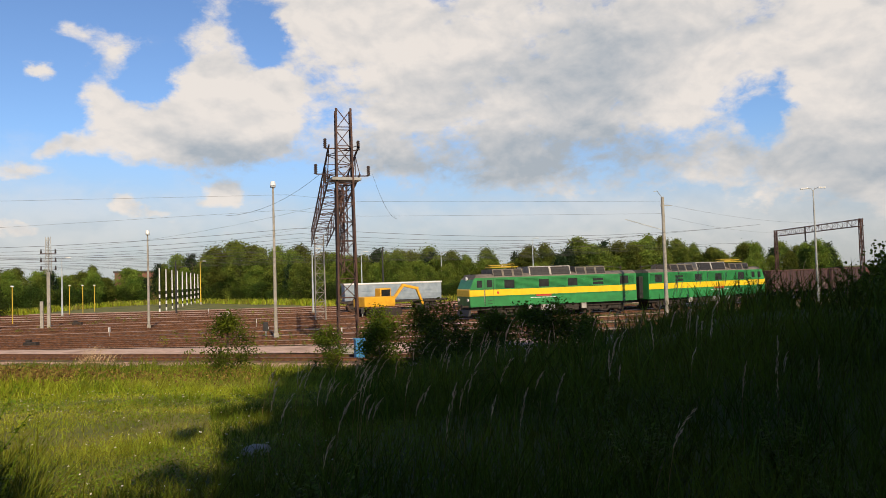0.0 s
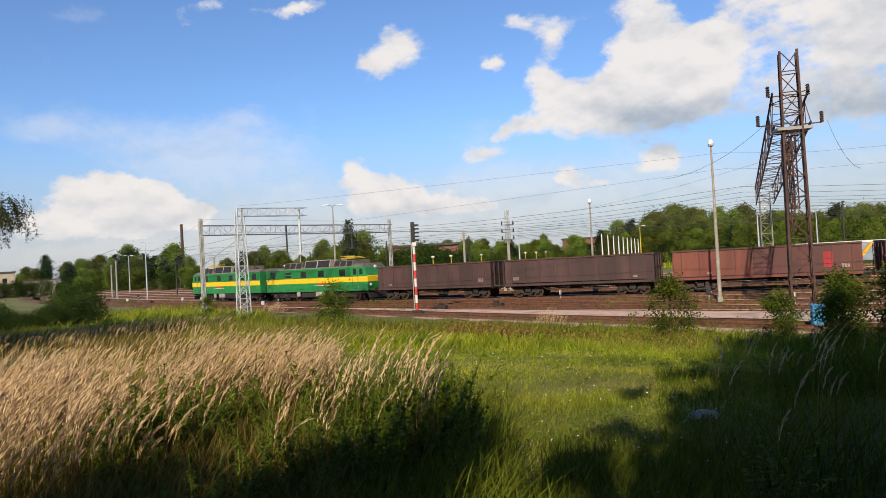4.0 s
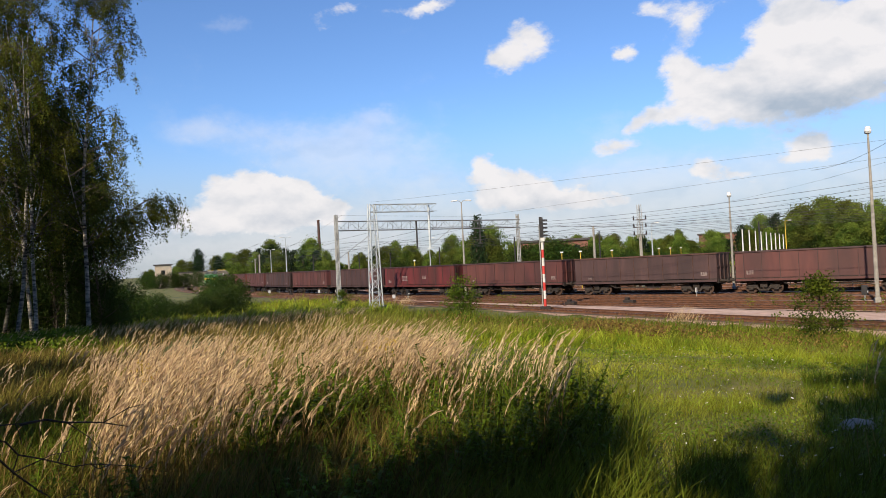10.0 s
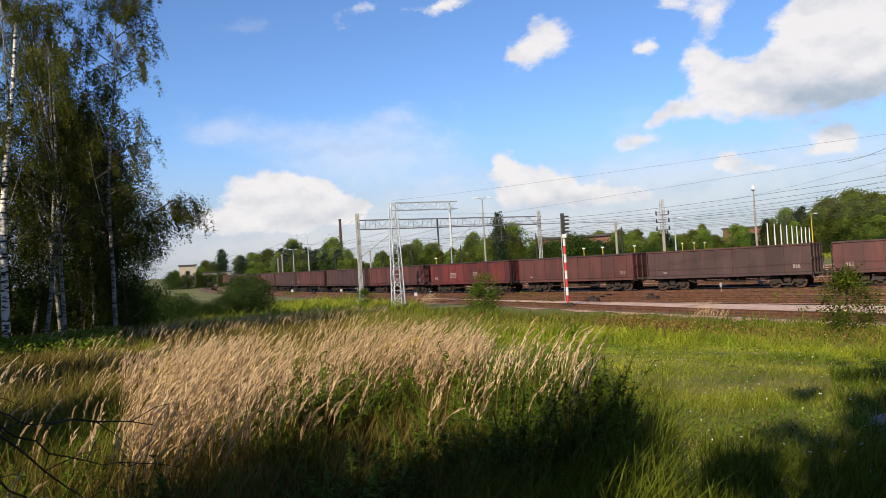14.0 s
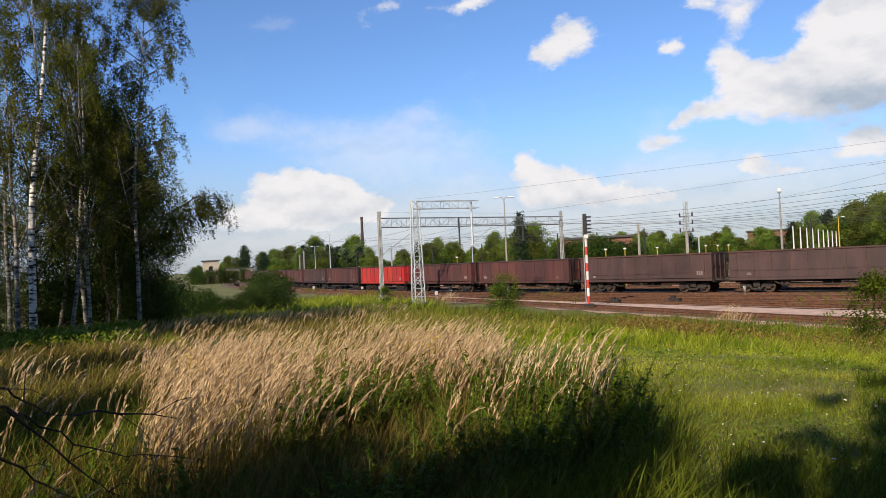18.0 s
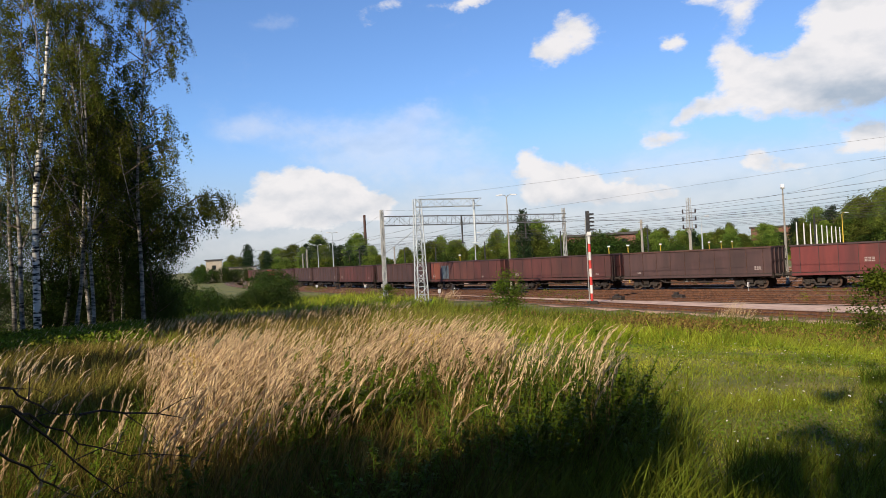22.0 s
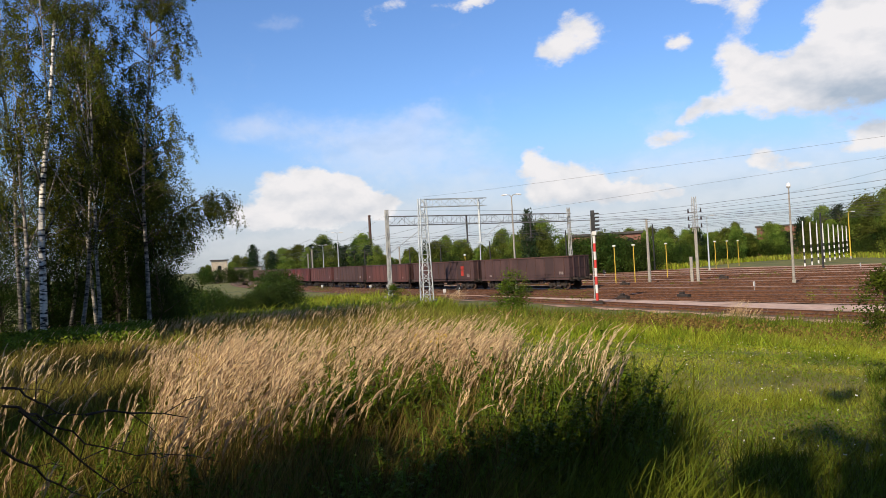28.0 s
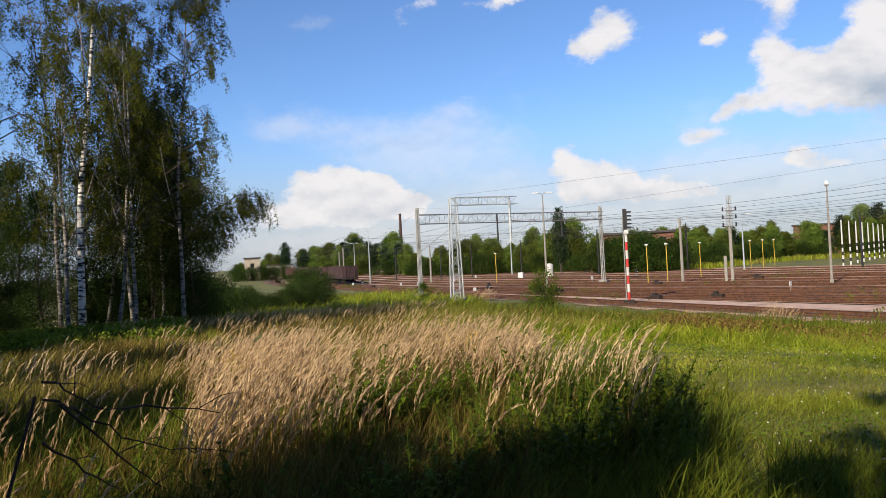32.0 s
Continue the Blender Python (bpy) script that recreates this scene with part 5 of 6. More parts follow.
def build_grass():
    sets = []
    for n, az, r, h0, h1, w in ((34000, (60, 345), (0.3, 15), 0.04, 0.16, 0.010), (9000, (-15, 60), (0.2, 2.7), 0.03, 0.12, 0.006), (85000, (-15, 60), (2.6, 9), 0.03, 0.12, 0.006), (90000, (-15, 36), (8, 19), 0.04, 0.13, 0.009), (85000, (-18, 30), (17, 36), 0.12, 0.40, 0.016), (16000, (24, 46), (38, 88), 0.3, 0.8, 0.06), (9000, (44, 64), (7.5, 20), 0.12, 0.4, 0.012)):
        p, a, d = scatter(n, az, r)
        edge = np.interp(a, NEAR_AZ, NEAR_R) - 3.6 - 1.2 * np.sin(a * 1.9)
        ok = (d < edge) | (az[1] > 90)
        p, d = p[ok], d[ok]
        k = patchy(p[:, 0], p[:, 1])
        h = (h0 + (h1 - h0) * RNG.random(len(p)) ** 2) * (0.5 + 0.5 * k + 0.7 * patchy(p[:, 0], p[:, 1], 1.9, 3.0) ** 3)
        sets.append(blades(p, h, w * (0.6 + 0.8 * RNG.random(len(p))), RNG.normal(0, 0.5, (len(p), 2)) + [0.10, 0.05]))
    tagged(sheet("meadow_grass", *joined(sets), "grass"), "short green meadow grass with yellowed patches", "grass", kind="stuff")
    # clover and plantain leaves between the blades
    sets = []
    for n, az, r, size in ((60000, (-30, 30), (3.4, 11), 0.026), (60000, (-26, 26), (10, 24), 0.042)):
        p, a, d = scatter(n, az, r)
        p = p[RNG.random(n) < 0.1 + patchy(p[:, 0], p[:, 1], 0.8, 5.0) ** 2]
        p[:, 2] += RNG.uniform(0.02, 0.09, len(p))
        sets.append(leaves(p, np.full(len(p), size), flat=0.75))
    tagged(sheet("meadow_herbs", *joined(sets), "herb"), "low clover and herb leaves among the grass", "plants", kind="stuff")
    # brown seeding herbs near the tracks
    sets = []
    for n, az, r in ((600, (4, 11), (19, 28)), (240, (-9, 3), (19, 28)), (260, (8, 22), (22, 33))):
        p, a, d = scatter(n, az, r)
        p = p[RNG.random(n) < patchy(p[:, 0], p[:, 1], 0.9, 1.0) ** 2 * 1.5]
        q = np.repeat(p, 14, 0)
        q += RNG.normal(0, 1, q.shape) * [0.10, 0.10, 0.07]
        q[:, 2] += RNG.uniform(0.22, 0.5, len(q))
        sets.append(leaves(q, np.full(len(q), 0.07)))
    tagged(sheet("seeding_herbs", *joined(sets), "dock"), "brownish seeding herbs in the long grass", "plants", kind="stuff")
    # grass on the rise, with the shade there put into its colour
    sets = []
    for n, az, r, h0, h1, w in ((26000, (-60, -14), (8, 30), 0.2, 0.75, 0.017), (26000, (-58, -13), (3.4, 10), 0.08, 0.45, 0.009), (9000, (-14, -5), (4, 12), 0.06, 0.22, 0.009)):
        p, a, d = scatter(n, az, r)
        p = p[(d < np.interp(a, NEAR_AZ, NEAR_R) - 4.2) & (RNG.random(n) < 0.25 + patchy(p[:, 0], p[:, 1], 0.6, 2.0))]
        h = h0 + (h1 - h0) * RNG.random(len(p)) ** 1.5
        sets.append(blades(p, h, w * (0.6 + 0.8 * RNG.random(len(p))), RNG.normal(0, 0.4, (len(p), 2)) + [0.14, 0.06]))
    tagged(sheet("rank_grass", *joined(sets), "grass_rank"), "grass on the rise, darkened to stand in for shade", "grass", kind="stuff")
    # leaf layer added to stand in for the shade under the birches
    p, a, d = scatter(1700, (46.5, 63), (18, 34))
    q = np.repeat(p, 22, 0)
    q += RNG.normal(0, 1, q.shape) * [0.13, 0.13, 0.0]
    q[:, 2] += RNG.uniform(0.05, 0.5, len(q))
    tagged(sheet("nettle_bed", *leaves(q, np.full(len(q), 0.09), droop=0.4), "weed"), "leaf layer added to darken the shaded floor under the birches", "plants", kind="stuff")
    # taller grass on the rise and along the foot of the bank
    sets = []
    for n, az, r, h0, h1, w in ((16000, (-18, 26), (24, 38), 0.3, 0.75, 0.028), (11000, (6, 24), (3.8, 9.0), 0.12, 0.50, 0.009), (7000, (20, 50), (3.2, 7.6), 0.15, 0.50, 0.009), (6000, (46, 64), (3.0, 9.0), 0.2, 0.55, 0.009), (9000, (2, 60), (2.4, 5.0), 0.12, 0.42, 0.010), (5000, (-12, 4), (3.6, 6.0), 0.12, 0.34, 0.008)):
        p, a, d = scatter(n, az, r)
        edge = np.interp(a, NEAR_AZ, NEAR_R) - 4.2 - 1.0 * np.sin(a * 2.3)
        keep = (d < edge) & (RNG.random(len(p)) < patchy(p[:, 0], p[:, 1], 0.6, 2.0) * 1.3)
        p = p[keep]
        h = h0 + (h1 - h0) * RNG.random(len(p)) ** 1.3
        sets.append(blades(p, h, w * (0.6 + 0.8 * RNG.random(len(p))), RNG.normal(0, 0.40, (len(p), 2)) + [0.16, 0.07]))
    tagged(sheet("tall_grass", *joined(sets), "grass_tall"), "tall uncut green grass on the bank", "grass", kind="stuff")
    sets = []
    for n, az, r, h0, h1, w in ((24000, (25, 62), (9, 45), 0.2, 0.5, 0.022), (16000, (44, 64), (8, 18), 0.2, 0.5, 0.014), (26000, (20, 60), (3.6, 10.0), 0.15, 0.55, 0.008)):
        p, a, d = scatter(n, az, r)
        keep = (d < np.interp(a, NEAR_AZ, NEAR_R) - 5.0) & (RNG.random(n) < patchy(p[:, 0], p[:, 1], 0.7, 6.0) * 1.4)
        p = p[keep]
        h = h0 + (h1 - h0) * RNG.random(len(p)) ** 1.3
        sets.append(blades(p, h, w * (0.6 + 0.8 * RNG.random(len(p))), RNG.normal(0, 0.35, (len(p), 2)) + [0.22, 0.10]))
    tagged(sheet("brown_grass", *joined(sets), "grass_brown"), "half-dry brown grass round the feathery stand", "grass", kind="stuff")


def reeds(p, h, droop):
    """Tall dry stems with feathery heads that bow with the wind: (stems, heads)."""
    n = len(p)
    wind = np.array([0.86, 0.45]) * droop[:, None] + RNG.normal(0, 0.07, (n, 2)) + [0.10, 0.05]
    w3 = np.concatenate([wind, np.zeros((n, 1))], 1)
    yaw = RNG.uniform(0, np.pi, n)
    side = np.stack([np.cos(yaw), np.sin(yaw), np.zeros(n)], 1)

    def axis(f):
        return p + np.array([0, 0, 1.0]) * (h * (f - 0.16 * droop * f ** 6))[:, None] + w3 * (h * (0.38 * f ** 1.6 + 0.30 * f ** 6))[:, None]
    rows = []
    for f, k in ((0.0, 0.006), (0.35, 0.005), (0.65, 0.004), (0.8, 0.003)):
        rows += [axis(f) - side * k / 2, axis(f) + side * k / 2]
    sv = np.stack(rows, 1).reshape(-1, 3)
    t = np.array([(0, 1, 3, 2), (2, 3, 5, 4), (4, 5, 7, 6)])
    sf = (t[None] + (np.arange(n) * 8)[:, None, None]).reshape(-1, 4)
    # heads: small spikelets that hug the upper quarter of the stem
    k = 26
    f = 0.64 + 0.39 * (np.arange(k)[None] + RNG.random((n, k))) / k
    c = np.stack([axis(f[:, i]) for i in range(k)], 1)
    tip = np.stack([axis(np.minimum(f[:, i] + 0.06, 1.08)) for i in range(k)], 1) - c
    tip /= np.linalg.norm(tip, axis=2, keepdims=True)
    full = np.sin(np.pi * (f - 0.61) / 0.45)[..., None]
    way = tip + RNG.normal(0, 0.11, tip.shape)
    way /= np.linalg.norm(way, axis=2, keepdims=True)
    size = (0.035 + 0.035 * RNG.random((n, k, 1))) * (0.55 + 0.45 * full)
    c = c + RNG.normal(0, 0.005, c.shape) * full
    e = np.cross(way, RNG.normal(0, 1, way.shape))
    e /= np.linalg.norm(e, axis=2, keepdims=True)
    hv = np.stack([c, c + way * size * 0.45 + e * size * 0.085, c + way * size, c + way * size * 0.45 - e * size * 0.085], 2).reshape(-1, 3)
    hf = np.arange(len(hv)).reshape(-1, 4)
    return (sv, sf), (hv, hf)


SWAY = []   # (clump, the place of its foot)


def build_reeds():
    for az, r, n, h0, h1, label in (((20.5, 47), (4.2, 9.6), 4600, 0.46, 0.90, "tall dry feathery grass bowing in the wind"), ((20, 48), (8.8, 15), 1700, 0.26, 0.52, "lower sparse dry grass among green"),
                                    ((46, 64), (3.4, 13), 420, 0.4, 0.8, "sparse dry feathery grass in the shade"), ((27, 55), (15, 42), 3600, 0.30, 0.62, "brown dry grass further up the bank"), ((12, 25), (4.6, 8.0), 260, 0.55, 1.0, "scattered dry grass stems among weeds"), ((-50, -8), (4.5, 13), 260, 0.45, 0.9, "lone dry grass stems in the shade")):
        p, a, d = scatter(n, az, r)
        keep = RNG.random(n) < 0.05 + 1.1 * patchy(p[:, 0], p[:, 1], 1.7, 4.0) ** 1.7
        if az[0] > 15 and r[1] < 9.7:
            keep &= d > np.interp(a, (20, 27, 36, 47), (7.2, 6.6, 5.3, 4.5)) + RNG.normal(0, 0.35, n)
        p = p[keep]
        h = h0 + (h1 - h0) * RNG.random(len(p))
        droop = RNG.uniform(0.12, 0.46, len(p)) * (0.5 + 0.6 * patchy(p[:, 0], p[:, 1], 1.4, 1.0))
        if r[1] < 9.7 and az[0] > 15:
            # near clumps sway in the wind, each about its own foot
            cell = np.floor(p[:, :2] / 0.95).astype(int)
            for c in sorted({(int(a), int(b)) for a, b in cell}):
                k = (cell[:, 0] == c[0]) & (cell[:, 1] == c[1])
                foot = np.array([(c[0] + 0.5) * 0.95, (c[1] + 0.5) * 0.95, float(ground_z((c[0] + 0.5) * 0.95, (c[1] + 0.5) * 0.95))])
                stems, heads = reeds(p[k] - foot, h[k], droop[k])
                t = thing("grass_clump", "clump of dry feathery grass swaying in the wind", "dry grass", "swaying dry grass clumps", *foot)
                tagged(sheet("stalk", *stems, "straw", t), kind="stuff")
                tagged(sheet("plume", *heads, "plume", t), kind="stuff")
                SWAY.append((t, *foot))
            q, _, _ = scatter(n, az, r)
            v, f = blades(q, RNG.uniform(0.25, 0.55, len(q)), RNG.uniform(0.004, 0.008, len(q)), RNG.normal(0, 0.25, (len(q), 2)) + [0.2, 0.1])
            tagged(sheet("dry_undergrowth", v, f, "straw"), "dry straw blades under the feathery grass", "dry grass", kind="stuff")
            continue
        stems, heads = reeds(p, h, droop)
        t = thing("dry_grass", label, "dry grass", "dry grass stands", kind="stuff")
        sheet("stems", *stems, "straw", t)
        sheet("seed_heads", *heads, "plume", t)
        q, _, _ = scatter(int(n * 1.0), az, r)
        v, f = blades(q, RNG.uniform(0.25, 0.55, len(q)) * min(1.0, h1), RNG.uniform(0.004, 0.008, len(q)) * (3.0 if r[1] > 20 else 1.0), RNG.normal(0, 0.25, (len(q), 2)) + [0.2, 0.1])
        sheet("dry_blades", v, f, "straw", t)
    # lone tufts by the tracks
    for x, y in ((-1.6, 31.5), (-20.0, 45.0)):
        k = 90
        p = np.stack([RNG.normal(x, 0.35, k), RNG.normal(y, 0.25, k)], 1)
        p = np.concatenate([p, ground_z(p[:, 0], p[:, 1])[:, None]], 1)
        stems, heads = reeds(p, RNG.uniform(0.8, 1.35, k), RNG.uniform(0.1, 0.4, k))
        t = thing("grass_tuft", "pale dry grass tuft beside the ballast", "dry grass", "grass tufts")
        tagged(sheet("stalk", *stems, "straw", t), kind="stuff")
        tagged(sheet("plume", *heads, "plume", t), kind="stuff")


def leaves(centres, size, flat=0.0, droop=0.0):
    """Leaves as bent diamonds of two triangles at the given places."""
    n = len(centres)
    d = RNG.normal(0, 1, (n, 3))
    d[:, 2] = d[:, 2] * (1 - flat) - droop
    d /= np.linalg.norm(d, axis=1)[:, None]
    e = np.cross(d, RNG.normal(0, 1, (n, 3)))
    e /= np.linalg.norm(e, axis=1)[:, None] + 1e-9
    s = (size * (0.6 + 0.8 * RNG.random(n)))[:, None]
    nrm = np.cross(d, e)
    v = np.stack([centres, centres + d * s * 0.5 + e * s * 0.32 + nrm * s * 0.08, centres + d * s, centres + d * s * 0.5 - e * s * 0.32 + nrm * s * 0.08], 1).reshape(-1, 3)
    k = np.arange(n) * 4
    f = np.concatenate([np.stack([k, k + 1, k + 2], 1), np.stack([k, k + 2, k + 3], 1)])
    return v, f


def crown_points(rng, height, base, radius, clumps, per, spread, squash=1.0, top_heavy=0.0):
    """Clump centres in an uneven crown, and leaf places round them."""
    f = rng.random(clumps) ** (1 - 0.4 * top_heavy)
    z = base + (height - base) * f
    prof = np.sin(np.pi * np.clip(0.12 + 0.86 * f, 0, 1)) ** 0.7
    rad = radius * prof * np.sqrt(rng.random(clumps)) * rng.uniform(0.75, 1.2, clumps)
    a = rng.uniform(0, 2 * np.pi, clumps)
    c = np.stack([rad * np.cos(a), rad * np.sin(a), z], 1)
    pts = (c[:, None] + rng.normal(0, spread, (clumps, per, 3)) * [1, 1, 0.8 * squash]).reshape(-1, 3)
    return c, pts


def tree(name, label, group, seed, height, radius, base, clumps, per, leaf, spread, leaf_mat, bark="bark", trunk_r=None, category="tree", kind=""):
    rng = np.random.default_rng(seed)
    t = thing(name, label, category, group)
    c, pts = crown_points(rng, height, base, radius, clumps, per, spread)
    r = trunk_r or height * 0.014
    b = Build()
    bend = rng.normal(0, height * 0.012, (6, 2)).cumsum(0)
    spine = [(bend[i][0] if i else 0, bend[i][1] if i else 0, -0.4 + (height * 0.92 + 0.4) * i / 5) for i in range(6)]
    b.path(spine, r, 7, 0.18)
    b.link("trunk", bark, t)
    limbs = Build()
    for q in c[:: max(1, clumps // 26)]:
        f = max(0.15, min(0.85, (q[2] - height * 0.16) / height))
        i = int(f * 5)
        s = Vector(spine[i]).lerp(Vector(spine[min(i + 1, 5)]), f * 5 - i)
        mid = s.lerp(Vector(q), 0.5) + Vector((0, 0, -0.03 * height * 0.3))
        limbs.path([s, mid, Vector(q)], r * 0.32, 4, 0.25)
    tagged(limbs.link("branchwork", bark, t), kind="stuff")
    tagged(sheet("crown", *leaves(pts, np.full(len(pts), leaf), droop=0.3), leaf_mat, t), kind="stuff")
    return t


def place(ob, x, y, z=None, turn=0.0, scale=1.0, tall=1.0):
    z = float(ground_z(x, y)) if z is None else z
    return Matrix.LocRotScale((x, y, z), Euler((0, 0, radians(turn))), (scale, scale, scale * tall))


def birch(seed, height, lean, strands, per, girth=0.13, bough=None):
    """A weeping birch: white trunk that forks, rising limbs, hanging strands of leaves."""
    rng = np.random.default_rng(seed)
    t = thing("birch_tree", "tall white-barked birch with drooping leafy strands", "tree", "birches at the field edge")
    spine = []
    for i in range(13):
        f = i / 12
        spine.append(Vector((lean[0] * f ** 1.3 + 0.20 * math.sin(5.1 * f + seed) + 0.06 * math.sin(15 * f + 2 * seed), lean[1] * f ** 1.3 + 0.16 * math.cos(4.3 * f + seed), -0.3 + height * f)))
    Build().path(spine, girth, 10, 0.10).link("trunk", "birch" if girth > 0.12 else "birch_grey", t, smooth=True)

    def along(f):
        k = min(11, int(f * 12))
        return spine[k].lerp(spine[k + 1], f * 12 - k)
    pts, stems = [], [(spine, 0.24, 0.99)]
    # rising forks, themselves white
    for k in range(5):
        f = 0.26 + 0.12 * k + rng.uniform(-0.03, 0.03)
        s0, a, far = along(f), rng.uniform(0, 6.28) + k * 2.4, rng.uniform(1.3, 2.4) * (1.25 - f)
        up = height * rng.uniform(0.20, 0.34)
        way = [s0, s0 + Vector((math.cos(a) * far * 0.45, math.sin(a) * far * 0.45, up * 0.35)), s0 + Vector((math.cos(a) * far * 0.8, math.sin(a) * far * 0.8, up * 0.7)), s0 + Vector((math.cos(a) * far, math.sin(a) * far, up))]
        Build().path(way, girth * (0.42 - 0.3 * f), 6, 0.25).link("fork", "birch_grey", t, smooth=True)
        stems.append((way, 0.25, 1.0))
    twigs = Build()
    # boughs, each with its own fan of hanging strands, leave gaps between them
    for k in range(strands // 7):
        way, lo, hi = stems[0] if k % 5 < 3 else stems[1 + int(rng.integers(0, 5))]
        f = lo + (hi - lo) * ((k + rng.random()) / (strands // 7)) ** 0.85
        n = len(way) - 1
        i = min(n - 1, int(f * n))
        s0 = way[i].lerp(way[i + 1], f * n - i)
        hf = min(1.0, s0.z / height)
        a = 2.4 * k + rng.normal(0, 0.5)
        out = (2.9 * max(0.0, 1.06 - hf) ** 0.6 + 0.25) * rng.uniform(0.45, 1.0)
        e = s0 + Vector((math.cos(a) * out, math.sin(a) * out, out * rng.uniform(0.2, 0.75)))
        mid = s0.lerp(e, 0.55) + Vector((0, 0, 0.16))
        twigs.path([s0, mid, e], 0.030, 5, 0.25)
        for j in range(9):
            g = 0.30 + 0.72 * rng.random()
            c = (s0.lerp(mid, g * 2) if g < 0.5 else mid.lerp(e, g * 2 - 1)) + Vector(rng.normal(0, 0.22, 3)) * (0.5 + g)
            if j % 3 == 0:
                twigs.path([mid, mid.lerp(c, 0.6), c, c + Vector((0, 0, -0.5))], 0.011, 4, 0.3)
            hang = rng.uniform(0.35, 1.7) * (1.15 - 0.6 * hf)
            q = rng.random(per)
            drift = 0.22 * hang ** 0.5
            pts.append(np.stack([c.x + q * math.cos(a) * drift + rng.normal(0, 0.075, per), c.y + q * math.sin(a) * drift + rng.normal(0, 0.075, per), c.z - q * hang + rng.normal(0, 0.08, per)], 1))
    if bough:
        way = [Vector(p) for p in bough]
        Build().path(way, 0.05, 6, 0.2).link("bough", "bark", t, smooth=True)
        for k in range(140):
            f = 0.05 + 0.75 * rng.random()
            n = len(way) - 1
            i = min(n - 1, int(f * n))
            s0 = way[i].lerp(way[i + 1], f * n - i) + Vector(rng.normal(0, 0.28, 3))
            q = rng.random(90)
            hang = rng.uniform(0.5, 1.7)
            pts.append(np.stack([s0.x + q * 0.15 + rng.normal(0, 0.06, 90), s0.y + q * 0.15 + rng.normal(0, 0.06, 90), s0.z - q * hang + rng.normal(0, 0.06, 90)], 1))
    tagged(twigs.link("branchwork", "bark", t), kind="stuff")
    pts = np.concatenate(pts)
    tagged(sheet("crown", *leaves(pts, np.full(len(pts), 0.072), droop=0.8), "leaf_birch", t), kind="stuff")
    return t


def weed_plant(seed, height, stems=6, leaf=0.030, leaf_mat="weed", label="dark leafy weed plant with side shoots"):
    """Upright stalks with narrow leaves that stand out all the way up."""
    rng = np.random.default_rng(seed)
    t = thing("weed_plant", label, "plant", "weeds in the field")
    b, pts, ways = Build(), [], []
    for k in range(stems):
        a, tip = rng.uniform(0, 6.28), rng.uniform(0.55, 1.0) * height
        q = Vector((math.cos(a) * 0.22, math.sin(a) * 0.22, 0)) * rng.uniform(0.4, 1.7) * height / 0.62
        p0, p1, p2 = Vector((q.x * 0.25, q.y * 0.25, -0.05)), q * 0.55 + Vector((0, 0, tip * 0.55)), q + Vector((0, 0, tip))
        b.path([p0, p1, p2], 0.007, 4, 0.35)
        for f in 0.10 + 0.90 * np.sort(rng.random(int(5.2 * height / leaf))):
            c = p0.lerp(p1, f * 2) if f < 0.5 else p1.lerp(p2, f * 2 - 1)
            pts.append(np.array(c) + rng.normal(0, 0.006, 3))
            r = rng.uniform(0, 6.28)
            ways.append((math.cos(r), math.sin(r), rng.uniform(-0.35, 0.75), leaf * rng.uniform(0.7, 1.5) * (1.25 - 0.75 * f)))
    tagged(b.link("stalk", leaf_mat, t), kind="stuff")
    c, w = np.array(pts), np.array(ways)
    d = w[:, :3] / np.linalg.norm(w[:, :3], axis=1)[:, None]
    e = np.cross(d, [0, 0, 1.0])
    e /= np.linalg.norm(e, axis=1)[:, None]
    z, ln = np.cross(e, d), w[:, 3:4]
    v = np.stack([c, c + d * ln * 0.45 + e * ln * 0.27 + z * ln * 0.10, c + d * ln * 0.50 + z * ln * 0.02, c + d * ln * 0.45 - e * ln * 0.27 + z * ln * 0.10, c + d * ln - z * ln * 0.18], 1).reshape(-1, 3)
    k = np.arange(len(c)) * 5
    f = np.concatenate([np.stack([k + i, k + j, k + n], 1) for i, j, n in ((0, 1, 2), (0, 2, 3), (1, 4, 2), (2, 4, 3))])
    tagged(sheet("foliage", v, f, leaf_mat, t), kind="stuff")
    return t


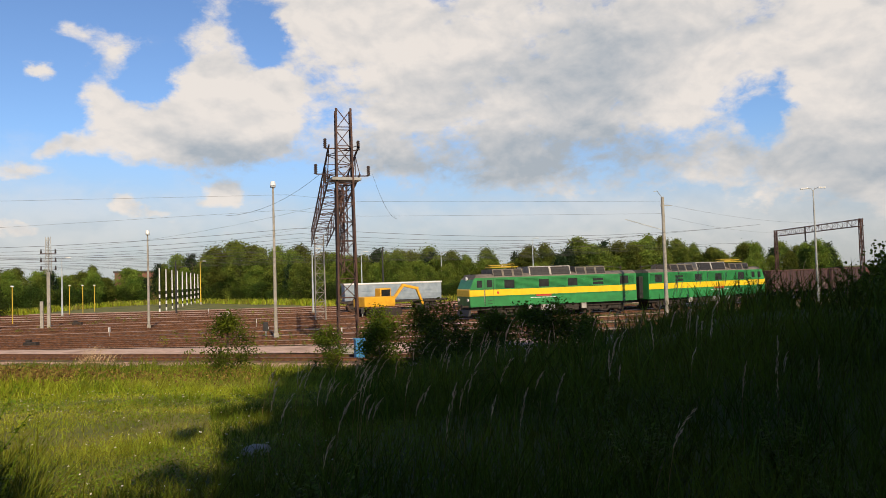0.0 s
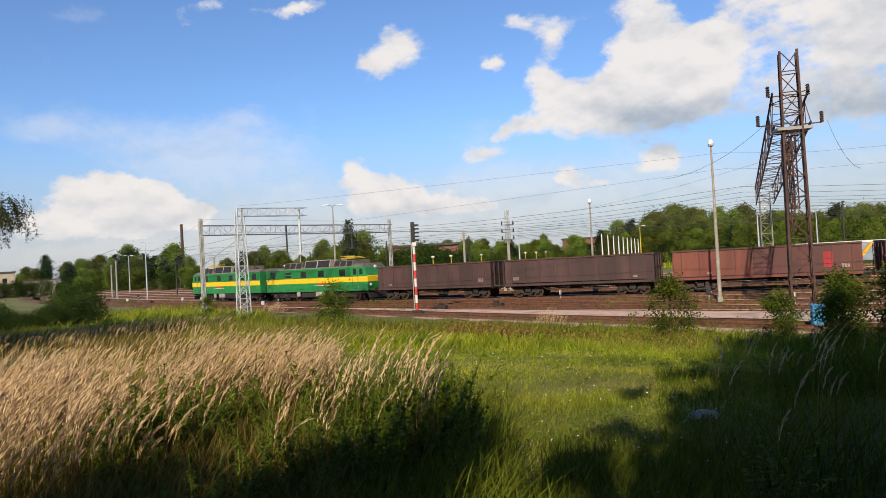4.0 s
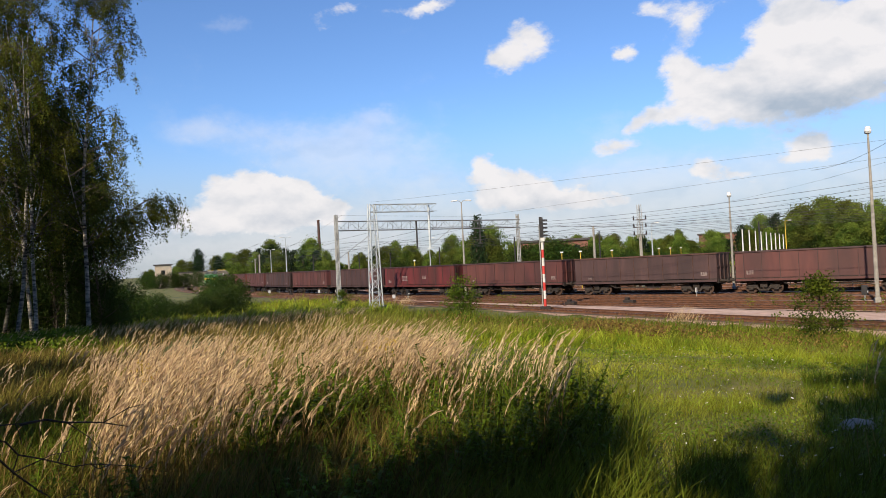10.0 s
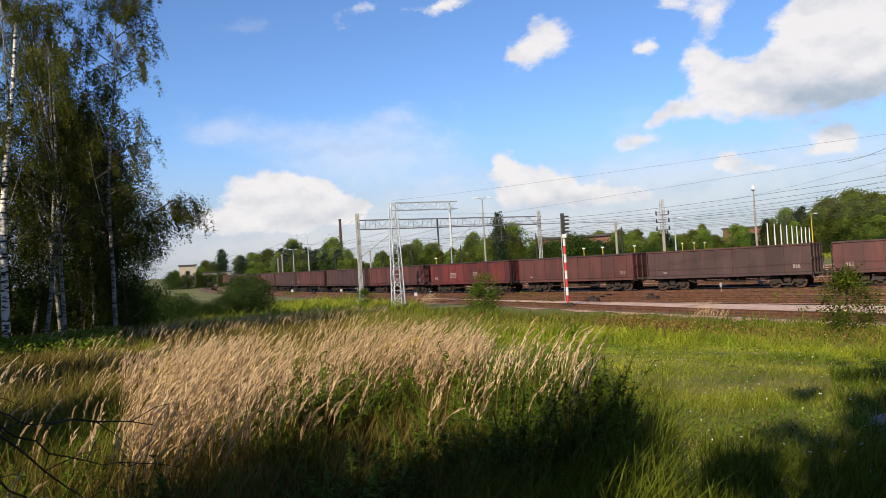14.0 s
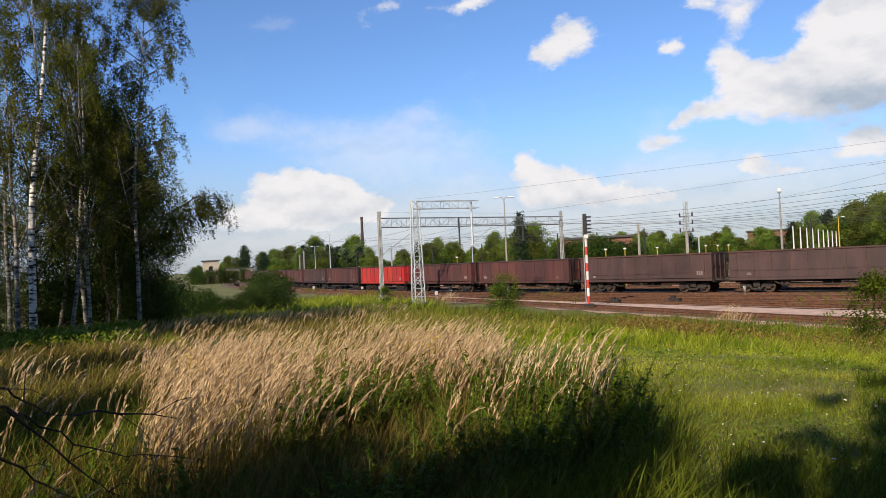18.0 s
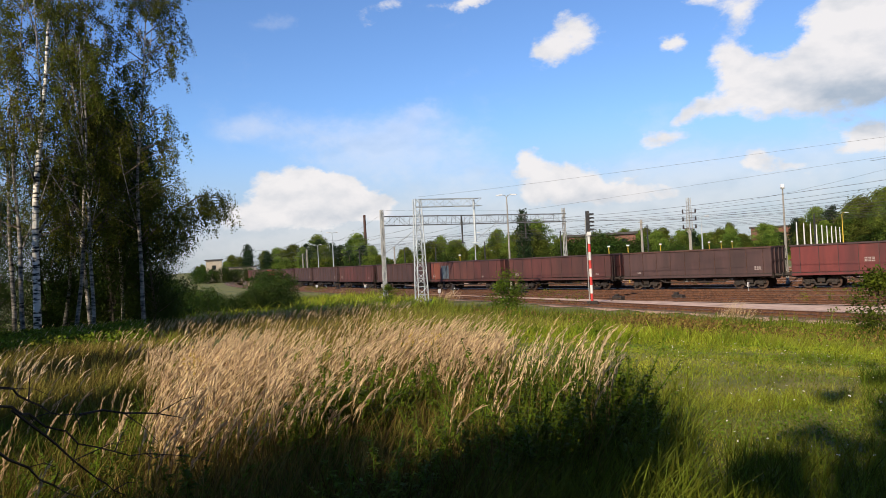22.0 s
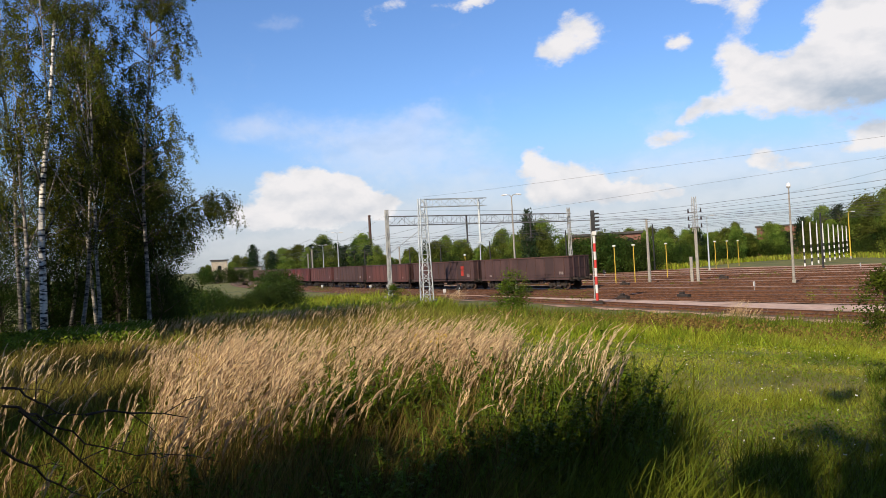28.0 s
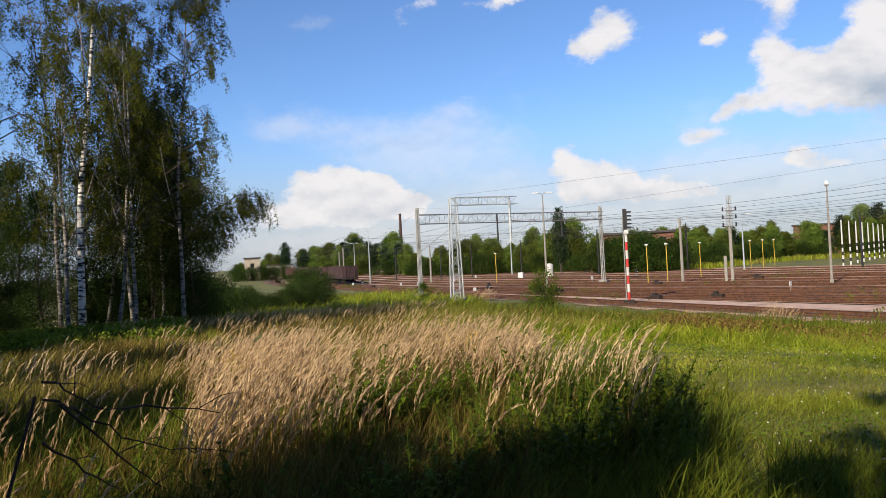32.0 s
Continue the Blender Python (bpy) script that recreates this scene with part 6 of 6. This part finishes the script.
def build_field_plants():
    rng = np.random.default_rng(5)
    first = [weed_plant(i, 0.66, 7, 0.062) for i in range(4)] + [weed_plant(10 + i, 0.5, 5, 0.085, "leaf_bush", "leafy green weed with broad leaves") for i in range(3)]
    tall = [weed_plant(20 + i, 1.0, 8, 0.085, "weed", "tall dark weed plant on the rise") for i in range(3)]
    spots = []
    # the weedy patch in front of the dry grass
    for i in range(120):
        az = 10 + 27 * ((i * 0.618) % 1) + rng.normal(0, 0.8)
        far = np.interp(az, (6, 14, 22, 30, 38), (6.6, 8.2, 8.0, 6.8, 5.6))
        d = 3.5 + (far - 3.5) * ((i * 0.377) % 1) ** 0.8
        spots.append((first[i % 4] if i % 3 else first[4 + i % 3], az, d, rng.uniform(0.75, 1.20) * np.interp(d, (3.5, 6), (0.55, 1.0))))
    # scattered ones in the shade
    for i in range(46):
        spots.append((first[i % 7], rng.uniform(38, 60), rng.uniform(3.6, 9), rng.uniform(0.5, 0.85)))
    for i in range(70):
        spots.append((first[i % 7], -13 - 40 * ((i * 0.618) % 1), 4.5 + 8 * ((i * 0.377) % 1), rng.uniform(0.35, 0.8)))
    # the crest of the rise
    for i in range(150):
        az = -13 - 45 * ((i * 0.618) % 1)
        spots.append((tall[i % 3], az, 11.5 + 8 * ((i * 0.377) % 1), rng.uniform(0.55, 1.0) * np.interp(-az, (13, 26, 50), (0.6, 0.85, 1.05))))
    used = set()
    for i, (ob, az, d, size) in enumerate(spots):
        m = place(None, -math.sin(radians(az)) * d, math.cos(radians(az)) * d, None, 67 * i, float(size))
        if ob.name in used:
            copy_thing(ob, m)
        else:
            ob.matrix_basis = m
            used.add(ob.name)
    # bushes and saplings
    b0 = [tree("bush", "young leafy sapling bush in the grass", "bushes on the bank", 40 + i, 2.4, 0.80, 0.15, 64, 70, 0.085, 0.17, "leaf_bush", trunk_r=0.03, category="bush") for i in range(3)]
    spots = [(-11.6, 33.2, 0.95), (3.2, 28.9, 1.05), (8.3, 26.0, 1.1), (9.6, 23.0, 1.25), (10.9, 21.6, 1.0), (11.6, 19.2, 0.95), (13.4, 20.6, 1.05), (12.6, 22.6, 1.1), (7.0, 28.6, 0.8), (15.6, 18.4, 0.9), (16.6, 15.6, 1.0), (18.6, 13.2, 1.35), (17.4, 12.0, 1.3), (20.0, 14.6, 1.4), (17.0, 20.5, 0.85), (11.0, 24.6, 0.9), (-30.0, 55.0, 0.7), (15.0, 22.5, 0.9), (9.0, 21.4, 0.8), (7.6, 24.0, 0.85), (10.2, 26.4, 1.1), (12.4, 25.4, 1.1)]
    for i, (x, y, s) in enumerate(spots):
        m = place(None, x, y, None, 83 * i, s, 0.95)
        if i < 3:
            b0[i].matrix_basis = m
        else:
            copy_thing(b0[i % 3], m)
    # a stone and small white flowers on the meadow
    x, y = 1.05, 7.2
    st = thing("field_stone", "pale half-buried stone in the short grass", "stone", "", x, y, float(ground_z(x, y)))
    bm = bmesh.new()
    bmesh.ops.create_icosphere(bm, subdivisions=3, radius=0.16)
    for v in bm.verts:
        v.co *= 1 + 0.22 * noise.noise(v.co * 9)
        v.co.z *= 0.55
    me = bpy.data.meshes.new("stone")
    bm.to_mesh(me)
    bm.free()
    me.materials.append(MATS["stone"])
    new("stone", me).parent = st
    p, _, _ = scatter(240, (-14, 10), (4.5, 15))
    p[:, 2] += RNG.uniform(0.12, 0.3, len(p))
    tagged(sheet("meadow_flowers", *leaves(np.repeat(p, 3, 0), np.full(len(p) * 3, 0.014), flat=0.7), "flower"), "tiny white clover flowers in the grass", "flowers", kind="stuff")
    # goldenrod among the dry grass
    for x, y, s in ((-5.0, 5.2, 0.75), (-3.2, 6.6, 0.8), (-3.6, 6.9, 0.7)):
        g = thing("goldenrod", "small yellow goldenrod in flower among dry grass", "flower", "goldenrods", x, y, float(ground_z(x, y)))
        Build().path([(0, 0, -0.05), (0.03, 0.01, s * 0.5), (0.08, 0.03, s)], 0.005, 5, 0.5).link("stalk", "grass_tall", g)
        q = np.array([0.08, 0.03, s]) + RNG.normal(0, 1, (60, 3)) * [0.05, 0.05, 0.06]
        sheet("blossom", *leaves(q, np.full(60, 0.022)), "yellow_paint", g)
    # dead branch lying in the grass
    d = thing("dead_branch", "bare dead branch with thin crooked twigs", "branch", "", -2.5, 1.6, 2.0)
    Build().path([(-0.1, -0.3, -0.1), (-0.16, -0.05, 0.5), (-0.2, 0.2, 1.13)], 0.009, 6, 0.7).link("stem", "twig", d)
    for way in (((-0.23, 0.25, 1.11), (-0.29, 0.43, 1.04), (-0.30, 0.66, 0.86), (-0.28, 0.92, 0.74), (-0.28, 1.13, 0.69)),
                ((-0.12, 0.24, 1.10), (-0.15, 0.44, 0.92), (-0.18, 0.65, 0.72), (-0.22, 0.83, 0.59)),
                ((-0.22, 0.61, 1.00), (-0.17, 0.89, 0.95), (-0.15, 1.12, 0.88)),
                ((-0.23, 0.25, 1.18), (-0.31, 0.40, 1.12), (-0.36, 0.58, 1.01), (-0.40, 0.78, 0.96)),
                ((0.01, 0.08, 1.00), (-0.03, 0.27, 0.84), (-0.07, 0.47, 0.71))):
        way = [Vector(p) for p in way]
        fine = [way[0]]
        for a, b in zip(way, way[1:]):
            fine += [a.lerp(b, f) + Vector(RNG.normal(0, 0.011, 3)) for f in (0.34, 0.68)] + [b]
        Build().path(fine, 0.0058, 5, 0.35).link("twig", "twig", d)
        for k in range(2, len(fine) - 1, 2):
            side = Vector(RNG.normal(0, 0.09, 3)) + (fine[k + 1] - fine[k]) * 0.8
            Build().path([fine[k], fine[k] + side * 0.6 + Vector((0, 0, 0.015)), fine[k] + side], 0.003, 4, 0.4).link("twig", "twig", d)


def build_birches():
    kinds = [birch(3, 17.5, (1.2, 0.2), 190, 72, 0.15), birch(8, 16.0, (0.6, 0.7), 170, 72, 0.10), birch(12, 14.5, (1.6, 0.1), 170, 72, 0.09),
             birch(15, 17.0, (0.6, 0.3), 440, 95, 0.10, ((0.0, 0.0, 3.8), (0.7, 0.95, 5.0), (1.5, 2.1, 5.9), (2.1, 2.85, 5.8), (2.35, 3.1, 5.2)))]
    spots = [(-26.3, 19.8, 1.03, 0), (-27.0, 19.4, 0.95, 40), (-25.9, 21.0, 0.98, 10), (-24.6, 23.4, 0.97, 0), (-24.9, 21.2, 0.9, 200), (-29.2, 17.0, 1.08, 160), (-28.8, 20.6, 1.05, 200), (-27.4, 22.8, 1.02, 300), (-30.4, 15.0, 1.0, 330), (-29.6, 23.4, 1.0, 20), (-27.0, 24.4, 0.95, 140)]
    for i, (x, y, s, a) in enumerate(spots):
        m = place(None, x, y, None, a, s)
        if i < 4:
            kinds[i].matrix_basis = m
        else:
            copy_thing(kinds[1 + i % 2], m)
    # dark understorey between and behind them
    u = [tree("understorey_tree", "dense dark broadleaf tree in the shade of birches", "trees behind the birches", 60 + i, 8.5, 2.5, 0.3, 110, 240, 0.085, 0.34, "leaf") for i in range(2)]
    spots = [(-31.2, 23.6, 0.85), (-29.6, 26.0, 1.15), (-28.2, 26.8, 1.08), (-34.5, 22.5, 0.78), (-33.0, 26.5, 0.85), (-31.0, 28.2, 1.05), (-31.6, 29.4, 0.95), (-27.9, 24.6, 0.95), (-35.0, 18.0, 0.78), (-33.0, 14.5, 0.62), (-37.5, 24.0, 0.8), (-36.5, 14.0, 0.75), (-32.0, 18.4, 0.72), (-30.6, 20.8, 0.58), (-26.4, 25.6, 0.85), (-33.6, 20.4, 0.7)]
    for i, (x, y, s) in enumerate(spots):
        m = place(None, x, y, None, 57 * i, s, 1.05)
        if i < 2:
            u[i].matrix_basis = m
        else:
            copy_thing(u[i % 2], m)


def build_shade_trees():
    """Unseen trees set behind the viewer to shape the bank's shadows and cut skylight."""
    k = [tree("roadside_tree", "unseen large leafy tree set to shade the bank", "trees behind the bank", 80 + i, 13.0, 3.6, 0.8, 170, 80, 0.55, 0.62, "leaf") for i in range(2)]
    spots = [(3.8, -9.5, 1.1), (2.5, -12.0, 0.9, 1.65), (2.9, -6.0, 0.75), (3.5, -3.6, 0.5), (8.5, -7.0, 1.05), (13.5, -7.5, 1.1), (18.5, -6.0, 1.1), (24.0, -6.5, 1.1), (30.0, -5.0, 1.1), (-1.95, -2.9, 0.18, 1.5), (-0.9, -3.8, 0.26), (-2.4, -3.6, 0.22, 1.1), (-3.4, -3.0, 0.24, 1.25), (0.3, -4.4, 0.36), (-7.4, -2.6, 0.34), (-11.5, -1.5, 0.36), (-17.6, 1.0, 0.5), (-19.6, 4.2, 0.8), (-24.0, 6.5, 0.9), (-21.0, -4.0, 0.8), (-27.0, -1.0, 0.9), (11.0, -2.0, 0.95), (16.0, 1.0, 0.9), (21.5, 3.5, 0.9), (27.0, 6.0, 0.9), (33.0, 8.0, 0.9), (6.0, -3.5, 0.9), (8.2, 0.2, 0.75), (7.0, -11.0, 0.9), (12.0, -11.0, 0.95), (9.5, -4.0, 0.8), (14.0, -3.5, 0.9), (4.6, -4.4, 0.6)]
    for i, (x, y, s, *tall) in enumerate(spots):
        m = place(None, x, y, 1.9, 71 * i, s, *tall)
        if i < 2:
            k[i].matrix_basis = m
        else:
            copy_thing(k[i % 2], m)


build_grass()
build_reeds()
build_field_plants()
build_birches()
build_shade_trees()


# distance
def wood_top(az):
    """Elevation of the tree tops round the horizon, in degrees, by azimuth."""
    return np.interp(az, (-46.5, -44.5, -41.1, -38.5, -36.2, -33.5, -29.3, -27.7, -25.1, -22.5, -19.9, -17.7, -15.0, -12.0, -9.4, -7.2, -3.3, -0.3, 0.8, 1.0, 2.5, 4.0, 6.7, 8.6, 11.5, 14.8, 16.9, 19.7, 21.8, 23.0, 24.6, 26.1, 27.7, 28.8, 30.7, 32.2, 34.9, 36.6, 37.7, 39.2, 40.9, 42.5),
                     (1.8, 2.0, 2.4, 3.0, 3.0, 2.9, 2.5, 2.2, 2.2, 2.1, 3.0, 3.0, 2.4, 2.9, 3.1, 3.8, 2.7, 1.3, 2.6, 0.6, 1.8, 1.8, 1.9, 2.2, 1.8, 1.7, 2.9, 2.3, 1.1, 2.3, 2.0, 2.2, 1.1, 0.9, 2.3, 2.6, 2.1, 1.7, 2.0, 1.9, 1.4, 1.1))


def wood_far(az):
    return np.interp(az, (-52, -40, -25, -14, -7, -3, 2, 7, 12, 18, 28, 36, 45), (165, 150, 128, 128, 160, 182, 176, 146, 144, 150, 172, 262, 285))


def build_woods():
    rng = np.random.default_rng(21)
    kinds = [tree("woodland_tree", "full-crowned broadleaf tree in the far wood", "trees of the far wood", 100 + i, 10.0, 3.7 - 0.3 * i, 0.4, 190, 58, 0.28, 0.44, "leaf_far") for i in range(4)]
    kinds.append(tree("pine_tree", "dark slender pine in the far wood", "trees of the far wood", 120, 10.0, 1.9, 2.2, 80, 44, 0.34, 0.42, "pine"))
    used = [False] * 5
    for row, (back, count, share) in enumerate(((0.0, 104, 0.90), (9.0, 84, 1.02), (20.0, 60, 1.06))):
        for i in range(count):
            az = -51 + 94 * (i + rng.random() * 0.8) / count
            d = float(wood_far(az)) + back + rng.uniform(-3, 3)
            top = 3.58 + math.tan(radians(float(wood_top(az)))) * d
            h = max(3.0, top * share * rng.uniform(0.80, 1.12))
            k = 4 if rng.random() < (0.10 if az < 30 else 0.45) else int(rng.integers(0, 4))
            x, y = -math.sin(radians(az)) * d, math.cos(radians(az)) * d
            wide = h / 10 * rng.uniform(0.75, 1.25)
            m = place(None, x, y, -0.2, rng.uniform(0, 360), wide, h / 10 / wide)
            if used[k]:
                copy_thing(kinds[k], m)
            else:
                kinds[k].matrix_basis, used[k] = m, True
    # the tall thin tree that stands above the rest
    az, d = 17.8, 128.0
    copy_thing(kinds[4], place(None, -math.sin(radians(az)) * d, math.cos(radians(az)) * d, -0.2, 40, 0.95, 1.45))
    low = [tree("scrub_bush", "rounded green scrub at the edge of the wood", "scrub along the wood", 130 + i, 3.0, 1.9, 0.1, 80, 70, 0.14, 0.34, "leaf", trunk_r=0.04, category="bush") for i in range(2)]
    spots = []
    for i in range(64):
        az = -50 + 92 * (i + rng.random()) / 64
        d = float(wood_far(az)) - rng.uniform(3, 8)
        spots.append((-math.sin(radians(az)) * d, math.cos(radians(az)) * d, rng.uniform(0.7, 1.5), 0.9))
    # thicket between the field and the line
    for az, d, s in ((36.6, 68, 0.72), (37.3, 62, 0.66), (38.0, 66, 0.70), (38.6, 60, 0.52), (39.4, 66, 0.5), (40.3, 59, 0.42), (41.2, 62, 0.46), (42.0, 56, 0.6), (43.0, 60, 0.6), (44.4, 52, 0.75), (46.4, 50, 0.75), (37.0, 82, 1.0), (37.9, 86, 1.0), (45.0, 74, 0.9), (47.2, 66, 1.0), (49.2, 58, 1.0), (51.0, 50, 1.0), (39.2, 236, 1.3), (40.1, 238, 1.2), (40.8, 234, 1.35), (41.6, 238, 1.25), (42.5, 234, 1.4),
                     (9.4, 124, 1.5), (10.1, 122, 1.3), (10.8, 125, 1.6), (11.5, 122, 1.75), (12.2, 124, 1.9), (13.0, 123, 1.6), (13.8, 125, 1.7), (14.5, 124, 1.6)):
        spots.append((-math.sin(radians(az)) * d, math.cos(radians(az)) * d, s, 1.0))
    for i, (x, y, s, tall) in enumerate(spots):
        m = place(None, x, y, None, rng.uniform(0, 360), s, tall)
        if i < 2:
            low[i].matrix_basis = m
        else:
            copy_thing(low[i % 2], m)
    # rough grass beyond the sidings
    sets = []
    for k in range(3):
        a = rng.uniform(-48, 42, 7000)
        d = wood_far(a) - rng.uniform(0, 22, 7000)
        x, y = -np.sin(np.radians(a)) * d, np.cos(np.radians(a)) * d
        mr = np.interp(a, *span_r(shifted(MAIN, 50)))
        ok = d > mr - 3
        p = np.stack([x, y, np.full(len(x), -0.2)], 1)[ok]
        sets.append(blades(p, rng.uniform(0.4, 1.1, len(p)), rng.uniform(0.10, 0.2, len(p)), rng.normal(0, 0.3, (len(p), 2))))
    tagged(sheet("rough_grass", *joined(sets), "grass"), "rough yellow-green grass beyond the sidings", "grass", kind="stuff")


def house(name, label, x, y, w, d, h, turn, wall, rows=1, flat=True):
    t = thing(name, label, "building", "", x, y, -0.2, turn)
    Build().box(-w / 2, -d / 2, 0, w / 2, d / 2, h).link("wall", wall, t)
    if flat:
        Build().box(-w / 2 - 0.4, -d / 2 - 0.4, h, w / 2 + 0.4, d / 2 + 0.4, h + 0.35).link("roof", "roof", t)
    else:
        Build().prism([(-d / 2 - 0.4, h), (d / 2 + 0.4, h), (0, h + d * 0.3)], "x", -w / 2 - 0.3, w / 2 + 0.3).link("roof", "roof", t)
    n = int(w / 3)
    for r in range(rows):
        for k in range(n):
            cx, z = -w / 2 + (k + 0.5) * w / n, 1.2 + r * 3.0
            win = Build().box(cx - 0.6, -d / 2 - 0.03, z, cx + 0.6, -d / 2 + 0.02, z + 1.4).link("window", "glass", t)
            Build().box(cx - 0.7, -d / 2 - 0.08, z - 0.1, cx + 0.7, -d / 2 - 0.032, z - 0.002).link("sill", "concrete", win)
    return t


def build_far_things():
    house("brick_building", "low red-brick works building with a dark flat roof", -27.5, 129.5, 11.6, 7.0, 6.4, 12, "brick", 2)
    house("brick_building", "distant brick shed behind the trees", 1.0, 216.0, 12.0, 8.0, 7.6, 0, "brick", 1)
    house("plaster_building", "pale plastered lineside building with a flat roof", -168.2, 190.3, 5.0, 5.0, 7.2, 40, "plaster", 2)
    house("plaster_building", "long low pale building beside the line", -161.4, 196.1, 8.5, 6.0, 4.4, 40, "plaster", 1)
    t = thing("factory_chimney", "tall slender brick factory chimney", "chimney", "", -150.5, 259.5, -0.2)
    Build().tube((0, 0, 0), (0, 0, 23.0), 0.8, 0.48, 16).tube((0, 0, 22.6), (0, 0, 23.2), 0.56, 0.56, 16).link("shaft", "rust_steel", t)
    t = thing("water_tank", "white storage tank behind the sidings", "tank", "", -38.6, 113.8, -0.2)
    Build().tube((0, 0, -0.1), (0, 0, 2.0), 0.62, 0.62, 20).tube((0, 0, 2.0), (0, 0, 2.2), 0.62, 0.2, 20).link("tank", "white", t)
    t = thing("relay_box", "white trackside relay box", "cabinet", "", -43.0, 112.4, -0.2)
    Build().box(-0.4, -0.3, -0.1, 0.4, 0.3, 0.95, 0.04).link("body", "white", t)
    # excavator on the sidings
    e = thing("excavator", "yellow tracked excavator with its arm folded down", "excavator", "", 22.6, 70.8, -0.1, 12)
    for y in (-1.0, 1.0):
        Build().prism([(-1.7, 0.0), (1.7, 0.0), (2.0, 0.35), (1.7, 0.72), (-1.7, 0.72), (-2.0, 0.35)], "y", y - 0.28, y + 0.28).link("crawler_track", "dark_steel", e)
    Build().box(-2.3, -1.2, 0.95, 1.2, 1.2, 1.95, 0.08).link("engine_house", "excavator", e)
    cab = Build().box(0.2, 0.1, 1.0, 1.5, 1.2, 2.75, 0.1).link("cab", "excavator", e)
    Build().box(0.35, 0.08, 1.75, 1.35, 0.1, 2.6).link("cab_window", "glass", cab)
    Build().box(1.5, 0.25, 1.75, 1.515, 1.05, 2.6).link("cab_window", "glass", cab)
    Build().path([(1.2, -0.4, 1.4), (2.6, -0.4, 3.0), (4.4, -0.4, 2.6)], 0.2, 4).link("boom", "excavator", e)
    Build().path([(4.2, -0.4, 2.75), (5.0, -0.4, 0.9)], 0.16, 4).link("arm", "excavator", e)
    Build().prism([(4.7, 0.9), (5.3, 0.9), (5.2, 0.25), (4.5, 0.1), (4.4, 0.5)], "y", -0.85, 0.05).link("bucket", "dark_steel", e)
    Build().tube((1.4, -0.4, 1.9), (2.9, -0.4, 2.6), 0.07, 0.05, 8).link("hydraulic_ram", "grey_paint", e)
    # parked hopper wagons behind it
    def hopper(x, y, turn):
        t = thing("hopper_wagon", "parked blue-grey hopper wagon with white markings", "freight wagon", "parked hopper wagons", x, y, 0, turn)
        Build().prism([(-1.3, 1.2), (1.3, 1.2), (1.4, 1.9), (1.4, 3.0), (-1.4, 3.0), (-1.4, 1.9)], "x", -5.6, 5.6).link("body", "hopper_blue", t)
        Build().box(-5.7, -1.45, 3.0, 5.7, 1.45, 3.18, 0.03).link("top_rim", "white", t)
        for x0 in np.linspace(-5.2, 5.2, 9):
            Build().box(x0 - 0.06, -1.47, 1.3, x0 + 0.06, -1.41, 2.98).link("stake", "hopper_blue", t)
        for k in range(4):
            Build().box(0.6 + 0.8 * k, -1.43, 2.3, 1.2 + 0.8 * k, -1.415, 2.7).link("marking", "white", t)
        Build().box(-5.7, -1.2, 0.9, 5.7, 1.2, 1.2).link("underframe", "dark_steel", t)
        for sx in (-1, 1):
            bogie(t, sx * 3.9, 2)
            buffers(t, sx * 5.7, sx)
        return t
    x, y, a = on(shifted(MAIN, 24.2), -36)
    hopper(x, y, a + 90)


build_woods()
build_far_things()


def motions():
    """The train runs through on its track; its front is at these metres of the line."""
    clock = (0, 1, 2, 4, 7, 9, 19, 23, 25, 28, 29, 30, 31, 32)
    gone = (-36.7, -15.8, 4.6, 44.6, 103.8, 143.1, 341.4, 421.5, 461.0, 519.1, 537.0, 554.4, 571.4, 587.6)
    for ob, behind, half, turn in TRAIN:
        rows = []
        for t in np.arange(0, 32.01, 0.5):
            s = float(np.interp(t, clock, gone)) - behind
            a, b = on(MAIN, s + half), on(MAIN, s - half)
            head = math.degrees(math.atan2(a[1] - b[1], a[0] - b[0]))
            rows.append((float(t), pose((a[0] + b[0]) / 2, (a[1] + b[1]) / 2, 0, 0, 0, head + turn)))
        walk(ob, rows)
    # gusts run over the dry grass
    for ob, x, y, z in SWAY:
        rows = []
        for t in np.arange(0, 32.01, 0.4):
            late = 0.9 * (0.86 * x + 0.45 * y)
            lean = 1.9 * math.sin(2.1 * t - late) + 1.1 * math.sin(4.3 * t - 1.7 * late) + 1.4 * math.sin(0.55 * t - 0.4 * late)
            rows.append((float(t), pose(x, y, z, -0.45 * lean, 0.86 * lean, 0)))
        walk(ob, rows)


motions()
